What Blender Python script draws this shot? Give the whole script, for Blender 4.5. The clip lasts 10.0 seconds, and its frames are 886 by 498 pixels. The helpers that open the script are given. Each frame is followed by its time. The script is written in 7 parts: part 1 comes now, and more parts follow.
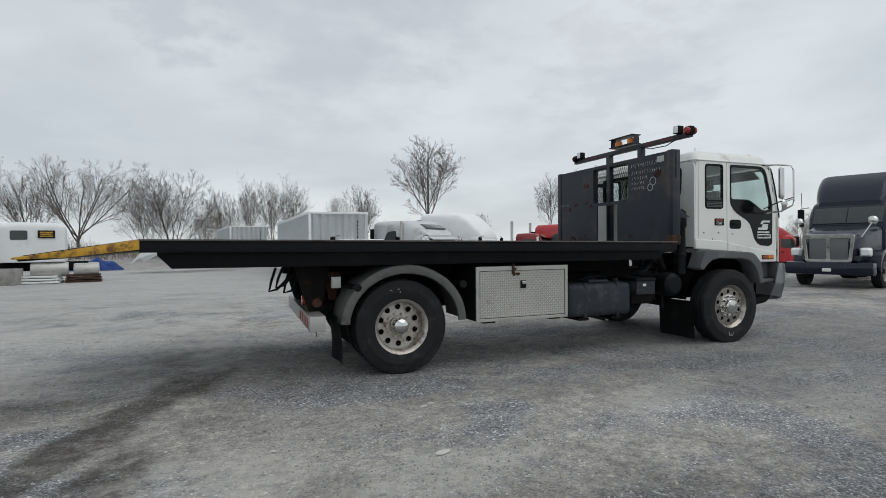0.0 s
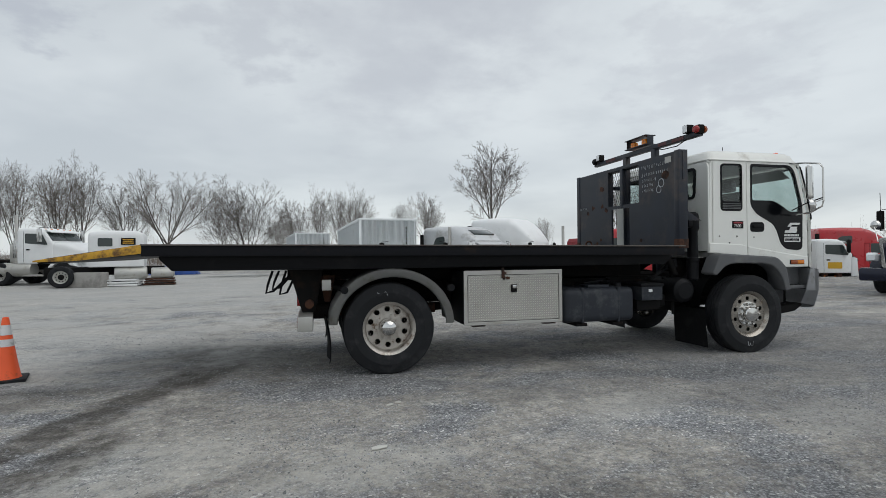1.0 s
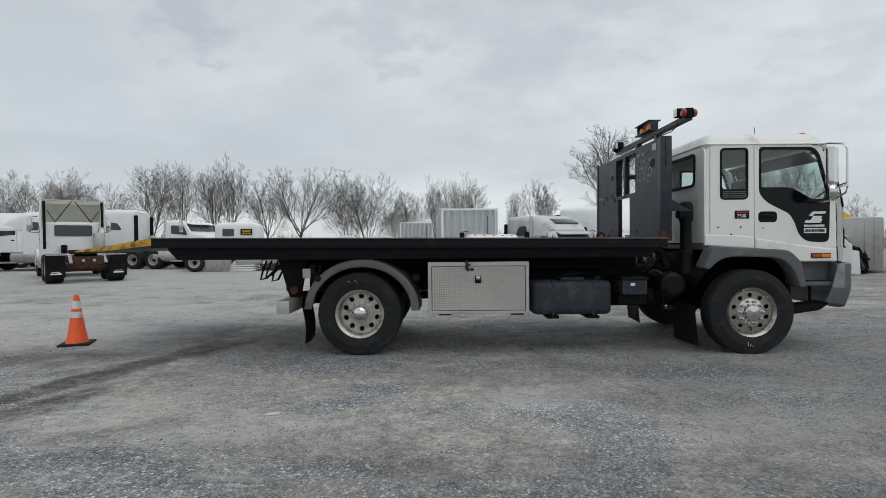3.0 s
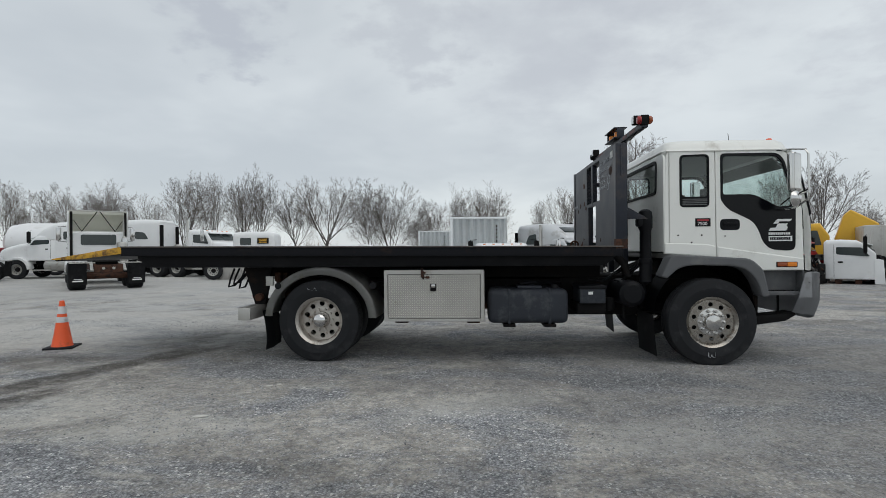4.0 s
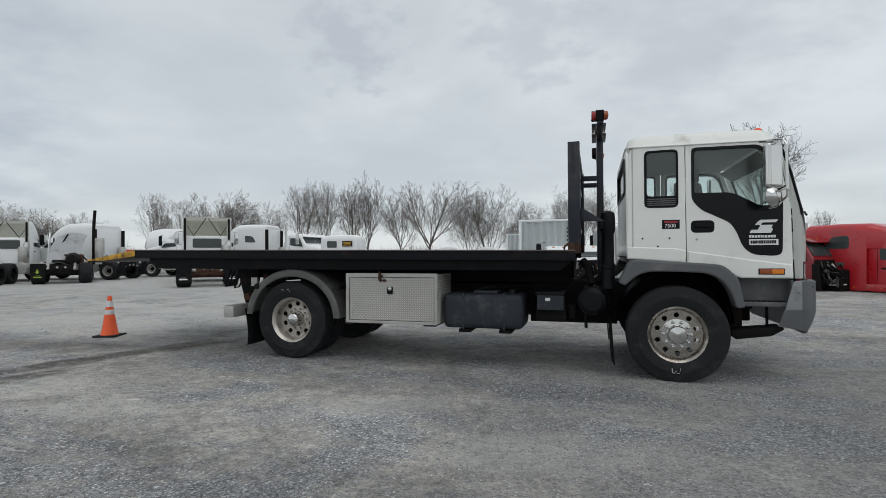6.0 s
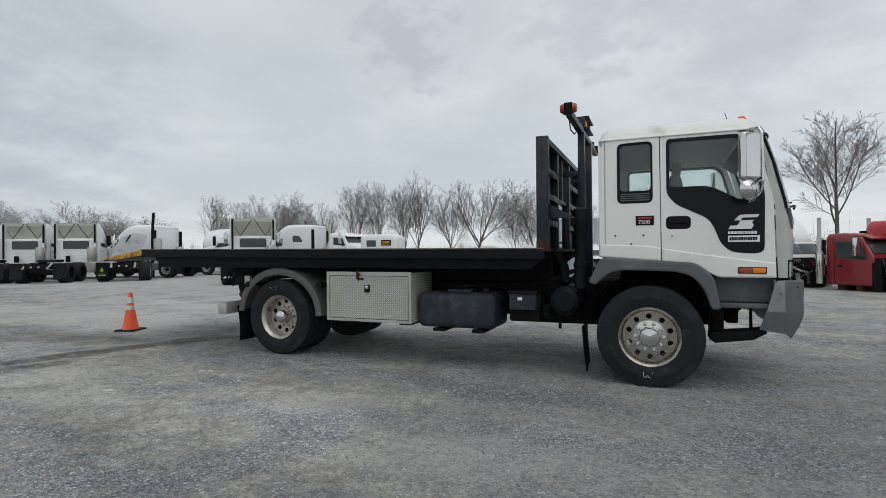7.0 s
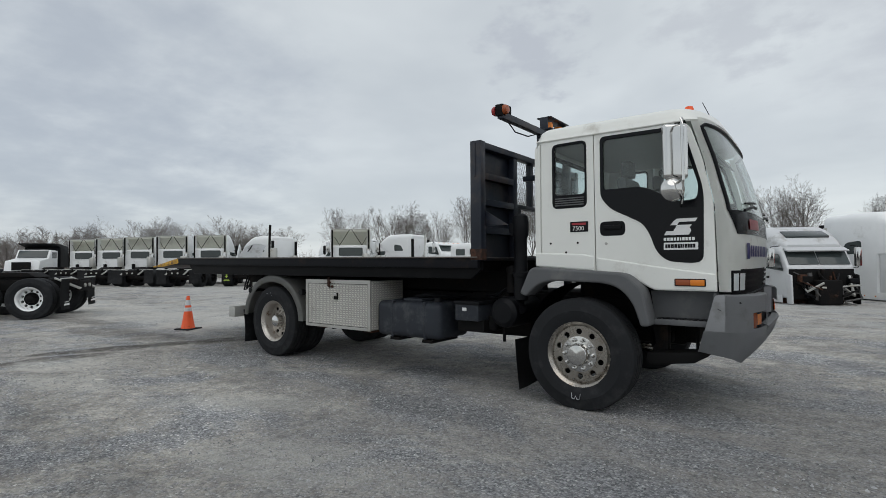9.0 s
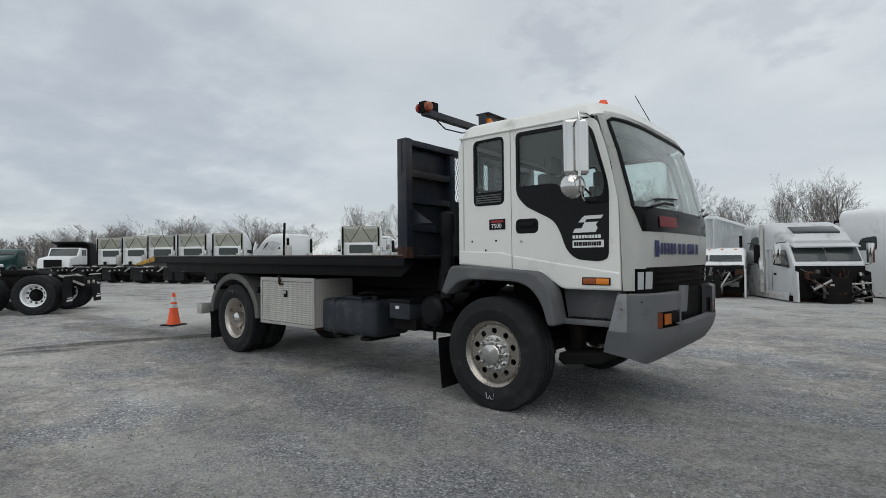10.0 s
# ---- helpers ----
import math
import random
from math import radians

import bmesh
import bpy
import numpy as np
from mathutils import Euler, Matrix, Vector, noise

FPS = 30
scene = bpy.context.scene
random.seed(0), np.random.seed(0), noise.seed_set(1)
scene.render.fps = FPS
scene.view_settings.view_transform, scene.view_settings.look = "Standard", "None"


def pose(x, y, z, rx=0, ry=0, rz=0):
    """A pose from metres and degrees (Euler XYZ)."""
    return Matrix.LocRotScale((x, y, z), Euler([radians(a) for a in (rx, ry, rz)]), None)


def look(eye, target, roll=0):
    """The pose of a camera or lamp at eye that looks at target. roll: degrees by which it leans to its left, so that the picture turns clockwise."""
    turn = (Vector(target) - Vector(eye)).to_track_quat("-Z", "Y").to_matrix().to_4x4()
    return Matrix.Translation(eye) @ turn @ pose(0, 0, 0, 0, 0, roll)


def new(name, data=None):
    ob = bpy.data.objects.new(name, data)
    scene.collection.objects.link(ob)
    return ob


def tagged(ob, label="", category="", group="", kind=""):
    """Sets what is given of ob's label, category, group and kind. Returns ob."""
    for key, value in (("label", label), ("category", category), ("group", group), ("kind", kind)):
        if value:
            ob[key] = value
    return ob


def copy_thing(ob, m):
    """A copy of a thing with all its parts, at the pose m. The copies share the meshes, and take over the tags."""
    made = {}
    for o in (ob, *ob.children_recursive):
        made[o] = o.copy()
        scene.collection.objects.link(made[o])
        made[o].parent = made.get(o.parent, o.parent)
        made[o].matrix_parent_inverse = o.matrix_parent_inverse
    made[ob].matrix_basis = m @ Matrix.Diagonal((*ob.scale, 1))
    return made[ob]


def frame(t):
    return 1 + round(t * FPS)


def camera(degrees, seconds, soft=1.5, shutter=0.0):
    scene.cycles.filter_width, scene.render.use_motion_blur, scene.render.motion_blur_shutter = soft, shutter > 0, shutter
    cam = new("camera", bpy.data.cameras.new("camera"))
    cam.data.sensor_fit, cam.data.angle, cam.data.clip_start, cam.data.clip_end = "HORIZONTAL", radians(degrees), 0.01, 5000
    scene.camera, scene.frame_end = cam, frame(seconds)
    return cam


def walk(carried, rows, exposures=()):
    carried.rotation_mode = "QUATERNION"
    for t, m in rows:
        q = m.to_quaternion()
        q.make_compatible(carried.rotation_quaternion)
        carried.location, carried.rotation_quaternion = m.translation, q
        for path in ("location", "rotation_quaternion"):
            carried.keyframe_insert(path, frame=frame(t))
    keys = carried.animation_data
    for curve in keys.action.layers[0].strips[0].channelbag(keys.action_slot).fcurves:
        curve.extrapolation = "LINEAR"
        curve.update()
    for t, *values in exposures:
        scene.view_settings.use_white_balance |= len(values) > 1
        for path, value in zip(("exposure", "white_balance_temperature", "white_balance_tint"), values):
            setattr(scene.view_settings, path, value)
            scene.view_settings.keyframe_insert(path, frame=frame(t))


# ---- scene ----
cam = camera(81.1, 10.0, soft=0.8)
PATH = [
    (0, (0.106, -0.076, 1.418), (0.832, 1.787, 1.401), -0.4),
    (0.5, (0.482, -0.281, 1.396), (1.082, 1.626, 1.371), -0.4),
    (1, (0.958, -0.479, 1.392), (1.428, 1.465, 1.4), -0.5),
    (1.5, (1.405, -0.647, 1.4), (1.738, 1.325, 1.425), -0.4),
    (2, (1.888, -0.852, 1.435), (2.105, 1.135, 1.394), -0.4),
    (2.2, (2.085, -0.906, 1.433), (2.281, 1.084, 1.396), -0.4),
    (3.3, (3.095, -1.076, 1.419), (3.032, 0.922, 1.385), -0.5),
    (3.5, (3.288, -1.086, 1.412), (3.216, 0.912, 1.358), -0.5),
    (4, (3.74, -1.085, 1.415), (3.612, 0.911, 1.416), -0.5),
    (4.5, (4.24, -1.086, 1.403), (4.014, 0.901, 1.385), -0.4),
    (5, (4.718, -1.026, 1.405), (4.348, 0.939, 1.372), -0.4),
    (5.5, (5.213, -0.921, 1.413), (4.74, 1.022, 1.439), -0.4),
    (5.7, (5.394, -0.885, 1.419), (4.895, 1.052, 1.443), -0.4),
    (6.8, (6.432, -0.484, 1.405), (5.692, 1.374, 1.403), -0.4),
    (7, (6.611, -0.423, 1.405), (5.847, 1.425, 1.416), -0.5),
    (7.5, (7.082, -0.222, 1.397), (6.218, 1.581, 1.44), -0.5),
    (8, (7.497, 0.064, 1.395), (6.517, 1.807, 1.423), -0.5),
    (8.5, (7.949, 0.349, 1.38), (6.824, 2.002, 1.412), -0.5),
    (9, (8.391, 0.629, 1.391), (7.204, 2.238, 1.439), -0.4),
    (9.5, (8.779, 0.964, 1.394), (7.549, 2.541, 1.424), -0.4),
    (10, (9.218, 1.298, 1.398), (7.944, 2.84, 1.434), -0.5),
]
walk(cam, [(t, look(eye, target, roll)) for t, eye, target, roll in PATH])

# ---- world, sun ----
world = bpy.data.worlds.new("overcast_sky")
scene.world = world
world.use_nodes = True
wn, wl = world.node_tree.nodes, world.node_tree.links
wn.clear()
w_out = wn.new("ShaderNodeOutputWorld")
w_bg = wn.new("ShaderNodeBackground")
w_sky = wn.new("ShaderNodeTexSky")
w_sky.sky_type, w_sky.sun_disc = "NISHITA", False
w_sky.sun_elevation, w_sky.sun_rotation = radians(60), radians(128)
w_co = wn.new("ShaderNodeTexCoord")
w_sep = wn.new("ShaderNodeSeparateXYZ")
wl.new(w_co.outputs["Generated"], w_sep.inputs[0])
# cloud layer: directions projected on a flat deck overhead
w_h = wn.new("ShaderNodeMath"); w_h.operation = "MAXIMUM"; w_h.inputs[1].default_value = 0.0
wl.new(w_sep.outputs[2], w_h.inputs[0])
w_a = wn.new("ShaderNodeMath"); w_a.operation = "ADD"; w_a.inputs[1].default_value = 0.22
wl.new(w_h.outputs[0], w_a.inputs[0])
w_dx = wn.new("ShaderNodeMath"); w_dx.operation = "DIVIDE"
w_dy = wn.new("ShaderNodeMath"); w_dy.operation = "DIVIDE"
wl.new(w_sep.outputs[0], w_dx.inputs[0]); wl.new(w_a.outputs[0], w_dx.inputs[1])
wl.new(w_sep.outputs[1], w_dy.inputs[0]); wl.new(w_a.outputs[0], w_dy.inputs[1])
w_c = wn.new("ShaderNodeCombineXYZ")
wl.new(w_dx.outputs[0], w_c.inputs[0]); wl.new(w_dy.outputs[0], w_c.inputs[1])


def world_noise(scale, detail, rough, lo, hi, seed):
    n = wn.new("ShaderNodeTexNoise")
    n.noise_dimensions = "4D"
    n.inputs["W"].default_value = seed
    n.inputs["Scale"].default_value, n.inputs["Detail"].default_value, n.inputs["Roughness"].default_value = scale, detail, rough
    n.inputs["Distortion"].default_value = 0.35
    wl.new(w_c.outputs[0], n.inputs["Vector"])
    r = wn.new("ShaderNodeMapRange")
    r.interpolation_type = "SMOOTHSTEP"
    r.inputs[1].default_value, r.inputs[2].default_value = lo, hi
    wl.new(n.outputs["Fac"], r.inputs[0])
    return r.outputs[0]


def world_mix(fac, a, b):
    m = wn.new("ShaderNodeMix")
    m.data_type = "RGBA"
    if hasattr(fac, "links"):
        wl.new(fac, m.inputs[0])
    else:
        m.inputs[0].default_value = fac
    for i, v in ((6, a), (7, b)):
        if hasattr(v, "links"):
            wl.new(v, m.inputs[i])
        else:
            m.inputs[i].default_value = (*v, 1)
    return m.outputs[2]


big = world_noise(0.55, 5, 0.55, 0.36, 0.62, 3.1)
small = world_noise(1.7, 6, 0.55, 0.52, 0.74, 7.7)
clouds = world_mix(big, (0.448, 0.482, 0.508), (0.598, 0.634, 0.648))
clouds = world_mix(small, clouds, (0.50, 0.532, 0.556))


def cloud_bank(direction, width, depth, colour, base, fray=3.2):
    """One broad darker cloud bank round a direction, its rim frayed by noise."""
    d = wn.new("ShaderNodeVectorMath"); d.operation = "DOT_PRODUCT"
    d.inputs[1].default_value = Vector(direction).normalized()
    nrm = wn.new("ShaderNodeVectorMath"); nrm.operation = "NORMALIZE"
    wl.new(w_co.outputs["Generated"], nrm.inputs[0]); wl.new(nrm.outputs[0], d.inputs[0])
    fr = wn.new("ShaderNodeTexNoise"); fr.inputs["Scale"].default_value, fr.inputs["Detail"].default_value, fr.inputs["Roughness"].default_value = (3.2 if width > 0.02 else 7.5), 8, 0.56
    wl.new(w_c.outputs[0], fr.inputs["Vector"])
    ad = wn.new("ShaderNodeMath"); ad.operation = "MULTIPLY_ADD"; ad.inputs[1].default_value = width * fray
    wl.new(fr.outputs["Fac"], ad.inputs[0]); wl.new(d.outputs["Value"], ad.inputs[2])
    r = wn.new("ShaderNodeMapRange"); r.interpolation_type = "SMOOTHSTEP"
    r.inputs[1].default_value, r.inputs[2].default_value, r.inputs[4].default_value = 1 + width * (0.5 * fray - 0.65), 1 + width * (0.5 * fray + 0.15), depth
    wl.new(ad.outputs[0], r.inputs[0])
    return world_mix(r.outputs[0], base, colour)


clouds = cloud_bank((-0.92, 0.33, 0.24), 0.13, 0.95, (0.36, 0.395, 0.44), clouds, 1.2)
clouds = cloud_bank((0.15, 0.91, 0.39), 0.05, 0.8, (0.43, 0.452, 0.485), clouds, 1.6)
clouds = cloud_bank((-0.40, 0.83, 0.388), 0.008, 0.8, (0.40, 0.425, 0.465), clouds)
clouds = cloud_bank((-0.10, 0.90, 0.40), 0.014, 0.6, (0.43, 0.452, 0.485), clouds)
clouds = cloud_bank((0.30, 0.78, 0.50), 0.05, 0.6, (0.43, 0.452, 0.485), clouds, 2.0)
clouds = cloud_bank((0.62, 0.72, 0.30), 0.02, 0.5, (0.47, 0.49, 0.52), clouds)
w_s = wn.new("ShaderNodeMix"); w_s.data_type = "RGBA"; w_s.blend_type = "ADD"; w_s.inputs[0].default_value = 0.012
wl.new(clouds, w_s.inputs[6]); wl.new(w_sky.outputs[0], w_s.inputs[7])
wl.new(w_s.outputs[2], w_bg.inputs[0])
w_bg.inputs[1].default_value = 1.13
wl.new(w_bg.outputs[0], w_out.inputs[0])

sun = new("sun", bpy.data.lights.new("sun", "SUN"))
sun.data.energy, sun.data.angle, sun.data.color = 0.75, radians(60), (1.0, 0.97, 0.92)
sun.matrix_world = look((0, 0, 0), (-0.36, 0.46, -1.0))
scene.view_settings.exposure = 0.0


# ---- materials ----
def mat(name, color, rough=0.5, metal=0.0, vary=0.12, scale=3.0, dirt=None, dirt_amount=0.3, dirt_scale=1.2, bump=0.0, bump_scale=60.0, coat=0.0, rand=0.0, spec=0.5):
    m = bpy.data.materials.new(name)
    m.use_nodes = True
    nt = m.node_tree
    p = nt.nodes["Principled BSDF"]
    co = nt.nodes.new("ShaderNodeTexCoord")
    n1 = nt.nodes.new("ShaderNodeTexNoise")
    n1.inputs["Scale"].default_value, n1.inputs["Detail"].default_value, n1.inputs["Roughness"].default_value = scale, 8, 0.62
    nt.links.new(co.outputs["Object"], n1.inputs["Vector"])
    ramp = nt.nodes.new("ShaderNodeMix"); ramp.data_type = "RGBA"
    ramp.inputs[6].default_value = (*[c * (1 - vary) for c in color], 1)
    ramp.inputs[7].default_value = (*[min(1, c * (1 + vary)) for c in color], 1)
    nt.links.new(n1.outputs["Fac"], ramp.inputs[0])
    col = ramp.outputs[2]
    if rand:
        oi = nt.nodes.new("ShaderNodeObjectInfo")
        hv = nt.nodes.new("ShaderNodeHueSaturation")
        mr = nt.nodes.new("ShaderNodeMapRange")
        mr.inputs[3].default_value, mr.inputs[4].default_value = 1 - rand, 1 + rand
        nt.links.new(oi.outputs["Random"], mr.inputs[0]); nt.links.new(mr.outputs[0], hv.inputs["Value"]); nt.links.new(col, hv.inputs["Color"])
        col = hv.outputs[0]
    rg = nt.nodes.new("ShaderNodeMapRange")
    rg.inputs[3].default_value, rg.inputs[4].default_value = max(0.02, rough - 0.12), min(1, rough + 0.12)
    nt.links.new(n1.outputs["Fac"], rg.inputs[0])
    if dirt:
        n2 = nt.nodes.new("ShaderNodeTexNoise")
        n2.inputs["Scale"].default_value, n2.inputs["Detail"].default_value, n2.inputs["Roughness"].default_value = dirt_scale, 10, 0.68
        nt.links.new(co.outputs["Object"], n2.inputs["Vector"])
        mr2 = nt.nodes.new("ShaderNodeMapRange"); mr2.interpolation_type = "SMOOTHSTEP"
        mr2.inputs[1].default_value, mr2.inputs[2].default_value = 0.62 - 0.3 * dirt_amount, 0.80 - 0.25 * dirt_amount
        nt.links.new(n2.outputs["Fac"], mr2.inputs[0])
        mx = nt.nodes.new("ShaderNodeMix"); mx.data_type = "RGBA"
        nt.links.new(mr2.outputs[0], mx.inputs[0]); nt.links.new(col, mx.inputs[6])
        mx.inputs[7].default_value = (*dirt, 1)
        col = mx.outputs[2]
    nt.links.new(col, p.inputs["Base Color"])
    nt.links.new(rg.outputs[0], p.inputs["Roughness"])
    p.inputs["Metallic"].default_value = metal
    p.inputs["Specular IOR Level"].default_value = spec
    p.inputs["Coat Weight"].default_value = coat
    p.inputs["Coat Roughness"].default_value = 0.08
    if bump:
        n3 = nt.nodes.new("ShaderNodeTexNoise")
        n3.inputs["Scale"].default_value, n3.inputs["Detail"].default_value = bump_scale, 6
        nt.links.new(co.outputs["Object"], n3.inputs["Vector"])
        b = nt.nodes.new("ShaderNodeBump")
        b.inputs["Strength"].default_value, b.inputs["Distance"].default_value = 1.0, bump
        nt.links.new(n3.outputs["Fac"], b.inputs["Height"]); nt.links.new(b.outputs[0], p.inputs["Normal"])
    return m


def glass(name, tint, gloss=0.06, ior=1.45, sky_veil=0.08):
    m = bpy.data.materials.new(name)
    m.use_nodes = True
    nt = m.node_tree
    nt.nodes.clear()
    out = nt.nodes.new("ShaderNodeOutputMaterial")
    tr = nt.nodes.new("ShaderNodeBsdfTransparent"); tr.inputs[0].default_value = (*tint, 1)
    gl = nt.nodes.new("ShaderNodeBsdfGlossy"); gl.inputs["Roughness"].default_value = gloss
    lw = nt.nodes.new("ShaderNodeLayerWeight"); lw.inputs[0].default_value = 0.5
    pw = nt.nodes.new("ShaderNodeMath"); pw.operation = "POWER"; pw.inputs[1].default_value = 4.0
    fr = nt.nodes.new("ShaderNodeMath"); fr.operation = "MULTIPLY_ADD"
    base = ((ior - 1) / (ior + 1)) ** 2
    fr.inputs[1].default_value, fr.inputs[2].default_value = 0.85 - base, base
    nt.links.new(lw.outputs["Facing"], pw.inputs[0]); nt.links.new(pw.outputs[0], fr.inputs[0])
    mx = nt.nodes.new("ShaderNodeMixShader")
    nt.links.new(fr.outputs[0], mx.inputs[0]); nt.links.new(tr.outputs[0], mx.inputs[1]); nt.links.new(gl.outputs[0], mx.inputs[2])
    # patchy pale diffuse layer, painted in for sky reflected by the glass
    df = nt.nodes.new("ShaderNodeBsdfDiffuse"); df.inputs[0].default_value = (0.62, 0.68, 0.66, 1)
    fm = nt.nodes.new("ShaderNodeMixShader")
    nz = nt.nodes.new("ShaderNodeTexNoise"); nz.inputs["Scale"].default_value, nz.inputs["Detail"].default_value = 3.5, 8
    co = nt.nodes.new("ShaderNodeTexCoord"); nt.links.new(co.outputs["Object"], nz.inputs["Vector"])
    mr = nt.nodes.new("ShaderNodeMapRange"); mr.inputs[1].default_value, mr.inputs[2].default_value = 0.35, 0.65
    mr.inputs[3].default_value, mr.inputs[4].default_value = sky_veil * 0.6, sky_veil * 1.5
    nt.links.new(nz.outputs["Fac"], mr.inputs[0]); nt.links.new(mr.outputs[0], fm.inputs[0])
    nt.links.new(mx.outputs[0], fm.inputs[1]); nt.links.new(df.outputs[0], fm.inputs[2])
    nt.links.new(fm.outputs[0], out.inputs[0])
    return m


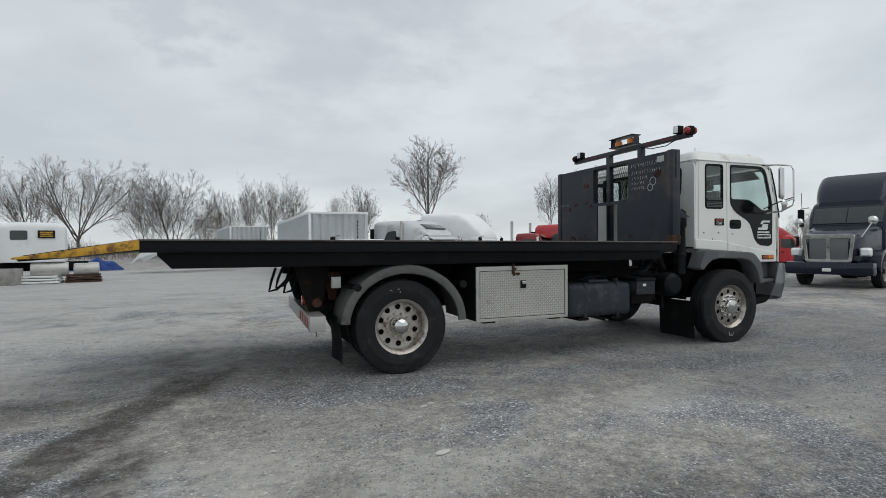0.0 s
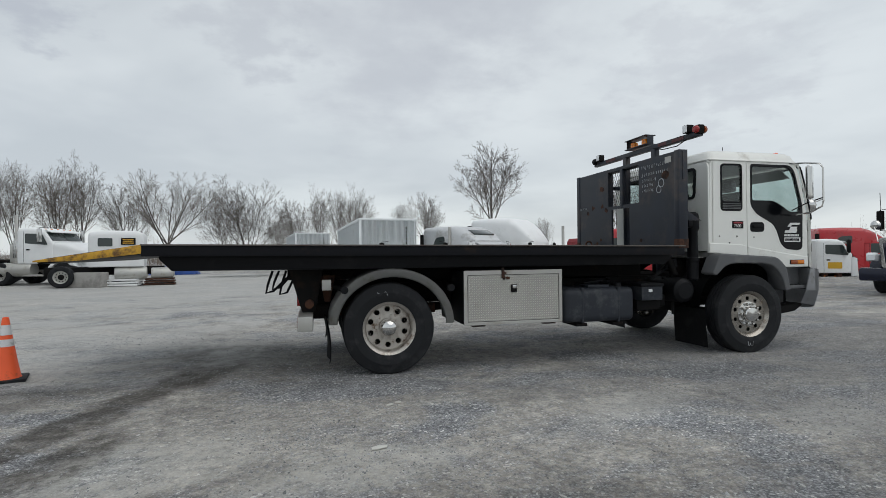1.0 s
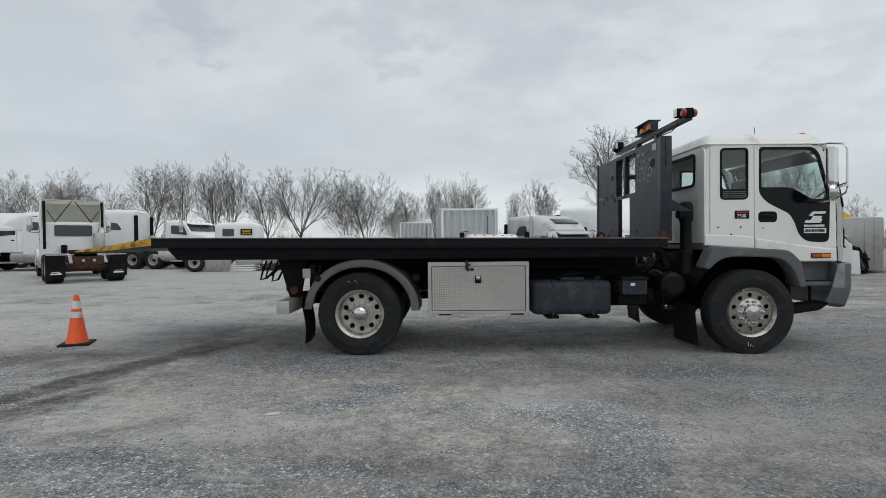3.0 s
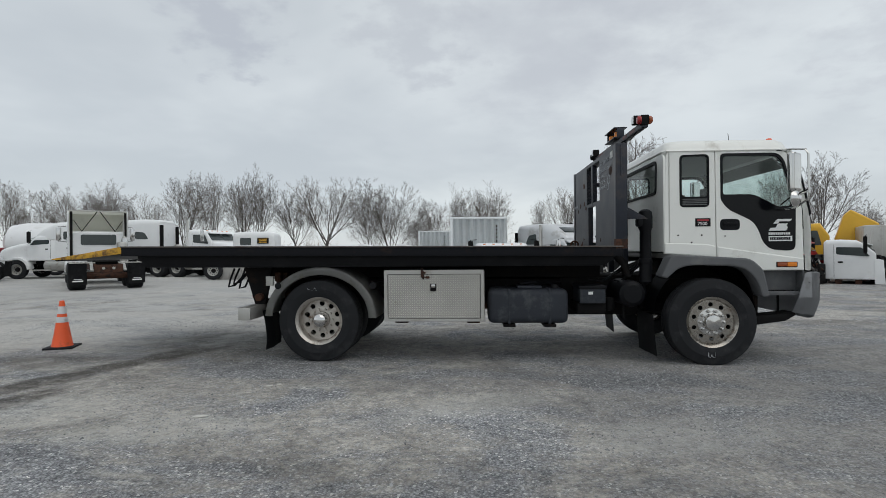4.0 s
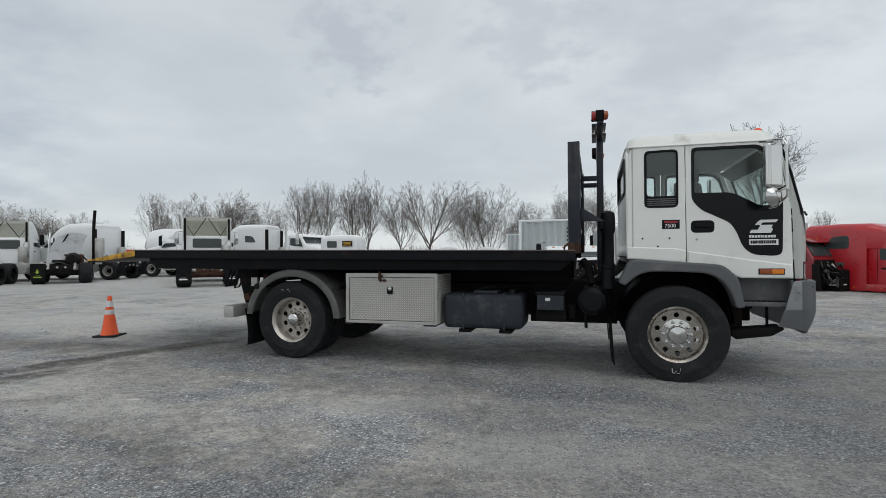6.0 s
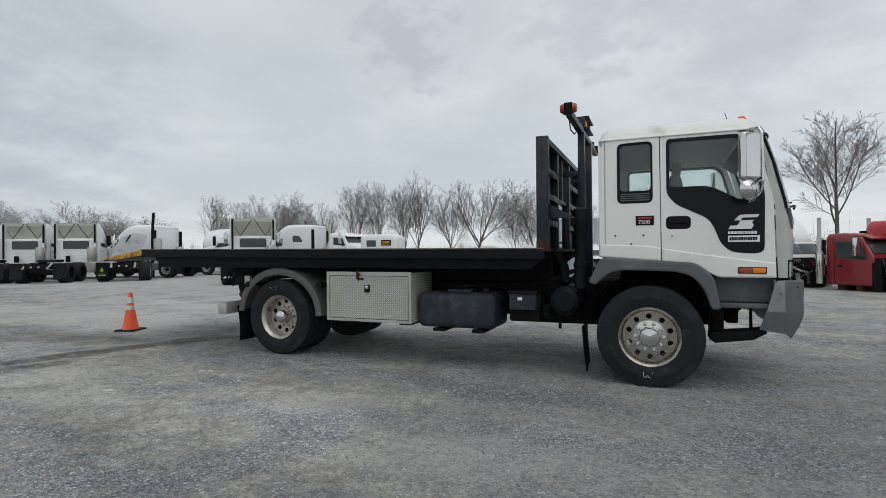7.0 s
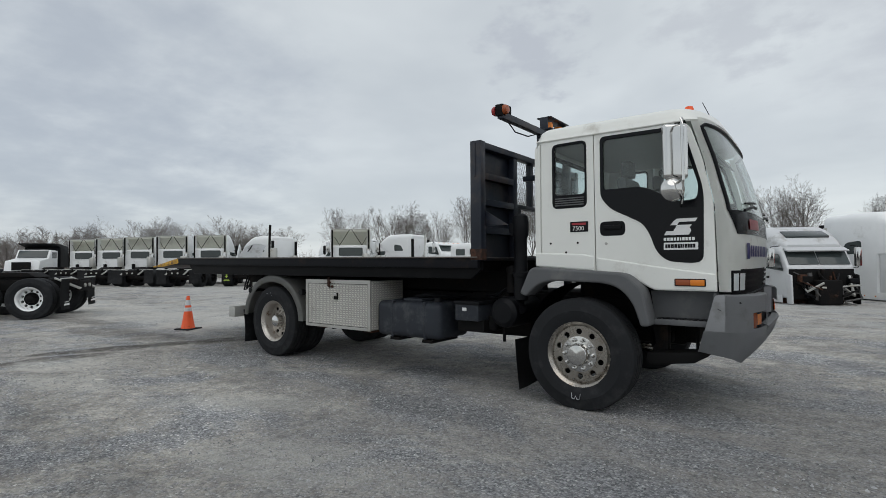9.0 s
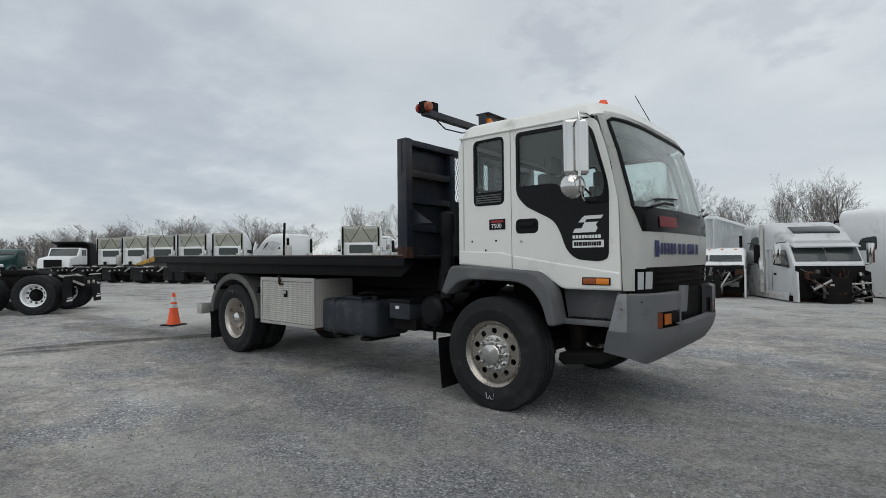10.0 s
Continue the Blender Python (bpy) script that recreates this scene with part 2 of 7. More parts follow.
M = {
    "white": mat("white_paint", (0.80, 0.805, 0.765), 0.32, dirt=(0.52, 0.50, 0.45), dirt_amount=0.22, dirt_scale=2.2, vary=0.04, coat=0.3),
    "white_far": mat("weathered_white_paint", (0.82, 0.83, 0.83), 0.38, dirt=(0.60, 0.59, 0.57), dirt_amount=0.16, dirt_scale=1.1, vary=0.06, rand=0.08),
    "silver": mat("dusty_silver_paint", (0.62, 0.63, 0.64), 0.4, metal=0.2, dirt=(0.34, 0.33, 0.31), dirt_amount=0.4, vary=0.1),
    "grey_plastic": mat("weathered_grey_plastic", (0.108, 0.111, 0.116), 0.62, dirt=(0.155, 0.156, 0.154), dirt_amount=0.45, dirt_scale=3, bump=0.001, bump_scale=180, spec=0.35),
    "bumper": mat("scuffed_bumper_plastic", (0.25, 0.255, 0.265), 0.5, dirt=(0.19, 0.19, 0.19), dirt_amount=0.3, dirt_scale=4, bump=0.001, bump_scale=150),
    "black": mat("black_paint", (0.006, 0.0065, 0.008), 0.5, dirt=(0.013, 0.013, 0.014), dirt_amount=0.4, dirt_scale=3, spec=0.16),
    "gloss_black": mat("gloss_black_panel", (0.004, 0.0045, 0.006), 0.16, vary=0.2, spec=0.2),
    "deck_black": mat("worn_black_steel", (0.006, 0.0065, 0.009), 0.6, dirt=(0.032, 0.020, 0.014), dirt_amount=0.30, dirt_scale=3.4, bump=0.002, bump_scale=40, vary=0.5, scale=6, spec=0.18),
    "headboard": mat("scuffed_dark_steel", (0.011, 0.015, 0.025), 0.40, dirt=(0.052, 0.040, 0.036), dirt_amount=0.50, dirt_scale=1.9, vary=0.8, scale=2.4, spec=0.42, bump=0.0015, bump_scale=5),
    "rust": mat("rusted_steel", (0.075, 0.034, 0.021), 0.85, dirt=(0.02, 0.014, 0.012), dirt_amount=0.6, dirt_scale=7, vary=0.45, bump=0.002, spec=0.3),
    "chassis": mat("grimy_chassis_steel", (0.009, 0.0088, 0.009), 0.75, dirt=(0.024, 0.016, 0.012), dirt_amount=0.35, dirt_scale=4, vary=0.35, spec=0.12),
    "rubber": mat("dusty_rubber", (0.0125, 0.0135, 0.0155), 0.8, dirt=(0.030, 0.031, 0.033), dirt_amount=0.4, dirt_scale=5, vary=0.3, bump=0.002, bump_scale=70, spec=0.3),
    "flap": mat("rubber_flap", (0.010, 0.0105, 0.012), 0.65, dirt=(0.028, 0.028, 0.03), dirt_amount=0.4, dirt_scale=6, spec=0.3),
    "alu": mat("polished_aluminium", (0.37, 0.345, 0.31), 0.28, metal=1.0, dirt=(0.20, 0.155, 0.12), dirt_amount=0.35, dirt_scale=9, vary=0.1, scale=12),
    "chrome": mat("chrome", (0.62, 0.615, 0.60), 0.08, metal=1.0, vary=0.05),
    "alu_dull": mat("dull_aluminium", (0.47, 0.465, 0.44), 0.45, metal=0.5, dirt=(0.34, 0.315, 0.27), dirt_amount=0.35, dirt_scale=4),
    "rear_rim": mat("rusty_steel_rim", (0.52, 0.49, 0.45), 0.40, metal=0.8, dirt=(0.15, 0.09, 0.055), dirt_amount=0.38, dirt_scale=9, vary=0.25),
    "fender": mat("dull_fender_metal", (0.25, 0.25, 0.24), 0.5, metal=0.3, dirt=(0.17, 0.16, 0.13), dirt_amount=0.4, dirt_scale=4, vary=0.2),
    "tank": mat("faded_tank_plastic", (0.022, 0.026, 0.034), 0.6, dirt=(0.058, 0.062, 0.068), dirt_amount=0.5, dirt_scale=4.5, vary=0.4, spec=0.35),
    "yellow": mat("worn_yellow_paint", (0.62, 0.34, 0.03), 0.6, dirt=(0.10, 0.05, 0.022), dirt_amount=0.62, dirt_scale=9, vary=0.2),
    "amber": mat("amber_lens", (0.75, 0.22, 0.02), 0.15, vary=0.12),
    "amber_dark": mat("dark_amber_lens", (0.30, 0.07, 0.02), 0.2, vary=0.12),
    "red_lens": mat("red_lens", (0.30, 0.02, 0.02), 0.15, vary=0.15),
    "orange": mat("cone_orange", (0.95, 0.125, 0.035), 0.55, dirt=(0.45, 0.09, 0.03), dirt_amount=0.3, dirt_scale=9),
    "reflective": mat("reflective_band", (0.66, 0.67, 0.68), 0.4, dirt=(0.4, 0.4, 0.4), dirt_amount=0.4, dirt_scale=14),
    "mark": mat("white_marking", (0.78, 0.78, 0.77), 0.5, vary=0.05),
    "chalk": mat("chalk_marking", (0.42, 0.44, 0.46), 0.9, vary=0.25, scale=60),
    "red_mark": mat("red_badge", (0.32, 0.02, 0.03), 0.3),
    "blue_mark": mat("blue_emblem", (0.045, 0.06, 0.20), 0.35),
    "interior": mat("grey_interior", (0.24, 0.24, 0.235), 0.8, vary=0.2),
    "seat": mat("seat_fabric", (0.09, 0.09, 0.095), 0.9, vary=0.2, scale=30),
    "red": mat("red_truck_paint", (0.46, 0.012, 0.020), 0.3, coat=0.5, dirt=(0.20, 0.03, 0.03), dirt_amount=0.3),
    "dark_red": mat("maroon_truck_paint", (0.16, 0.010, 0.014), 0.35, coat=0.4, dirt=(0.12, 0.03, 0.03), dirt_amount=0.3),
    "navy": mat("navy_truck_paint", (0.006, 0.009, 0.024), 0.24, coat=0.25, vary=0.2, spec=0.3),
    "cream": mat("cream_truck_paint", (0.62, 0.52, 0.33), 0.4, dirt=(0.4, 0.33, 0.2), dirt_amount=0.3),
    "green": mat("green_truck_paint", (0.012, 0.055, 0.05), 0.35, coat=0.4),
    "yellow_far": mat("yellow_truck_paint", (0.66, 0.38, 0.02), 0.4),
    "dark_glass": mat("dark_window_glass", (0.045, 0.056, 0.056), 0.06, vary=0.2),
    "fairing_back": mat("dusty_fairing_inside", (0.74, 0.735, 0.69), 0.8, dirt=(0.42, 0.41, 0.37), dirt_amount=0.35, dirt_scale=1.4, rand=0.12),
    "container": mat("container_paint", (0.80, 0.83, 0.84), 0.5, dirt=(0.52, 0.50, 0.48), dirt_amount=0.12, dirt_scale=1.5),
    "concrete": mat("concrete_block", (0.36, 0.35, 0.33), 0.9, dirt=(0.22, 0.21, 0.2), dirt_amount=0.5, bump=0.004, bump_scale=30),
    "tarp": mat("blue_tarpaulin", (0.02, 0.09, 0.38), 0.45, vary=0.25, scale=6),
    "bark": mat("grey_bark", (0.105, 0.095, 0.088), 0.95, vary=0.3, scale=4, rand=0.2),
    "twigs": mat("bare_twigs", (0.16, 0.143, 0.131), 0.95, vary=0.25, scale=1.0, rand=0.2),
    "brush": mat("winter_brush", (0.17, 0.14, 0.115), 1.0, vary=0.35, scale=0.3, rand=0.2),
    "stone": mat("gravel_stones", (0.29, 0.293, 0.297), 0.9, vary=0.6, scale=38),
    "lime": mat("lime_emblem", (0.30, 0.42, 0.05), 0.5),
}
M["day_red"] = mat("dark_red_truck_paint", (0.23, 0.010, 0.016), 0.32, coat=0.4, dirt=(0.14, 0.02, 0.02), dirt_amount=0.3)
M["faded_tape"] = mat("faded_red_tape", (0.085, 0.016, 0.016), 0.5, vary=0.4, scale=20)
M["deck_lip"] = mat("worn_deck_edge", (0.10, 0.088, 0.078), 0.6, dirt=(0.05, 0.028, 0.02), dirt_amount=0.45, dirt_scale=5, vary=0.4)
# one metal in two tones: brighter bars, darker ground paint in the relief's shading
M["tread_alu"] = mat("bright_tread_metal", (0.66, 0.65, 0.60), 0.32, metal=0.6, vary=0.15)
M["tread_base"] = mat("grimy_darkened_tread", (0.40, 0.392, 0.365), 0.5, metal=0.4, vary=0.25, dirt=(0.22, 0.20, 0.17), dirt_amount=0.2, dirt_scale=5)
M["engine_grey"] = mat("dusty_engine_metal", (0.12, 0.12, 0.118), 0.7, metal=0.3, vary=0.5, scale=14, dirt=(0.05, 0.04, 0.035), dirt_amount=0.5, dirt_scale=6)
M["lining"] = mat("pale_headlining", (0.48, 0.47, 0.45), 0.9, vary=0.1)
M["woods"] = mat("hazy_woods", (0.20, 0.185, 0.175), 1.0, vary=0.25, scale=0.1)
M["glass"] = glass("side_glass", (0.84, 0.92, 0.905), 0.06, 1.5, 0.07)
M["windshield"] = glass("green_windshield_glass", (0.80, 0.92, 0.88), 0.05, 1.9, 0.20)
M["lamp_glass"] = mat("lamp_lens", (0.82, 0.84, 0.85), 0.1, coat=0.6)


# thin fibreglass lets some daylight through
fg = M["fairing_back"].node_tree
fg_tr, fg_mx = fg.nodes.new("ShaderNodeBsdfTranslucent"), fg.nodes.new("ShaderNodeMixShader")
fg_tr.inputs[0].default_value = (0.86, 0.86, 0.81, 1)
fg_mx.inputs[0].default_value = 0.55
fg.links.new(fg.nodes["Principled BSDF"].outputs[0], fg_mx.inputs[1]); fg.links.new(fg_tr.outputs[0], fg_mx.inputs[2])
fg.links.new(fg_mx.outputs[0], fg.nodes["Material Output"].inputs[0])


# ---- mesh helpers ----
def part(name, bm, material, parent=None, label="", smooth=True):
    """Link a bmesh (or a mesh) as one mesh object under a thing or a part."""
    if isinstance(bm, bpy.types.Mesh):
        me = bm
    else:
        me = bpy.data.meshes.new(name)
        bmesh.ops.recalc_face_normals(bm, faces=bm.faces)
        bm.to_mesh(me)
        bm.free()
    me.name = name
    me.materials.clear()
    me.materials.append(M[material] if isinstance(material, str) else material)
    ob = new(name, me)
    if smooth and len(me.polygons):
        me.polygons.foreach_set("use_smooth", [True] * len(me.polygons))
        me.set_sharp_from_angle(angle=radians(35))
    if parent:
        ob.parent = parent
    if label:
        ob["label"] = label
    return ob


def thing(name, label, category, x=0, y=0, z=0, rz=0, group=""):
    ob = new(name)
    ob.matrix_basis = pose(x, y, z, 0, 0, rz)
    return tagged(ob, label, category, group)


def bm_box(x0, x1, y0, y1, z0, z1, bevel=0.0, seg=2, bm=None):
    t = bmesh.new()
    bmesh.ops.create_cube(t, size=1)
    bmesh.ops.scale(t, vec=(x1 - x0, y1 - y0, z1 - z0), verts=t.verts)
    bmesh.ops.translate(t, vec=((x0 + x1) / 2, (y0 + y1) / 2, (z0 + z1) / 2), verts=t.verts)
    if bevel:
        bmesh.ops.bevel(t, geom=t.edges, offset=bevel, segments=seg, profile=0.6, affect="EDGES", clamp_overlap=True)
    return merge(bm, t)


def merge(bm, t):
    if bm is None:
        return t
    me = bpy.data.meshes.new("tmp")
    t.to_mesh(me)
    t.free()
    bm.from_mesh(me)
    bpy.data.meshes.remove(me)
    return bm


def bm_prism(pts, y0, y1, bevel=0.0, seg=2, bm=None, taper=None):
    """A side outline in x and z, drawn out from y0 to y1."""
    t = bmesh.new()
    a = [t.verts.new((x, y0, z)) for x, z in pts]
    b = [t.verts.new((x, y1, z)) for x, z in pts]
    n = len(pts)
    t.faces.new(a)
    t.faces.new(b[::-1])
    for i in range(n):
        t.faces.new((a[i], b[i], b[(i + 1) % n], a[(i + 1) % n]))
    bmesh.ops.recalc_face_normals(t, faces=t.faces)
    if taper:
        mid = (y0 + y1) / 2
        for v in t.verts:
            v.co.y = mid + (v.co.y - mid) * taper(v.co.x, v.co.z)
    if bevel:
        bmesh.ops.bevel(t, geom=t.edges, offset=bevel, segments=seg, profile=0.6, affect="EDGES", clamp_overlap=True)
    return merge(bm, t)


def bm_tube(pts, r, seg=8, bm=None, r_end=None):
    """A round bar along a line of points."""
    t = bmesh.new()
    pts = [Vector(p) for p in pts]
    rings = []
    for i, p in enumerate(pts):
        d = (pts[min(i + 1, len(pts) - 1)] - pts[max(i - 1, 0)]).normalized()
        up = Vector((0, 0, 1)) if abs(d.z) < 0.9 else Vector((1, 0, 0))
        u = d.cross(up).normalized()
        v = d.cross(u)
        rr_ = r if r_end is None else r + (r_end - r) * i / (len(pts) - 1)
        rings.append([t.verts.new(p + rr_ * (math.cos(k * math.tau / seg) * u + math.sin(k * math.tau / seg) * v)) for k in range(seg)])
    for a, b in zip(rings, rings[1:]):
        for k in range(seg):
            t.faces.new((a[k], a[(k + 1) % seg], b[(k + 1) % seg], b[k]))
    t.faces.new(rings[0])
    t.faces.new(rings[-1][::-1])
    return merge(bm, t)


def bm_lathe(profile, seg=32, centre=(0, 0, 0), axis="y", bm=None, close=False, caps=True):
    """A profile of (radius, along) turned about an axis."""
    t = bmesh.new()
    rings = []
    for r, a in profile:
        ring = []
        for k in range(seg):
            c, s = math.cos(k * math.tau / seg) * r, math.sin(k * math.tau / seg) * r
            co = {"y": (c, a, s), "z": (c, s, a), "x": (a, c, s)}[axis]
            ring.append(t.verts.new(Vector(co) + Vector(centre)))
        rings.append(ring)
    pairs = list(zip(rings, rings[1:])) + ([(rings[-1], rings[0])] if close else [])
    for a, b in pairs:
        for k in range(seg):
            t.faces.new((a[k], a[(k + 1) % seg], b[(k + 1) % seg], b[k]))
    if not close:
        for ring, r in ((rings[0], profile[0][0]), (rings[-1], profile[-1][0])):
            if r > 1e-5 and caps:
                t.faces.new(ring)
        bmesh.ops.remove_doubles(t, verts=t.verts, dist=1e-6)
    bmesh.ops.recalc_face_normals(t, faces=t.faces)
    return merge(bm, t)


def bm_grid(f, nu, nv, thick=0.0):
    """A sheet through f(u, v), u and v from 0 to 1."""
    t = bmesh.new()
    g = [[t.verts.new(f(i / nu, j / nv)) for j in range(nv + 1)] for i in range(nu + 1)]
    for i in range(nu):
        for j in range(nv):
            t.faces.new((g[i][j], g[i + 1][j], g[i + 1][j + 1], g[i][j + 1]))
    if thick:
        bmesh.ops.solidify(t, geom=t.faces[:], thickness=thick)
    return t


def rounded(pts, r, n=4):
    """The outline with its corners rounded; r may be one radius or one for each corner."""
    out = []
    m = len(pts)
    rs = r if isinstance(r, (list, tuple)) else [r] * m
    for i in range(m):
        p, a, b = Vector(pts[i]), Vector(pts[i - 1]), Vector(pts[(i + 1) % m])
        ra = min(rs[i], (a - p).length * 0.49)
        rb = min(rs[i], (b - p).length * 0.49)
        s, e = p + (a - p).normalized() * ra, p + (b - p).normalized() * rb
        for k in range(n + 1):
            q = k / n
            v = s * (1 - q) ** 2 + p * 2 * q * (1 - q) + e * q * q
            out.append((v.x, v.y))
    return out


def bm_loft(secs, n=5, bm=None):
    """Rounded box sections (x, half width, z0, z1, radius) joined along x."""
    t = bmesh.new()
    rings = []
    for x, hw, z0, z1, r in secs:
        pts = rounded([(-hw, z0), (hw, z0), (hw, z1), (-hw, z1)], [min(r, 0.06), min(r, 0.06), r, r], n)
        rings.append([t.verts.new((x, a, b)) for a, b in pts])
    for a, b in zip(rings, rings[1:]):
        for k in range(len(a)):
            t.faces.new((a[k], a[(k + 1) % len(a)], b[(k + 1) % len(a)], b[k]))
    t.faces.new(rings[0][::-1])
    t.faces.new(rings[-1])
    bmesh.ops.recalc_face_normals(t, faces=t.faces)
    return merge(bm, t)


def rr(x0, x1, z0, z1, r, n=4):
    return rounded([(x0, z0), (x1, z0), (x1, z1), (x0, z1)], r, n)


def ring_pts(cx, cz, r, n=24):
    return [(cx + r * math.cos(k * math.tau / n), cz + r * math.sin(k * math.tau / n)) for k in range(n)]


def plate(outline, holes=(), thick=0.03, at=0.0, axis="y", bevel=0.0):
    """A sheet with holes, thick along an axis; outline in (x, z) for y, (y, z) for x, (x, y) for z. Returns a mesh."""
    cu = bpy.data.curves.new("plate", "CURVE")
    cu.dimensions, cu.fill_mode, cu.extrude, cu.bevel_depth, cu.bevel_resolution = "2D", "BOTH", max(0.0, thick / 2 - bevel), bevel, 1
    cu.offset = -bevel
    for loop in (outline, *holes):
        sp = cu.splines.new("POLY")
        sp.points.add(len(loop) - 1)
        for q, (u, v) in zip(sp.points, loop):
            q.co = (u, v, 0, 1)
        sp.use_cyclic_u = True
    ob = bpy.data.objects.new("plate", cu)
    scene.collection.objects.link(ob)
    me = bpy.data.meshes.new_from_object(ob.evaluated_get(bpy.context.evaluated_depsgraph_get()))
    bpy.data.objects.remove(ob)
    bpy.data.curves.remove(cu)
    m = {"y": Matrix(((1, 0, 0, 0), (0, 0, -1, at), (0, 1, 0, 0), (0, 0, 0, 1))),
         "x": Matrix(((0, 0, 1, at), (1, 0, 0, 0), (0, 1, 0, 0), (0, 0, 0, 1))),
         "z": Matrix(((1, 0, 0, 0), (0, 1, 0, 0), (0, 0, 1, at), (0, 0, 0, 1)))}[axis]
    me.transform(m)
    return me


def pane(outline, at=0.0, axis="y"):
    """A single sheet of glass with the outline."""
    bm = bmesh.new()
    bm.faces.new([bm.verts.new({"y": (u, at, v), "x": (at, u, v)}[axis]) for u, v in outline])
    return bm


def write(name, body, size, m, material, parent, label=""):
    """Raised lettering with the built-in font; m: its pose, x along the line, y up."""
    cu = bpy.data.curves.new(name, "FONT")
    cu.body, cu.size, cu.extrude = body, size, 0.0012
    ob = bpy.data.objects.new(name, cu)
    scene.collection.objects.link(ob)
    me = bpy.data.meshes.new_from_object(ob.evaluated_get(bpy.context.evaluated_depsgraph_get()))
    bpy.data.objects.remove(ob)
    bpy.data.curves.remove(cu)
    me.transform(m)
    return part(name, me, material, parent, label, smooth=False)


# ---- ground ----
def ground_material():
    m = bpy.data.materials.new("gravel_yard")
    m.use_nodes = True
    nt = m.node_tree
    L, N = nt.links.new, nt.nodes.new
    p = nt.nodes["Principled BSDF"]
    geo = N("ShaderNodeNewGeometry")

    def noise_of(scale, detail=6, rough=0.6, distort=0.0):
        n = N("ShaderNodeTexNoise")
        n.inputs["Scale"].default_value, n.inputs["Detail"].default_value = scale, detail
        n.inputs["Roughness"].default_value, n.inputs["Distortion"].default_value = rough, distort
        L(geo.outputs["Position"], n.inputs["Vector"])
        return n.outputs["Fac"]

    def span(v, lo, hi):
        r = N("ShaderNodeMapRange"); r.interpolation_type = "SMOOTHSTEP"
        r.inputs[1].default_value, r.inputs[2].default_value = lo, hi
        L(v, r.inputs[0])
        return r.outputs[0]

    def mix(f, a, b):
        x = N("ShaderNodeMix"); x.data_type = "RGBA"
        L(f, x.inputs[0])
        for i, v in ((6, a), (7, b)):
            if isinstance(v, tuple):
                x.inputs[i].default_value = (*v, 1)
            else:
                L(v, x.inputs[i])
        return x.outputs[2]

    def calc(op, a, b):
        x = N("ShaderNodeMath"); x.operation = op
        for i, v in enumerate((a, b)):
            if isinstance(v, (int, float)):
                x.inputs[i].default_value = v
            else:
                L(v, x.inputs[i])
        return x.outputs[0]

    def cells(scale):
        v = N("ShaderNodeTexVoronoi"); v.inputs["Scale"].default_value = scale
        L(geo.outputs["Position"], v.inputs["Vector"])
        c = N("ShaderNodeSeparateColor"); L(v.outputs["Color"], c.inputs[0])
        return v.outputs["Distance"], c.outputs[0], c.outputs[1]

    def scaled(v, gain, base):
        return calc("ADD", calc("MULTIPLY", v, gain), base)

    def times(c, v):
        h = N("ShaderNodeHueSaturation"); L(v, h.inputs["Value"]); L(c, h.inputs["Color"])
        return h.outputs[0]
    # single stones of two sizes, crevice shade painted into the gaps between them
    big_d, big_a, big_b = cells(34)
    vor_d, vor_a, vor_b = cells(62)
    fin_d, fin_a, fin_b = cells(125)
    col = mix(vor_a, (0.115, 0.12, 0.13), (0.43, 0.437, 0.447))
    col = mix(calc("MULTIPLY", span(big_b, 0.55, 0.75), 0.75), col, mix(big_a, (0.13, 0.135, 0.145), (0.47, 0.475, 0.48)))
    col = mix(calc("MULTIPLY", fin_a, 0.35), col, (0.30, 0.302, 0.305))
    col = times(col, scaled(span(vor_d, 0.66, 0.30), 0.48, 0.60))
    col = mix(span(vor_b, 0.93, 0.98), col, (0.62, 0.62, 0.60))
    # drifts stretched along the way the trucks drive
    mp = N("ShaderNodeMapping"); mp.inputs["Rotation"].default_value = (0, 0, radians(-24)); mp.inputs["Scale"].default_value = (0.62, 1.0, 1.0)
    L(geo.outputs["Position"], mp.inputs[0])

    def drift_of(scale, detail, rough, distort, lo, hi):
        n = N("ShaderNodeTexNoise")
        n.inputs["Scale"].default_value, n.inputs["Detail"].default_value = scale, detail
        n.inputs["Roughness"].default_value, n.inputs["Distortion"].default_value = rough, distort
        L(mp.outputs[0], n.inputs["Vector"])
        return span(n.outputs["Fac"], lo, hi)
    wob = noise_of(0.8, 10, 0.72, 0.5)
    clod = noise_of(7.5, 10, 0.80)
    # pressed beige fines that bind the stones in patches
    silt = drift_of(0.85, 14, 0.70, 0.5, 0.42, 0.53)
    silt = calc("MULTIPLY", silt, scaled(span(noise_of(19, 8, 0.78), 0.40, 0.58), 0.62, 0.25))
    col = mix(silt, col, mix(span(clod, 0.36, 0.64), (0.235, 0.218, 0.194), (0.47, 0.438, 0.385)))
    dust = calc("MULTIPLY", drift_of(1.7, 14, 0.76, 0.7, 0.52, 0.62), span(noise_of(11, 9, 0.80), 0.42, 0.60))
    col = mix(calc("MULTIPLY", dust, 0.62), col, (0.55, 0.525, 0.475))
    # damp, scuffed and pitted places
    damp = calc("MULTIPLY", drift_of(0.5, 14, 0.72, 0.4, 0.47, 0.60), 0.55)
    col = mix(damp, col, times(col, scaled(clod, 0.5, 0.32)))
    pits = calc("MULTIPLY", span(noise_of(5.2, 12, 0.82), 0.545, 0.63), 0.62)
    col = mix(pits, col, (0.105, 0.10, 0.098))
    crumbs = calc("MULTIPLY", span(noise_of(23, 8, 0.80), 0.57, 0.66), 0.55)
    col = mix(crumbs, col, (0.095, 0.094, 0.096))
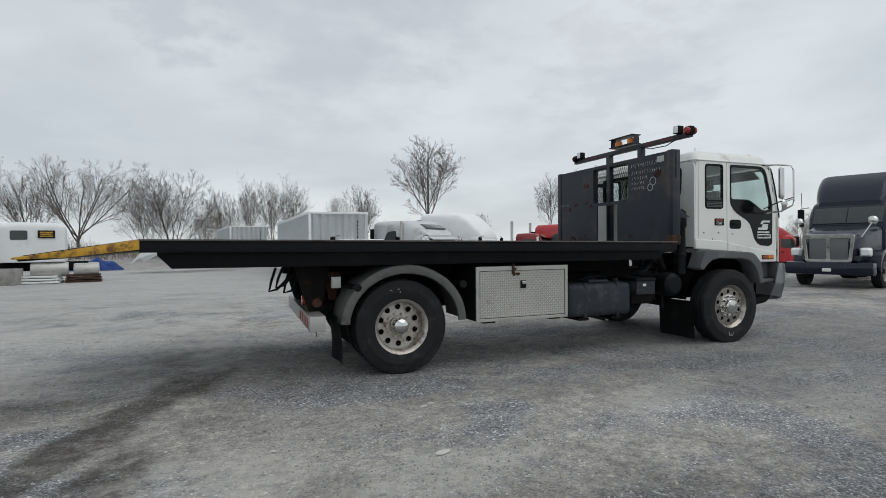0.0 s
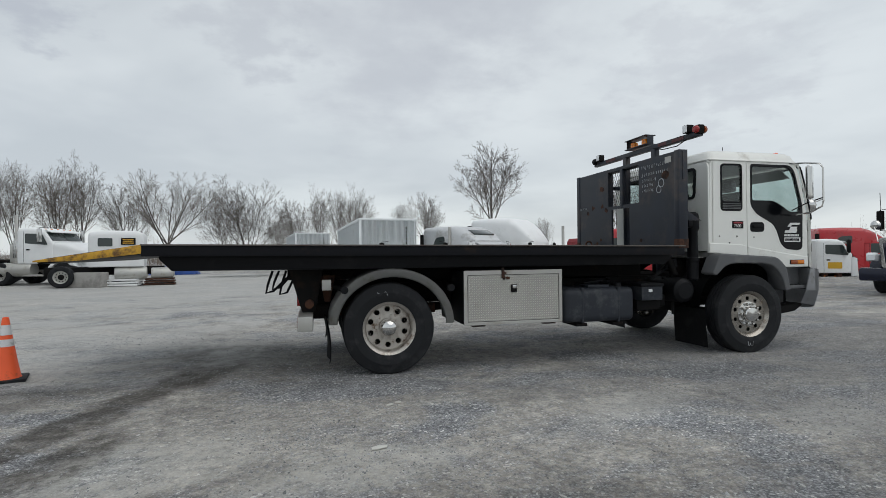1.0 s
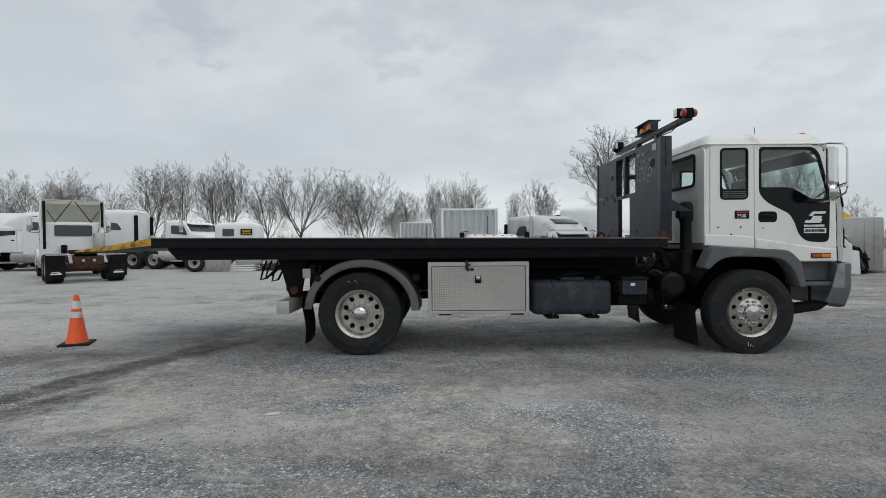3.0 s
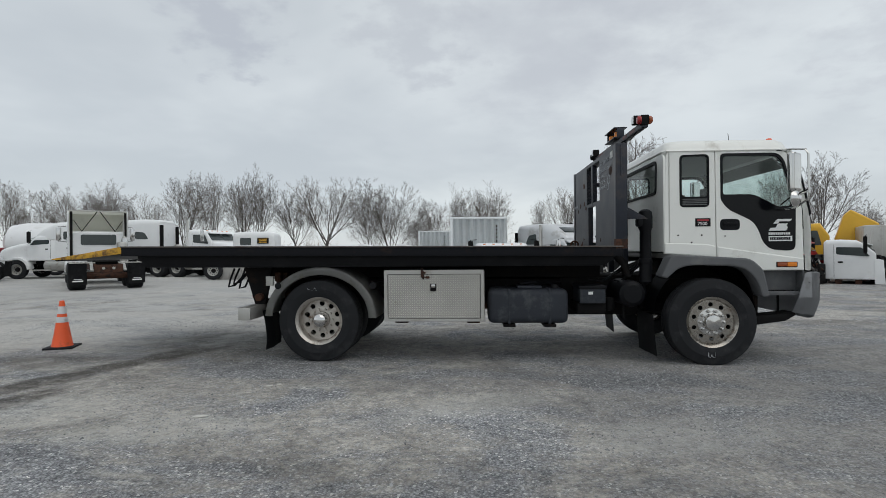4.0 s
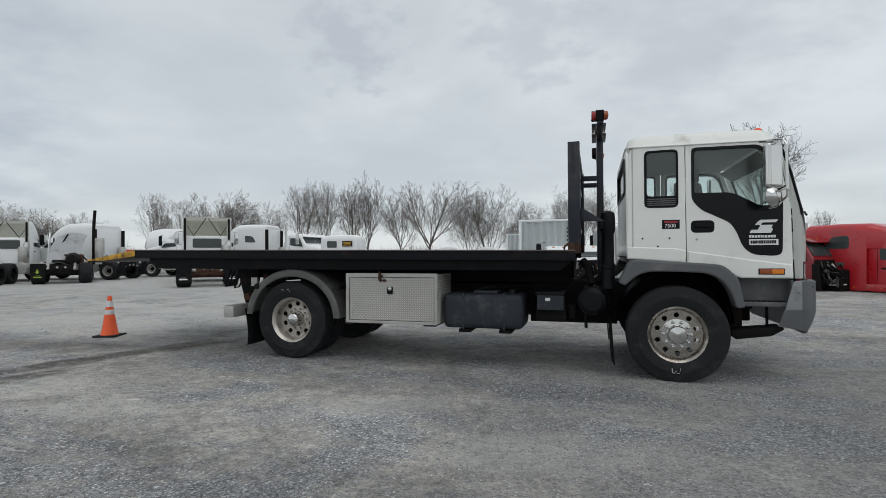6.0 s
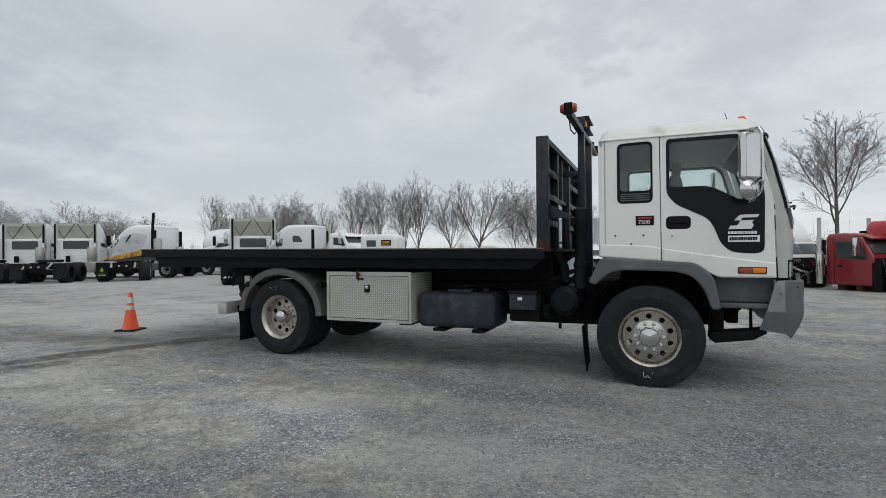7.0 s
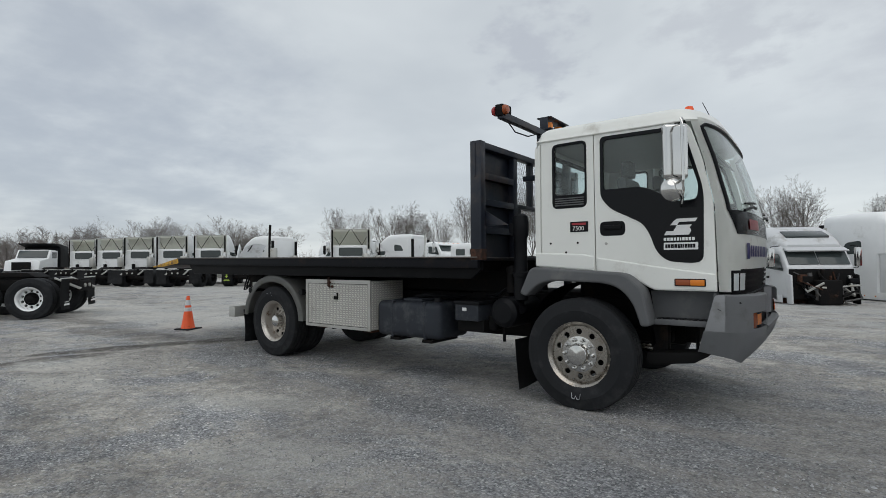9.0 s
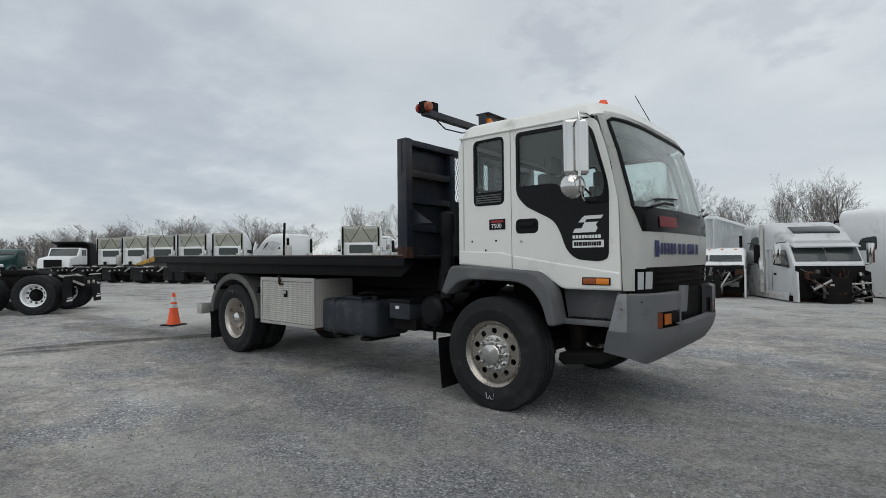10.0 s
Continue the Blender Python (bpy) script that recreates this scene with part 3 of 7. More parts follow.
    col = times(col, calc("MULTIPLY", scaled(drift_of(0.33, 10, 0.65, 0.3, 0.30, 0.70), 0.36, 0.92), scaled(span(noise_of(2.6, 12, 0.78), 0.34, 0.66), 0.50, 0.88)))
    # the drier, paler lane behind the truck's tail
    pos = N("ShaderNodeSeparateXYZ"); L(geo.outputs["Position"], pos.inputs[0])
    px, py = pos.outputs[0], pos.outputs[1]
    # spilt oil: a worn, winding stain beside the tail
    def blot(cx, cy, ax, ay, turn):
        c, s = math.cos(radians(turn)), math.sin(radians(turn))
        dx, dy = calc("SUBTRACT", px, cx), calc("SUBTRACT", py, cy)
        u = calc("ADD", calc("MULTIPLY", dx, c / ax), calc("MULTIPLY", dy, s / ax))
        v = calc("ADD", calc("MULTIPLY", dx, -s / ay), calc("MULTIPLY", dy, c / ay))
        d = calc("SQRT", calc("ADD", calc("MULTIPLY", u, u), calc("MULTIPLY", v, v)), 0)
        d = calc("ADD", d, calc("MULTIPLY", calc("SUBTRACT", wob, 0.5), 2.2))
        return calc("SUBTRACT", 1.0, span(d, 0.55, 1.1))
    stain = blot(-0.25, 7.2, 0.95, 0.62, 20)
    for b in (blot(-0.35, 6.0, 1.1, 0.42, 78), blot(-0.75, 5.1, 0.75, 0.34, 60), blot(-1.0, 4.3, 0.85, 0.30, 74), blot(-1.25, 3.6, 0.7, 0.26, 66), blot(-0.72, 3.35, 0.85, 0.30, 84), calc("MULTIPLY", blot(-3.0, 5.2, 2.6, 0.55, 8), 0.6), calc("MULTIPLY", blot(-6.2, 5.6, 2.8, 0.40, 4), 0.55)):
        stain = calc("MAXIMUM", stain, b)
    stain = calc("MULTIPLY", stain, scaled(span(noise_of(2.4, 12, 0.78), 0.36, 0.56), 0.6, 0.4))
    col = mix(calc("MULTIPLY", stain, 0.90), col, times(mix(clod, (0.045, 0.041, 0.037), (0.115, 0.105, 0.094)), scaled(vor_a, 0.6, 0.7)))
    pale = calc("MAXIMUM", blot(-3.4, 9.4, 4.5, 0.9, -24), blot(-0.1, 3.3, 0.9, 0.55, 20))
    for b in (blot(-4.2, 7.9, 3.4, 0.7, -14), blot(1.3, 2.9, 0.9, 0.4, 12), blot(3.7, 3.6, 0.8, 0.35, 30), blot(5.3, 2.9, 1.1, 0.4, 18), calc("MULTIPLY", blot(-9, 7.4, 9.0, 1.6, -4), 0.9)):
        pale = calc("MAXIMUM", pale, b)
    pale = calc("MULTIPLY", pale, scaled(span(noise_of(6.5, 12, 0.80), 0.40, 0.58), 0.8, 0.2))
    col = mix(calc("MULTIPLY", pale, 0.58), col, (0.60, 0.585, 0.54))
    lane = calc("MULTIPLY", blot(-8, 24, 26, 15, 0), scaled(noise_of(0.6, 12, 0.75), 0.6, 0.34))
    col = mix(lane, col, (0.50, 0.497, 0.48))
    fresh = calc("MULTIPLY", blot(8.8, 4.2, 5.5, 4.5, 0), scaled(noise_of(1.3, 12, 0.76), 0.9, 0.02))
    col = mix(fresh, col, mix(vor_a, (0.085, 0.088, 0.095), (0.275, 0.28, 0.288)))
    west = calc("MULTIPLY", blot(-4.5, 9.0, 6.5, 3.4, -10), scaled(span(noise_of(3.1, 12, 0.8), 0.36, 0.6), 0.34, 0.12))
    col = mix(west, col, (0.52, 0.515, 0.50))
    L(col, p.inputs["Base Color"])
    p.inputs["Roughness"].default_value = 0.92
    p.inputs["Specular IOR Level"].default_value = 0.25
    b1 = N("ShaderNodeBump"); b1.inputs["Strength"].default_value, b1.inputs["Distance"].default_value = 1.0, 0.008
    L(vor_d, b1.inputs["Height"]); b1.invert = True
    b2 = N("ShaderNodeBump"); b2.inputs["Strength"].default_value, b2.inputs["Distance"].default_value = 1.0, 0.022
    L(clod, b2.inputs["Height"]); L(b1.outputs[0], b2.inputs["Normal"])
    L(b2.outputs[0], p.inputs["Normal"])
    return m


M["ground"] = ground_material()
st = M["stone"].node_tree
st_geo, st_hv, st_mr = st.nodes.new("ShaderNodeNewGeometry"), st.nodes.new("ShaderNodeHueSaturation"), st.nodes.new("ShaderNodeMapRange")
st_mr.inputs[3].default_value, st_mr.inputs[4].default_value = 0.45, 1.55
st_col = st.nodes["Principled BSDF"].inputs["Base Color"].links[0].from_socket
st.links.new(st_geo.outputs["Random Per Island"], st_mr.inputs[0]); st.links.new(st_mr.outputs[0], st_hv.inputs["Value"])
st.links.new(st_col, st_hv.inputs["Color"]); st.links.new(st_hv.outputs[0], st.nodes["Principled BSDF"].inputs["Base Color"])


def bumps(x, y):
    """Height of the yard's surface: shallow ruts and lumps, flat far off."""
    k = max(0.0, 1 - max(0.0, math.hypot(x - 3, y - 4) - 9) / 10)
    return k * (0.022 * noise.noise((x * 0.5, y * 0.5, 0)) + 0.008 * noise.noise((x * 2.3, y * 2.3, 5)))


def build_ground():
    cuts = sorted({*[round(-14 + 0.16 * i, 3) for i in range(213)], -2500, -600, -150, -60, -30, 30, 60, 150, 600, 2500})
    bm = bmesh.new()
    g = [[bm.verts.new((x, y + 4, bumps(x, y + 4))) for y in cuts] for x in cuts]
    n = len(cuts)
    for i in range(n - 1):
        for j in range(n - 1):
            bm.faces.new((g[i][j], g[i + 1][j], g[i + 1][j + 1], g[i][j + 1]))
    ob = part("ground", bm, "ground")
    tagged(ob, "grey crushed-stone truck yard with dusty ruts and oil stains", "ground", kind="structure")

    rnd = random.Random(5)
    verts, faces = [], []
    for _ in range(100000):
        a = rnd.random() ** 1.5
        x, y = rnd.uniform(-5, 12.5), 0.3 + 9.0 * a
        drift = noise.noise((x * 0.55, y * 0.75, 9)) + 0.35 * noise.noise((x * 2.1, y * 2.1, 4))
        if drift < rnd.uniform(-0.25, 0.35):
            continue
        r = rnd.uniform(0.005, 0.012) * (1.9 if rnd.random() < 0.05 else 1)
        z = bumps(x, y)
        base = len(verts)
        t0 = rnd.random() * 6.28
        for k in range(4):
            q = t0 + k * 1.57 + rnd.uniform(-0.4, 0.4)
            verts.append((x + r * math.cos(q) * rnd.uniform(0.7, 1.2), y + r * math.sin(q) * rnd.uniform(0.7, 1.2), z - 0.002))
        verts.append((x + r * rnd.uniform(-0.3, 0.3), y + r * rnd.uniform(-0.3, 0.3), z + r * rnd.uniform(0.5, 0.9)))
        faces += [(base + k, base + (k + 1) % 4, base + 4) for k in range(4)]
    me = bpy.data.meshes.new("gravel")
    me.from_pydata(verts, [], faces)
    tagged(part("gravel", me, "stone", smooth=False), "loose grey crushed stones lying on the yard", "gravel", kind="stuff")


build_ground()


def litter(x, y, w, d, turn, seed):
    """A torn flake of pale card or plaster lying on the gravel."""
    rn = random.Random(seed)
    c = thing("scrap_flake", "pale torn scrap lying flat on the gravel", "litter", x, y, bumps(x, y) + 0.003, turn, "pale scraps on the gravel")
    ring = [(math.cos(k * math.tau / 9) * w * rn.uniform(0.7, 1.1), math.sin(k * math.tau / 9) * d * rn.uniform(0.7, 1.1)) for k in range(9)]
    part("flake", plate(ring, (), 0.006, 0.006, "z"), "litter", c)


M["litter"] = mat("dusty_white_card", (0.60, 0.59, 0.55), 0.8, vary=0.12, scale=20)
for k, args in enumerate(((1.37, 3.20, 0.062, 0.036, 20), (1.58, 4.19, 0.045, 0.022, 35), (1.66, 4.24, 0.03, 0.018, 0), (1.46, 3.95, 0.018, 0.014, 0), (0.30, 3.62, 0.02, 0.015, 10))):
    litter(*args, k)


# ---- wheels ----
def tyre_mesh(r=0.52, w=0.28, bead=0.292, seg=48):
    h = w / 2
    prof = [(bead, -h * 0.82), (bead + 0.03, -h * 0.95), (bead + 0.12, -h), (r - 0.05, -h * 0.97), (r - 0.012, -h * 0.86), (r, -h * 0.7)]
    for g in (-0.45, 0.0, 0.45):
        prof += [(r, h * (g - 0.06)), (r - 0.012, h * (g - 0.05)), (r - 0.012, h * (g + 0.05)), (r, h * (g + 0.06))]
    prof += [(r, h * 0.7), (r - 0.012, h * 0.86), (r - 0.05, h * 0.97), (bead + 0.12, h), (bead + 0.115, h * 1.02), (bead + 0.10, h), (bead + 0.03, h * 0.95), (bead, h * 0.82)]
    return bm_lathe(prof, seg, close=True)


def wheel(parent, x, y, side, style, r=0.52, far=False):
    """A road wheel; side -1 shows its face towards -y. style: steer, drive, steel."""
    seg = 32 if far else 56
    t = part("wheel", tyre_mesh(r, 0.28, r * 0.56, seg), "rubber", parent, "worn black truck tyre")
    t.matrix_basis = pose(x, y, r, 0, 0, 0 if side > 0 else 180)
    k = r / 0.52
    depth = {"steer": 0.075, "drive": -0.045, "steel": -0.045}[style]
    rim_mat = {"steer": "alu", "drive": "rear_rim", "steel": "white_far"}[style]
    bm = bm_lathe([(0.292 * k, -0.11), (0.262 * k, -0.09), (0.255 * k, depth - 0.012), (0.262 * k, depth), (0.258 * k, 0.07), (0.272 * k, 0.10), (0.288 * k, 0.112), (0.302 * k, 0.124), (0.306 * k, 0.118), (0.296 * k, 0.100)], seg, caps=False)
    me = plate(ring_pts(0, 0, 0.262 * k, seg), [ring_pts(0.207 * k * math.cos(a * math.tau / 10 + 0.3), 0.207 * k * math.sin(a * math.tau / 10 + 0.3), (0.027 if style == "steer" else 0.032) * k, 12) for a in range(10)], 0.014, depth, bevel=0.003)
    bm.from_mesh(me)
    rim = part("rim", bm, rim_mat, t, {"steer": "polished aluminium rim with ten hand holes", "drive": "dull rusty rim with hand holes", "steel": "white steel rim"}[style])
    part("brake_drum", bm_lathe([(0.0, -0.10), (0.20 * k, -0.10), (0.21 * k, -0.06), (0.21 * k, depth - 0.06), (0.0, depth - 0.05)], 24), "chassis", t)
    if style == "steer":
        part("hub_cap", bm_lathe([(0.165, depth + 0.006), (0.165, depth + 0.018), (0.105, depth + 0.024), (0.10, depth + 0.07), (0.088, depth + 0.085), (0.02, depth + 0.095), (0.0, depth + 0.096)], 32), "chrome", t, "chrome hub cover")
        nut = bm_lathe([(0.020, 0), (0.020, 0.03), (0.014, 0.05), (0.0, 0.054)], 8)
        nuts = nut
        first = part("lug_nut", nuts, "chrome", t)
        first.location = (0.137, depth + 0.012, 0)
        for a in range(1, 10):
            o = new("lug_nut", first.data)
            o.parent = t
            o.location = (0.137 * math.cos(a * math.tau / 10), depth + 0.012, 0.137 * math.sin(a * math.tau / 10))
    else:
        part("hub", bm_lathe([(0.165 * k, depth), (0.165 * k, depth + 0.008), (0.105 * k, depth + 0.014), (0.10 * k, depth + 0.05), (0.0, depth + 0.052)], 28), "rear_rim" if style == "drive" else "chassis", t, "hub flange")
        part("hub_cap", bm_lathe([(0.094 * k, depth + 0.05), (0.092 * k, depth + 0.10), (0.080 * k, depth + 0.145), (0.05 * k, depth + 0.168), (0.0, depth + 0.176)], 28), "chrome" if style == "drive" else "chassis", t, "domed chrome hub cap" if style == "drive" else "greasy hub")
        if not far:
            nut = part("lug_nut", bm_lathe([(0.018, 0), (0.018, 0.045), (0.0, 0.047)], 6), "rear_rim" if style == "drive" else "chassis", t)
            nut.location = (0.135, depth + 0.006, 0)
            for a in range(1, 10):
                o = new("lug_nut", nut.data)
                o.parent = t
                o.location = (0.135 * math.cos(a * math.tau / 10), depth + 0.006, 0.135 * math.sin(a * math.tau / 10))
    return t


# ---- the flatbed truck ----
truck = thing("flatbed_truck", "white cab-over truck with an empty black steel flatbed on gravel", "truck", 0, 6.5, 0)
NEAR, FAR = -1.17, 1.17


def box(name, x0, x1, y0, y1, z0, z1, material, parent=None, label="", bevel=0.008):
    return part(name, bm_box(x0, x1, y0, y1, z0, z1, bevel), material, parent or truck, label)


# wheels and chassis
for s in (-1, 1):
    wheel(truck, 6.53, s * 1.13, s, "steer")
    wheel(truck, 1.74, s * 1.015, s, "drive")
    wheel(truck, 1.74, s * 0.685, s, "drive", far=True)
    box("chassis_rail", 0.95, 7.45, s * 0.43 - 0.04, s * 0.43 + 0.04, 0.74, 1.0, "chassis", label="grimy chassis rail")
    box("leaf_spring", 1.1, 2.4, s * 0.52 - 0.05, s * 0.52 + 0.05, 0.62, 0.74, "rust")
    box("leaf_spring", 5.9, 7.2, s * 0.52 - 0.05, s * 0.52 + 0.05, 0.60, 0.70, "chassis")
part("rear_axle", bm_lathe([(0.08, -0.7), (0.08, -0.25), (0.21, -0.15), (0.21, 0.15), (0.08, 0.25), (0.08, 0.7)], 20, (1.74, 0, 0.52)), "chassis", truck)
part("front_axle", bm_box(6.46, 6.60, -0.95, 0.95, 0.40, 0.52, 0.02), "chassis", truck)
part("drive_shaft", bm_tube([(1.9, 0, 0.60), (5.2, 0, 0.78)], 0.055, 12), "chassis", truck)
part("gearbox", bm_box(5.1, 6.3, -0.3, 0.3, 0.52, 1.05, 0.08), "chassis", truck)
part("engine", bm_box(6.2, 7.3, -0.38, 0.38, 0.55, 1.25, 0.06), "chassis", truck)
part("muffler", bm_lathe([(0.0, 3.2), (0.13, 3.22), (0.15, 3.3), (0.15, 4.9), (0.13, 4.98), (0.0, 5.0)], 18, (0, 0.28, 0.66), "x"), "rust", truck, "rusty exhaust muffler")
# added dark sheet: hides the lit ground behind, for a shaded underbody
part("chassis_plate", bm_box(4.88, 5.95, -0.50, -0.47, 0.52, 1.02, 0.006), "chassis", truck, "dark plate added beside the frame to black out the underbody")
part("crossbeam", bm_box(3.9, 4.02, -0.6, 0.6, 0.62, 0.78, 0.01), "chassis", truck)
part("radiator", bm_box(7.30, 7.42, -0.5, 0.5, 0.6, 1.2, 0.02), "chassis", truck)

part("chalk_mark", bm_tube([(6.47, -1.274, 0.165), (6.475, -1.274, 0.115), (6.495, -1.274, 0.11), (6.51, -1.274, 0.14), (6.52, -1.274, 0.112), (6.545, -1.274, 0.11), (6.555, -1.274, 0.165)], 0.004, 5), "chalk", truck, "chalk squiggle on the tyre")
part("chalk_mark", bm_tube([(1.60, -1.152, 0.93), (1.66, -1.152, 0.905), (1.70, -1.153, 0.94), (1.72, -1.153, 0.90)], 0.004, 5), "chalk", truck)
# flatbed: a slight rake, the tail higher than the head
RAKE = 0.0075


def raked(bm, x_ref=5.45):
    for v in bm.verts:
        v.co.z += (x_ref - v.co.x) * RAKE
    return bm


part("deck", raked(bm_box(-0.74, 5.48, -1.29, 1.29, 1.395, 1.425, 0.004)), "deck_black", truck, "worn steel deck plate")
for s in (-1, 1):
    rail = bm_prism([(-0.74, 1.318), (5.48, 1.318), (5.48, 1.434), (-0.74, 1.434)], s * 1.30 - 0.022, s * 1.30 + 0.022, 0.008)
    raked(rail)
    part("side_rail", rail, "deck_black", truck, "black side rail with scuffed paint")
    flange = bm_box(-0.74, 5.48, s * 1.312 - 0.030, s * 1.312 + 0.030, 1.424, 1.440, 0.004)
    part("rail_lip", raked(flange), "deck_lip", truck, "worn steel edge of the deck")
    low = bm_prism([(-0.62, 1.29), (-0.5, 1.165), (1.05, 1.17), (5.3, 1.20), (5.42, 1.30), (5.42, 1.39), (-0.62, 1.39)], s * 1.14 - 0.03, s * 1.14 + 0.03, 0.006)
    part("deck_beam", raked(low), "black", truck)
    part("subframe_rail", raked(bm_box(0.60, 5.4, s * 0.45 - 0.05, s * 0.45 + 0.05, 1.02, 1.32, 0.01)), "chassis", truck)
cross = bm_box(-0.05, 0.05, -1.08, 1.08, 1.24, 1.38, 0.006)
for i in range(15):
    c = part("crossmember", cross, "chassis", truck) if i == 0 else new("crossmember", c0.data)
    if i == 0:
        c0 = c
    c.parent = truck
    c.location = (-0.5 + 0.41 * i, 0, 0.028)

# beaver tail
tail = bm_prism([(-0.742, 1.470), (-0.742, 1.385), (-1.62, 1.300), (-1.64, 1.325), (-1.60, 1.345)], -1.30, 1.30, 0.006)
part("tail_ramp", tail, "black", truck, "dark steel tail ramp")
for s in (-1, 1):
    edge = bm_prism([(-0.735, 1.482), (-0.735, 1.392), (-1.30, 1.328), (-1.66, 1.318), (-1.66, 1.334), (-1.2, 1.405)], s * 1.312 - 0.012, s * 1.312 + 0.012, 0.004)
    part("ramp_edge", edge, "yellow", truck, "worn yellow painted ramp edge")
part("ramp_plate", bm_prism([(-0.75, 1.487), (-1.62, 1.350), (-1.62, 1.342), (-0.75, 1.478)], -1.2, 1.2, 0.002), "deck_black", truck, "dark steel ramp plate")

# tail: hanging brackets, lamps bar and mud flaps
for s in (-1, 1):
    part("tail_bracket", bm_prism([(0.62, 1.24), (1.02, 1.24), (0.97, 0.95), (0.92, 0.70), (0.78, 0.70)], s * 0.80 - 0.03, s * 0.80 + 0.03, 0.01), "chassis", truck)
    fl = bm_grid(lambda u, v, s=s: Vector((1.03 + 0.05 * math.sin(v * 2.2) + 0.02 * math.sin(u * 5), s * (1.18 - 0.56 * u), 0.66 - 0.50 * v)), 8, 10, 0.012)
    part("mud_flap", fl, "flap", truck, "black rubber mud flap")
    fl = bm_grid(lambda u, v, s=s: Vector((5.885 - 0.03 * math.sin((1 - v) * 1.4) + 0.015 * math.sin(u * 4 + v), s * (1.22 - 0.60 * u), 0.60 - 0.50 * v)), 8, 12, 0.012)
    part("mud_flap", fl, "flap", truck, "black rubber mud flap")
for s in (-1, 1):
    part("spring_hanger", bm_prism([(0.98, 1.10), (1.16, 1.12), (1.10, 0.80), (1.03, 0.80)], s * 0.62 - 0.03, s * 0.62 + 0.03, 0.01), "rust", truck, "rusty spring hanger")
    part("hanger_pin", bm_lathe([(0.05, -0.06), (0.05, 0.06)], 12, (0.86, s * 0.85, 0.80)), "rust", truck)
    part("lamp_bracket", bm_box(1.00, 1.10, s * 0.98 - 0.02, s * 0.98 + 0.02, 0.96, 1.08, 0.004), "alu_dull", truck)
    part("brake_chamber", bm_lathe([(0.0, -0.08), (0.08, -0.07), (0.085, 0.0), (0.08, 0.07), (0, 0.08)], 14, (1.20, s * 0.60, 0.80), "x"), "rust", truck, "rusty brake chamber")
part("cross_channel", bm_box(1.02, 1.10, -0.75, 0.75, 1.00, 1.12, 0.008), "rust", truck)
part("tail_bar", bm_box(0.74, 0.90, -1.25, 1.25, 0.54, 0.70, 0.012), "alu_dull", truck, "pale painted steel underride bar")
for i in range(4):
    b = box("stripe", 0.732, 0.738, -1.1 + i * 0.22, -0.98 + i * 0.22, 0.57, 0.67, "red_mark", bevel=0)
for s in (-1, 1):
    box("tail_bar_arm", 0.80, 1.15, s * 0.6 - 0.04, s * 0.6 + 0.04, 0.60, 0.76, "chassis")
part("tail_lamp", bm_lathe([(0.055, 0), (0.055, 0.05), (0.03, 0.065), (0, 0.067)], 16, (0.72, -0.72, 0.82), "x"), "red_lens", truck)
for dx, sag in ((-0.10, 0.25), (-0.03, 0.21), (0.05, 0.27)):
    part("air_hose", bm_tube([(0.55 + dx, -0.72, 1.18), (0.50 + dx, -0.74, 1.18 - sag * 0.6), (0.48 + dx, -0.75, 1.18 - sag), (0.56 + dx, -0.75, 1.20 - sag), (0.66 + dx * 0.5, -0.74, 1.20 - sag * 0.4), (0.75, -0.72, 1.16)], 0.014, 8), "black", truck, "hanging black rubber hose")

# rear fenders
for s in (-1, 1):
    def arc(a, extra=0.0):
        a = math.pi * (0.98 - 0.98 * a) + 0.01
        return 1.775 + (0.715 + extra) * math.cos(a), 0.56 + (0.645 + extra) * math.sin(a)
    PROFILE = ((0.55, 0.0), (1.165, 0.0), (1.185, -0.006), (1.196, -0.022), (1.198, -0.055), (1.194, -0.092), (1.180, -0.102))
    def swept(u, v, s=s):
        y_, e = PROFILE[round(v * 6)]
        px_, pz = arc(u, e)
        return Vector((px_, s * y_, pz))
    f = part("fender", bm_grid(swept, 30, 6, 0.006), "fender", truck, "dull grey rounded metal wheel fender")
    for ex in (1.02, 2.62):
        b = part("fender_bracket", bm_tube([(ex + (0.10 if ex < 2 else -0.06), s * 0.45, 0.98), (ex + (0.22 if ex < 2 else -0.17), s * 1.16, 0.97)], 0.03, 12), "chassis", f)
        part("bracket_cap", bm_lathe([(0.042, -0.03), (0.042, 0.03)], 14, (ex + (0.22 if ex < 2 else -0.17), s * 1.17, 0.97)), "black", f)

# tool box
toolbox = part("tool_box", bm_box(2.60, 3.825, -1.165, -0.55, 0.530, 1.155, 0.008), "black", truck, "black steel tool box with a diamond plate door")
part("door_frame", plate(rr(2.595, 3.83, 0.525, 1.16, 0.01), [rr(2.638, 3.790, 0.560, 1.110, 0.012)], 0.02, -1.172, bevel=0.003), "alu_dull", toolbox, "dull aluminium door frame")
toolbox.location.y = -0.04
door = part("tool_box_door", plate(rr(2.645, 3.784, 0.566, 1.104, 0.01), (), 0.014, -1.170, bevel=0.003), "tread_base", toolbox, "diamond plate aluminium door")
tread = bmesh.new()
for i in range(40):
    for j in range(19):
        cx, cz = 2.664 + i * 0.0282, 0.585 + j * 0.0277
        a = radians(45 if (i + j) % 2 else -45)
        c, sn = math.cos(a), math.sin(a)
        v = [tread.verts.new((cx + u * c - w * sn, -1.1765, cz + u * sn + w * c)) for u, w in ((-0.0155, 0), (0, -0.0072), (0.0155, 0), (0, 0.0072))]
        top = tread.verts.new((cx, -1.1835, cz))
        for k in range(4):
            tread.faces.new((v[k], v[(k + 1) % 4], top))
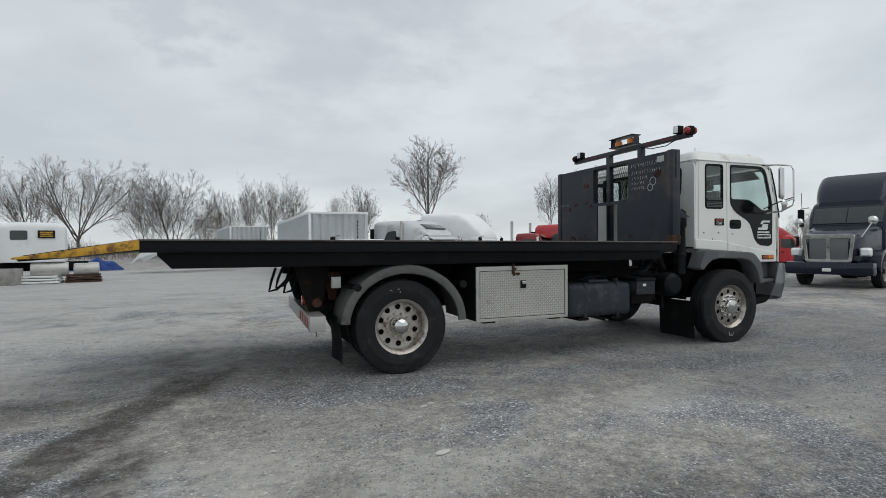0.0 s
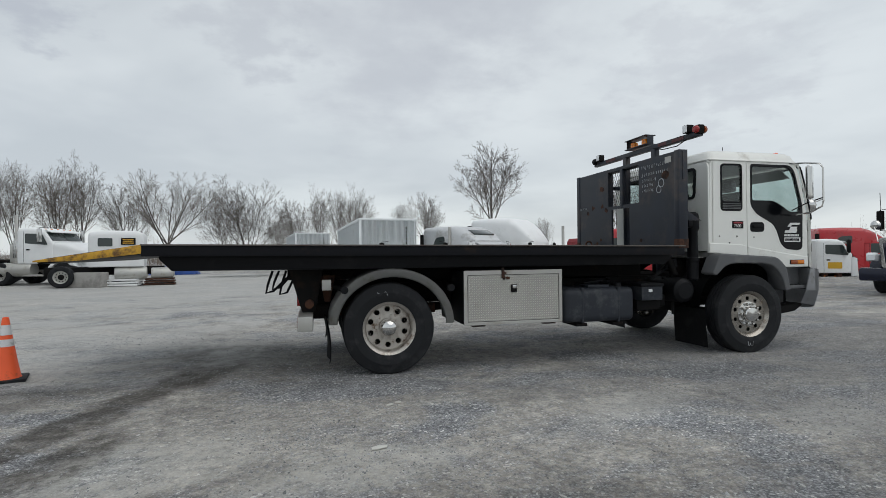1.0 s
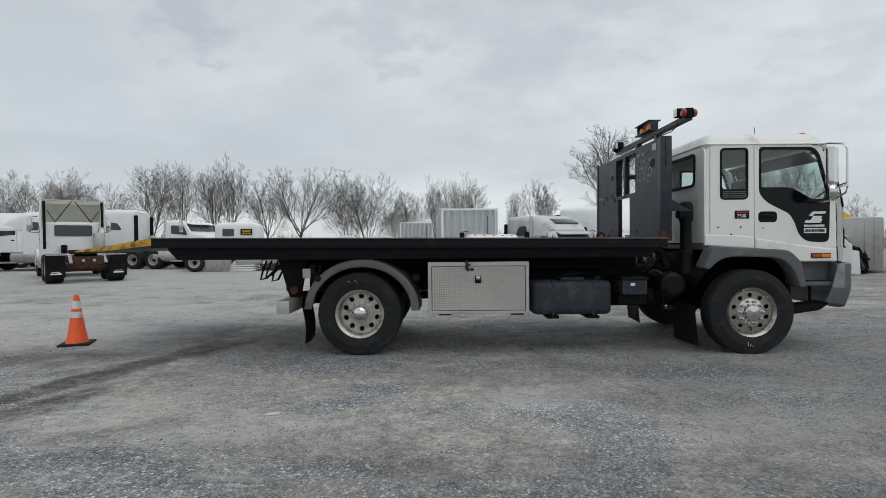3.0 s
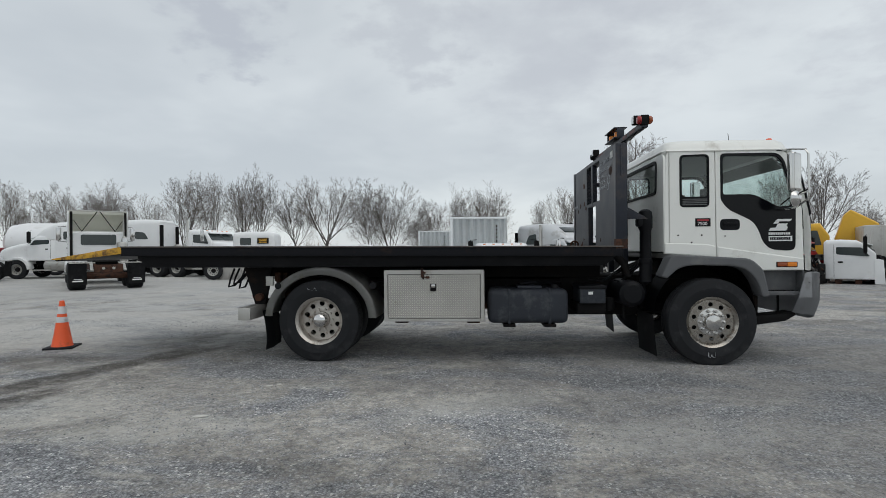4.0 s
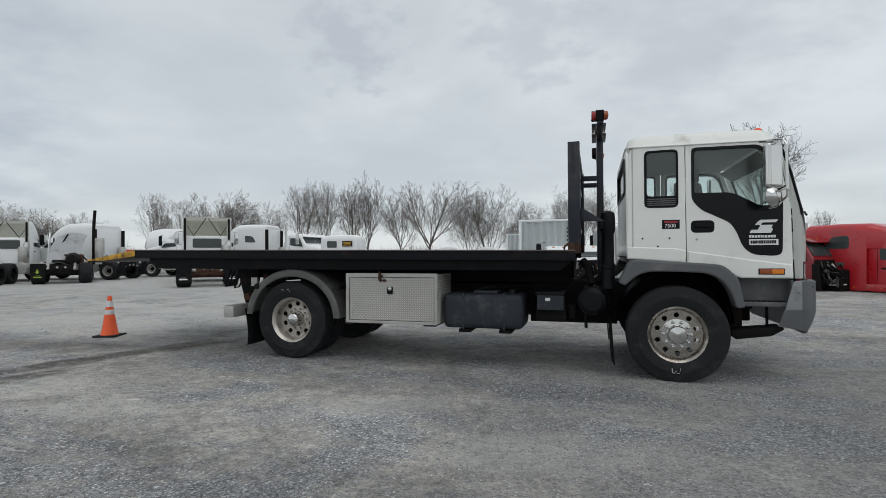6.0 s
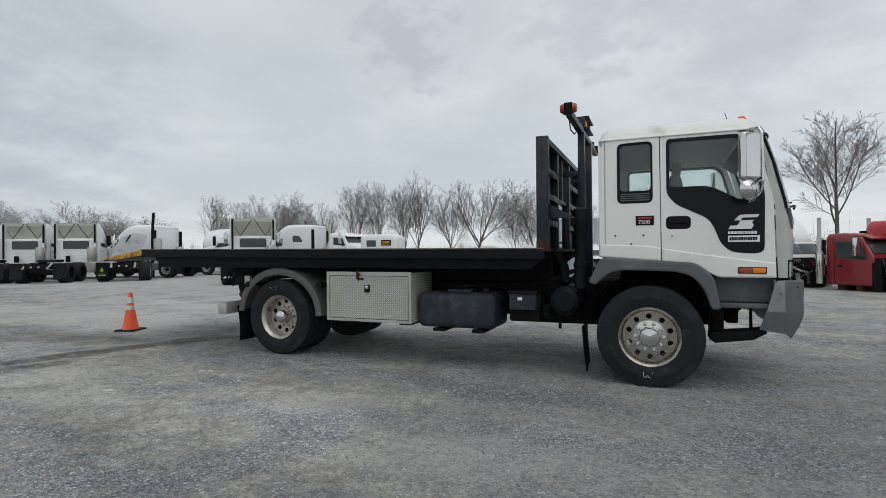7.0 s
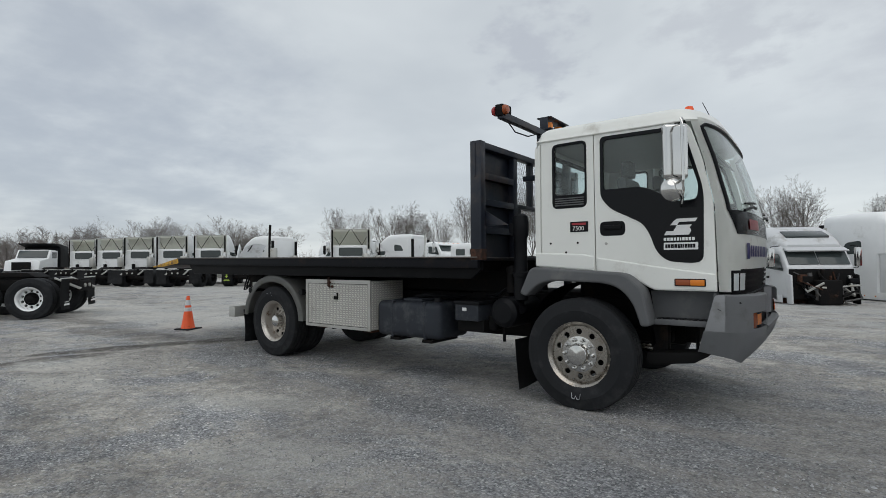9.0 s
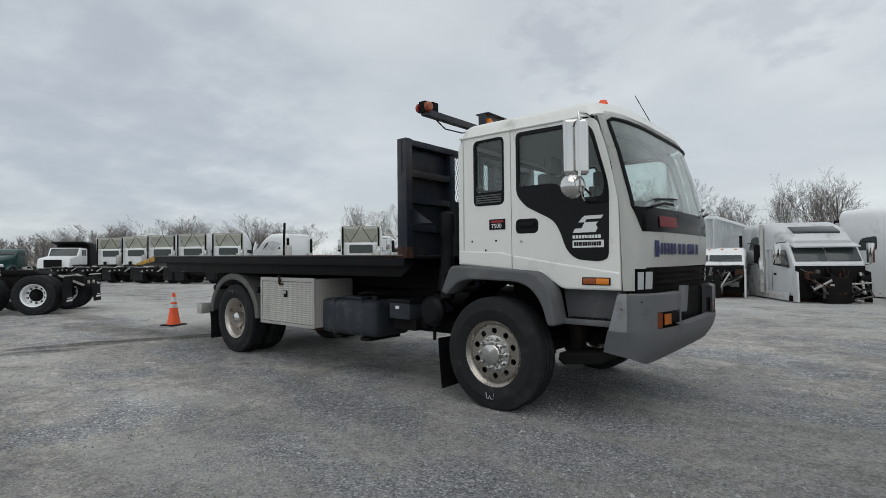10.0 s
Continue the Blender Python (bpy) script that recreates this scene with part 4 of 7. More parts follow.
tagged(part("tread_pattern", tread, "tread_alu", toolbox, "raised diamond tread pattern", smooth=False), kind="stuff")
side_plate = part("side_plate", bm_box(3.826, 3.834, -1.160, -0.56, 0.535, 1.150, 0.002), "tread_base", toolbox, "diamond plate side of the tool box")
tread = bmesh.new()
for i in range(20):
    for j in range(21):
        cy, cz = -1.145 + i * 0.0292, 0.556 + j * 0.0286
        a = radians(45 if (i + j) % 2 else -45)
        c, sn = math.cos(a), math.sin(a)
        v = [tread.verts.new((3.8345, cy + u * c - w * sn, cz + u * sn + w * c)) for u, w in ((-0.0155, 0), (0, -0.0072), (0.0155, 0), (0, 0.0072))]
        top = tread.verts.new((3.841, cy, cz))
        for k in range(4):
            tread.faces.new((v[k], v[(k + 1) % 4], top))
tagged(part("tread_pattern", tread, "tread_alu", side_plate, "raised diamond tread pattern", smooth=False), kind="stuff")
part("latch_plate", bm_box(3.17, 3.245, -1.19, -1.176, 0.90, 0.99, 0.004), "chassis", toolbox)
part("latch", bm_box(3.185, 3.235, -1.205, -1.188, 0.945, 0.985, 0.006), "chrome", toolbox, "chrome paddle latch")
part("padlock_hasp", bm_box(3.055, 3.085, -1.20, -1.175, 1.07, 1.19, 0.004), "rust", toolbox, "rusty hasp")
rnd = random.Random(4)
for k in range(9):
    rx, rz, rr_ = 3.07 + rnd.gauss(0, 0.035), 1.105 + rnd.gauss(0, 0.025), rnd.uniform(0.010, 0.026)
    part("rust_blotch", plate([(rx + rr_ * rnd.uniform(0.5, 1.2) * math.cos(q * 0.785), rz + rr_ * rnd.uniform(0.4, 1.3) * math.sin(q * 0.785)) for q in range(8)], (), 0.001, -1.1835 - 0.0004 * k), "rust", toolbox, "rust bloom round the hasp")
for hx in (2.72, 3.62):
    part("mounting_bracket", bm_box(hx, hx + 0.16, -1.10, -0.6, 0.495, 0.532, 0.004), "rust", toolbox)

# fuel tank
tank = part("fuel_tank", bm_box(3.88, 4.865, -1.16, -0.55, 0.49, 0.915, 0.085, 4), "tank", truck, "faded black fuel tank with steel straps")
for sx in (4.12, 4.62):
    part("tank_strap", bm_box(sx, sx + 0.035, -1.163, -0.55, 0.482, 0.922, 0.084, 4), "tank", tank, "grimy steel strap")
    part("strap_foot", bm_box(sx - 0.05, sx + 0.10, -1.12, -0.6, 0.44, 0.478, 0.006), "chassis", tank)
part("filler_cap", bm_lathe([(0.045, 0.91), (0.045, 0.955), (0.038, 0.965), (0, 0.966)], 16, (4.72, -1.0, 0), "z"), "black", tank)
part("tank_step", bm_box(4.25, 4.55, -1.08, -0.75, 0.915, 0.95, 0.01), "tank", tank)
part("filler_hose", bm_tube([(4.3, -0.9, 0.96), (4.5, -0.95, 0.99), (4.7, -0.8, 0.97), (4.85, -0.6, 0.95)], 0.02, 8), "black", tank)

# battery box, air tanks, intake
bat = part("battery_box", bm_box(5.02, 5.33, -1.08, -0.6, 0.73, 0.935, 0.012), "tank", truck, "dark grey battery box with a white label")
part("battery_label", bm_box(5.12, 5.175, -1.084, -1.079, 0.84, 0.875, 0), "mark", bat)
part("battery_lid", bm_box(5.005, 5.345, -1.09, -0.59, 0.905, 0.95, 0.012), "black", bat)
part("battery_tray", bm_box(5.0, 5.35, -1.0, -0.4, 0.60, 0.73, 0.01), "chassis", truck)
part("air_tank", bm_lathe([(0.0, -1.12), (0.11, -1.115), (0.155, -1.08), (0.165, -1.03), (0.165, -0.5), (0, -0.48)], 32, (5.65, 0, 0.845)), "black", truck, "black round air tank")
part("air_dryer", bm_lathe([(0, 0.62), (0.05, 0.63), (0.06, 0.66), (0.06, 0.78), (0, 0.79)], 16, (5.42, -0.9, 0), "z"), "chassis", truck)
part("drain_valve", bm_tube([(5.58, -0.95, 0.70), (5.58, -0.95, 0.52)], 0.018, 8), "chassis", truck)
stack = part("air_intake", bm_lathe([(0.0, 0.98), (0.075, 0.99), (0.075, 1.22), (0.083, 1.23), (0.083, 1.27), (0.07, 1.28), (0.066, 1.62), (0.085, 1.66), (0.085, 1.80), (0.075, 1.86), (0.04, 1.885), (0, 1.888)], 24, (5.83, -1.03, 0), "z"), "black", truck, "black plastic air intake stack")
part("intake_hood", bm_box(5.72, 5.84, -1.10, -0.96, 1.67, 1.79, 0.035), "black", stack)
part("intake_elbow", bm_tube([(5.83, -1.03, 1.0), (5.80, -1.0, 0.9), (5.70, -0.9, 0.86)], 0.07, 14), "black", stack)
part("exhaust_pipe", bm_tube([(5.55, -0.75, 1.30), (5.62, -0.85, 1.22), (5.64, -0.9, 1.05), (5.60, -0.85, 0.95)], 0.05, 12), "chassis", truck)
for k in range(5):
    part("air_line", bm_tube([(5.2 + 0.1 * k, -0.7 - 0.05 * k, 1.0), (5.35 + 0.08 * k, -0.8, 0.98 + 0.05 * (k % 3)), (5.6 + 0.05 * k, -0.75, 1.15), (5.9, -0.6, 1.25)], 0.012, 6), "black", truck)

# head board
HB = part("headboard", plate([(-1.31, 1.43), (1.31, 1.43), (1.31, 2.645), (-1.31, 2.645)],
                             [rr(-0.47, 0.33, 2.06, 2.60, 0.01), rr(-0.235, 0.24, 1.45, 2.01, 0.01)], 0.012, 5.415, "x"), "headboard", truck, "scuffed dark steel headboard with chalk marks")
for y0, y1, z0, z1, x0, x1 in ((-1.325, -1.23, 1.40, 2.655, 5.40, 5.53), (1.23, 1.325, 1.40, 2.655, 5.40, 5.53), (-1.23, 1.23, 2.585, 2.65, 5.422, 5.52),
                               (-0.56, -0.47, 1.43, 2.585, 5.422, 5.50), (0.33, 0.42, 1.43, 2.585, 5.422, 5.50), (-0.07, 0.0, 2.02, 2.60, 5.405, 5.47)):
    part("frame_post", bm_box(x0, x1, y0, y1, z0, z1, 0.006), "headboard", HB)
for zz in (2.30, 2.02, 1.72):
    for y0, y1 in ((-1.23, -0.56), (0.42, 1.23)):
        part("rib", bm_box(5.422, 5.50, y0, y1, zz - 0.035, zz + 0.035, 0.005), "headboard", HB)
part("rib", bm_box(5.422, 5.47, -0.47, 0.33, 2.015, 2.06, 0.004), "headboard", HB)
for y0, y1 in ((-0.47, -0.07), (0.0, 0.33)):
    mesh = bmesh.new()
    nz, wide = 9, 0.024
    dz = 0.53 / nz
    n = max(4, round((y1 - y0) / wide))
    for i in range(nz):
        for j in range(n):
            ya, yb = y0 + (y1 - y0) * j / n, y0 + (y1 - y0) * (j + 1) / n
            z0 = 2.065 + i * dz
            za, zb = (z0, z0 + dz) if (i + j) % 2 else (z0 + dz, z0)
            vv = [mesh.verts.new(c) for c in ((5.41, ya - 0.0035, za), (5.41, yb - 0.0035, zb), (5.41, yb + 0.0035, zb), (5.41, ya + 0.0035, za))]
            mesh.faces.new(vv)
    bmesh.ops.solidify(mesh, geom=mesh.faces[:], thickness=0.006)
    tagged(part("expanded_mesh", mesh, "headboard", HB, "black expanded metal mesh", smooth=False), kind="stuff")
part("hand_loop", bm_tube([(5.46, -1.28, 2.64), (5.46, -1.325, 2.63), (5.46, -1.325, 2.28), (5.46, -1.28, 2.26)], 0.012, 8), "headboard", HB)
part("hand_loop", bm_tube([(5.46, 1.28, 2.64), (5.46, 1.325, 2.63), (5.46, 1.325, 2.28), (5.46, 1.28, 2.26)], 0.012, 8), "headboard", HB)
part("gusset", bm_prism([(5.53, 1.76), (5.80, 1.76), (5.53, 1.92)], -1.24, -1.225, 0.002), "headboard", HB)
part("corner_scuff", bm_box(5.404, 5.408, -1.17, -1.05, 2.52, 2.60, 0), "alu_dull", HB, "bare metal corner patch")
rnd = random.Random(6)
for y0, y1, x0, x1 in ((-1.328, -1.225, 5.396, 5.534), (1.225, 1.328, 5.396, 5.534)):
    part("rust_band", bm_box(x0, x1, y0, y1, 1.405, 1.52, 0.006), "rust", HB, "rusted foot of the post")
for k in range(10):
    ry, rz, rw = rnd.uniform(-1.15, 1.15), rnd.choice((1.46, 1.50, 2.0, 2.35)) + rnd.uniform(-0.03, 0.08), rnd.uniform(0.03, 0.09)
    part("rust_patch", plate([(ry + rw * rnd.uniform(0.5, 1.1) * math.cos(q * 0.7), rz + rw * 0.8 * rnd.uniform(0.4, 1.1) * math.sin(q * 0.7)) for q in range(9)], (), 0.001, 5.4083 - 0.0003 * k, "x"), "rust", HB)
# chalk notes: strokes of unread handwriting
rnd = random.Random(11)
ck = bmesh.new()
for zz, ya, yb, h in ((2.50, -0.54, -1.09, 0.062), (2.405, -0.54, -1.12, 0.050), (2.325, -0.55, -0.84, 0.046), (2.255, -0.55, -0.82, 0.046), (2.18, -0.55, -0.80, 0.048), (2.06, 1.22, 0.98, 0.045)):
    y = ya
    while y > yb:
        wd = rnd.uniform(0.020, 0.034)
        pts = [(5.4062, y - wd * rnd.uniform(0, 1), zz + h * q) for q in (rnd.uniform(0.8, 1), rnd.uniform(0.35, 0.7), rnd.uniform(0, 0.3), rnd.uniform(0, 0.8))]
        bm_tube(pts, 0.0034, 4, bm=ck)
        y -= wd + rnd.uniform(0.006, 0.022)
part("chalk_writing", ck, "chalk", HB, "rows of white chalk strokes", smooth=False)
for cy, cz, rad in ((-0.965, 2.275, 0.060), (-0.915, 2.195, 0.052)):
    part("chalk_ring", plate(ring_pts(cy, cz, rad), [ring_pts(cy, cz, rad - 0.009)], 0.002, 5.4075, "x"), "chalk", HB)
part("tie_ring", bm_lathe([(0.055 + 0.014 * math.cos(k), 0.014 * math.sin(k)) for k in [i * 0.785 for i in range(8)]], 20, (5.30, 0.75, 1.47), "y", close=True), "rust", truck, "rusty tie-down ring")

# lamp mast behind the head board
mast = part("lamp_mast", bm_box(5.72, 5.79, -1.30, 1.28, 2.845, 2.915, 0.008), "headboard", truck, "black steel lamp bar on two posts")
for y in (-0.36, 0.36):
    part("mast_post", bm_box(5.72, 5.80, y - 0.045, y + 0.045, 1.05, 2.86, 0.008), "headboard", mast)
    part("mast_stay", bm_box(5.53, 5.72, y - 0.03, y + 0.03, 2.33, 2.39, 0.004), "headboard", mast)
part("beacon_tray", bm_box(5.66, 5.84, -0.27, 0.26, 2.94, 2.955, 0.003), "headboard", mast)
part("beacon_tray", bm_box(5.66, 5.84, -0.27, 0.26, 3.075, 3.088, 0.003), "headboard", mast)
for y in (-0.265, 0.255):
    part("tray_side", bm_box(5.70, 5.80, y - 0.006, y + 0.006, 2.955, 3.075, 0.002), "headboard", mast)
for y in (-0.15, 0.13):
    part("beacon", bm_lathe([(0.055, 2.955), (0.058, 3.0), (0.05, 3.04), (0.0, 3.055)], 18, (5.75, y, 0), "z"), "amber", mast, "amber beacon lamp")
for y, sgn in ((-1.285, -1), (1.22, 1)):
    part("work_lamp", bm_box(5.66, 5.76, y * 0.87 - 0.05, y * 0.87 + 0.05, 2.915, 3.02, 0.012), "chassis", mast)
    part("work_lamp_lens", bm_box(5.655, 5.662, y * 0.87 - 0.042, y * 0.87 + 0.042, 2.922, 3.012, 0.002), "lamp_glass", mast)
    lamp = part("turn_lamp", bm_box(5.705, 5.795, y - 0.035, y + 0.035, 2.87, 2.99, 0.012), "chassis", mast)
    tail_lens, tail_mat, tail_label = ("lens", "red_lens", "red lens") if y < 0 else ("lens", "black", "dark lens")
    part("lens", bm_lathe([(0.050, 0), (0.050, 0.025), (0.038, 0.042), (0.0, 0.050)], 18, (5.795, y, 2.93), "x"), "amber_dark", lamp, "dark amber lens")
    part(tail_lens, bm_lathe([(0.0, -0.050), (0.038, -0.042), (0.050, -0.025), (0.050, 0)], 18, (5.705, y, 2.93), "x"), tail_mat, lamp, tail_label)
for y0, y1 in ((-1.02, -0.78), (-0.66, -0.48), (0.62, 0.90)):
    part("reflective_tape", bm_box(5.7165, 5.7195, y0, y1, 2.858, 2.902, 0), "faded_tape", mast, "faded red reflective tape")
part("lamp_cable", bm_tube([(5.70, -0.40, 2.86), (5.71, -0.60, 2.80), (5.71, -0.90, 2.79), (5.73, -1.10, 2.86)], 0.007, 6), "black", mast)


# ---- cab ----
before_cab = set(truck.children_recursive)


def along(z, table):
    for (z0, a), (z1, b) in zip(table, table[1:]):
        if z <= z1 or (z1, b) == table[-1]:
            k = min(1.05, max(-0.2, (z - z0) / (z1 - z0)))
            return a + (b - a) * k


SIDE_X = [(1.1, 7.685), (1.85, 7.665), (2.25, 7.585), (2.58, 7.49)]
FRONT_X = [(1.1, 7.885), (1.45, 7.91), (1.72, 7.90), (1.85, 7.875), (2.25, 7.77), (2.58, 7.66)]


def front(a, z, out=0.0):
    """A point of the cab's curved face: a from -1 (door side) through 0 (middle) to 1."""
    q = a * math.pi / 2
    s, c = math.sin(q), math.cos(q)
    xs, xf = along(z, SIDE_X), along(z, FRONT_X)
    y = (1.17 + out) * math.copysign(abs(s) ** 0.62, s)
    return Vector((xs + (xf - xs + out) * abs(c) ** 0.75, y, z))


def face_panel(a0, a1, z0, z1, nu, nv, out=0.0, thick=0.012, skew=None):
    def f(u, v):
        z = z0 + (z1 - z0) * v
        lo, hi = (a0, a1) if not skew else skew(z)
        return front(lo + (hi - lo) * u, z, out)
    return bm_grid(f, nu, nv, thick)


cab = part("cab_back", plate(rounded([(-1.165, 1.36), (1.165, 1.36), (1.165, 2.57), (-1.165, 2.57)], [0.02, 0.02, 0.10, 0.10]),
                             [rounded([(-0.90, 2.10), (0.90, 2.10), (0.92, 2.50), (-0.92, 2.50)], 0.07)], 0.03, 6.045, "x", bevel=0.005), "white", truck, "white cab rear wall with a wide window")
for s in (-1, 1):
    part("rear_corner", bm_grid(lambda u, v, s=s: Vector((6.105 - 0.075 * math.sin(u * 1.57), s * (1.095 + 0.077 * math.cos(u * 1.57)), 1.37 + 1.21 * v)), 6, 4, 0.006), "white", cab, "white rounded rear cab corner")
part("rear_window_seal", plate(rounded([(-0.915, 2.085), (0.915, 2.085), (0.935, 2.515), (-0.935, 2.515)], 0.08), [rounded([(-0.875, 2.12), (0.875, 2.12), (0.895, 2.48), (-0.895, 2.48)], 0.06)], 0.045, 6.04, "x"), "black", cab)
part("rear_window", pane(rounded([(-0.89, 2.11), (0.89, 2.11), (0.91, 2.49), (-0.91, 2.49)], 0.06), 6.045, "x"), "glass", cab)
part("cab_floor", bm_box(6.06, 7.62, -1.12, 1.12, 1.28, 1.34, 0.01), "interior", truck)
part("engine_cover", bm_box(6.1, 7.3, -0.35, 0.35, 1.34, 1.62, 0.06), "interior", truck)

REAR_WIN = rounded([(6.25, 2.03), (6.555, 2.03), (6.555, 2.52), (6.25, 2.515)], 0.045)
DOOR_WIN = rounded([(6.735, 2.05), (6.735, 2.515), (7.345, 2.512), (7.425, 2.44), (7.545, 2.02), (7.53, 1.905), (7.37, 1.895), (7.22, 1.985), (7.09, 2.05)], [0.03, 0.05, 0.06, 0.06, 0.05, 0.04, 0.05, 0.05, 0.06])
for s in (-1, 1):
    y = s * 1.155
    quarter = part("quarter_panel", plate(rounded([(6.032, 1.335), (6.648, 1.285), (6.640, 2.580), (6.06, 2.580)], [0.01, 0.005, 0.01, 0.08]), [REAR_WIN], 0.03, y, bevel=0.004), "white", truck, "white cab quarter panel")
    part("window_frame", plate(rounded([(6.222, 1.90), (6.575, 1.90), (6.575, 2.545), (6.222, 2.54)], 0.06), [REAR_WIN], 0.042, y, bevel=0.005), "black", quarter)
    part("side_window", pane(rounded([(6.24, 2.02), (6.565, 2.02), (6.565, 2.53), (6.24, 2.525)], 0.05), y), "glass", quarter)
    for k in range(4):
        part("louvre", bm_box(6.255, 6.545, y - s * 0.0 - 0.028, y + 0.028, 1.925 + k * 0.022, 1.937 + k * 0.022, 0.003), "grey_plastic", quarter)
    d_out = rounded([(6.656, 1.285), (6.98, 1.235), (7.17, 1.125), (7.672, 1.125), (7.655, 1.86), (7.575, 2.26), (7.485, 2.535), (7.42, 2.575), (6.648, 2.580)], [0.005, 0.1, 0.04, 0.01, 0.05, 0.1, 0.04, 0.03, 0.01])
    door = part("cab_door", plate(d_out, [DOOR_WIN], 0.03, y, bevel=0.004), "white", truck, "white cab door with a dipped window")
    panel = rounded([(6.705, 2.55), (6.705, 1.98), (6.80, 1.865), (6.96, 1.785), (7.085, 1.72), (7.145, 1.62), (7.20, 1.46), (7.29, 1.378), (7.50, 1.360), (7.575, 1.385), (7.585, 1.98), (7.45, 2.47), (7.37, 2.548)], [0.05, 0.06, 0.06, 0.06, 0.06, 0.06, 0.06, 0.06, 0.06, 0.06, 0.1, 0.06, 0.06])
    part("door_panel", plate(panel, [DOOR_WIN], 0.040, y, bevel=0.004), "gloss_black", door, "gloss black lower window panel")
    part("door_window", pane(DOOR_WIN, y), "glass", door)
    part("handle_recess", plate(rr(6.697, 6.932, 1.617, 1.752, 0.05), (), 0.036, y, bevel=0.004), "black", door)
    part("door_handle", bm_box(6.735, 6.90, y + s * 0.016, y + s * 0.034, 1.675, 1.715, 0.01), "black", door, "black pull handle")
    part("key_lock", bm_lathe([(0.013, 0.0), (0.013, 0.02)], 12, (6.755, y + s * 0.012 - 0.01, 1.545)), "alu_dull", door)
    part("badge", bm_box(6.405, 6.585, y + s * 0.015, y + s * 0.021, 1.665, 1.765, 0.004), "black", quarter, "small black badge with a model number")
    badge_face = y + s * 0.0225
    part("badge_bar", bm_box(6.425, 6.565, badge_face - 0.002, badge_face + 0.002, 1.732, 1.752, 0), "red_mark", quarter)
    flip = pose(6.43, badge_face, 1.68, 90, 0, 0) if s < 0 else pose(6.56, badge_face, 1.68, 90, 0, 180)
    write("badge_number", "7500", 0.058, flip, "mark", quarter)
    part("marker_lamp", bm_box(7.345, 7.59, y + s * 0.020, y + s * 0.036, 1.165, 1.23, 0.010), "black", door)
    part("marker_lens", bm_box(7.47, 7.58, y + s * 0.030, y + s * 0.042, 1.173, 1.222, 0.006), "amber", door, "amber side marker lens")
    part("marker_lens", bm_box(7.355, 7.468, y + s * 0.030, y + s * 0.041, 1.173, 1.222, 0.006), "amber_dark", door)
    # sign on the door: emblem and two lines of bars
    f = y + s * 0.0215
    em = lambda pts: part("door_emblem", plate(pts, (), 0.002, f), "mark", door, "white emblem on the door")
    em([(7.265, 1.605), (7.465, 1.605), (7.485, 1.640), (7.47, 1.668), (7.36, 1.668), (7.343, 1.640), (7.285, 1.640)])
    em([(7.318, 1.690), (7.345, 1.725), (7.372, 1.745), (7.535, 1.745), (7.515, 1.716), (7.390, 1.716), (7.372, 1.690)])
    em([(7.36, 1.668), (7.47, 1.668), (7.49, 1.690), (7.372, 1.690)])
    wx = 7.262
    for wdt in (0.022, 0.020, 0.022, 0.018, 0.018, 0.010, 0.02, 0.018, 0.020, 0.022):
        part("sign_bar", bm_box(wx, wx + wdt, f - 0.001, f + 0.001, 1.556, 1.583, 0), "mark", door)
        wx += wdt + 0.0065
    part("sign_plate", bm_box(7.262, 7.535, f - 0.001, f + 0.001, 1.478, 1.540, 0), "mark", door)
    wx = 7.275
    for wdt in (0.018, 0.018, 0.018, 0.010, 0.018, 0.018, 0.018, 0.010, 0.018, 0.018, 0.018, 0.018):
        part("sign_bar", bm_box(wx, wx + wdt, f + s * 0.001 - 0.001, f + s * 0.001 + 0.001, 1.493, 1.526, 0), "black", door)
        wx += wdt + 0.0035
    # pressed sill below the crease line
    part("sill_pressing", plate(rounded([(6.036, 1.338), (6.644, 1.288), (6.642, 1.425), (6.53, 1.452), (6.036, 1.470)], 0.01), (), 0.05, y, bevel=0.012), "white", quarter)
    part("sill_pressing", plate(rounded([(6.66, 1.288), (6.98, 1.238), (7.17, 1.128), (7.668, 1.128), (7.664, 1.270), (7.20, 1.335), (6.66, 1.420)], [0.005, 0.1, 0.04, 0.01, 0.01, 0.05, 0.01]), (), 0.05, y, bevel=0.012), "white", door)
    for bx, bz in ((6.20, 1.56), (6.48, 1.56), (6.36, 1.47)):
        part("body_plug", bm_lathe([(0.010, -0.004), (0.010, 0.004)], 10, (bx, y + s * 0.016, bz)), "chassis", quarter)
    # arch, step, lower step
    arch = rounded([(5.935, 1.07), (6.055, 1.330), (6.98, 1.275), (7.12, 1.135), (7.185, 0.825), (7.10, 0.815), (7.045, 1.00), (6.94, 1.135), (6.80, 1.185), (6.27, 1.200), (6.13, 1.16), (6.005, 1.04)], [0.02, 0.06, 0.08, 0.05, 0.03, 0.03, 0.08, 0.08, 0.1, 0.1, 0.08, 0.02])
    part("wheel_arch", plate(arch, (), 0.25, s * 1.235, bevel=0.02), "grey_plastic", truck, "grey plastic wheel arch flare")
    part("arch_liner", bm_grid(lambda u, v, s=s: Vector((6.53 + 0.60 * math.cos(math.pi * (1 - u)), s * (0.55 + 0.56 * v), 0.62 + 0.57 * math.sin(math.pi * (1 - u)))), 18, 2, 0.01), "black", truck)
    step = part("cab_step", bm_prism([(7.11, 1.12), (7.66, 1.12), (7.66, 0.845), (7.15, 0.845)], s * 1.02 - 0.02, s * 1.02 + 0.02, 0.01), "grey_plastic", truck, "grey step panel below the door")
    part("step_wall", bm_box(7.645, 7.665, min(s * 1.035, s * 1.19), max(s * 1.035, s * 1.19), 0.85, 1.11, 0.004), "grey_plastic", step)
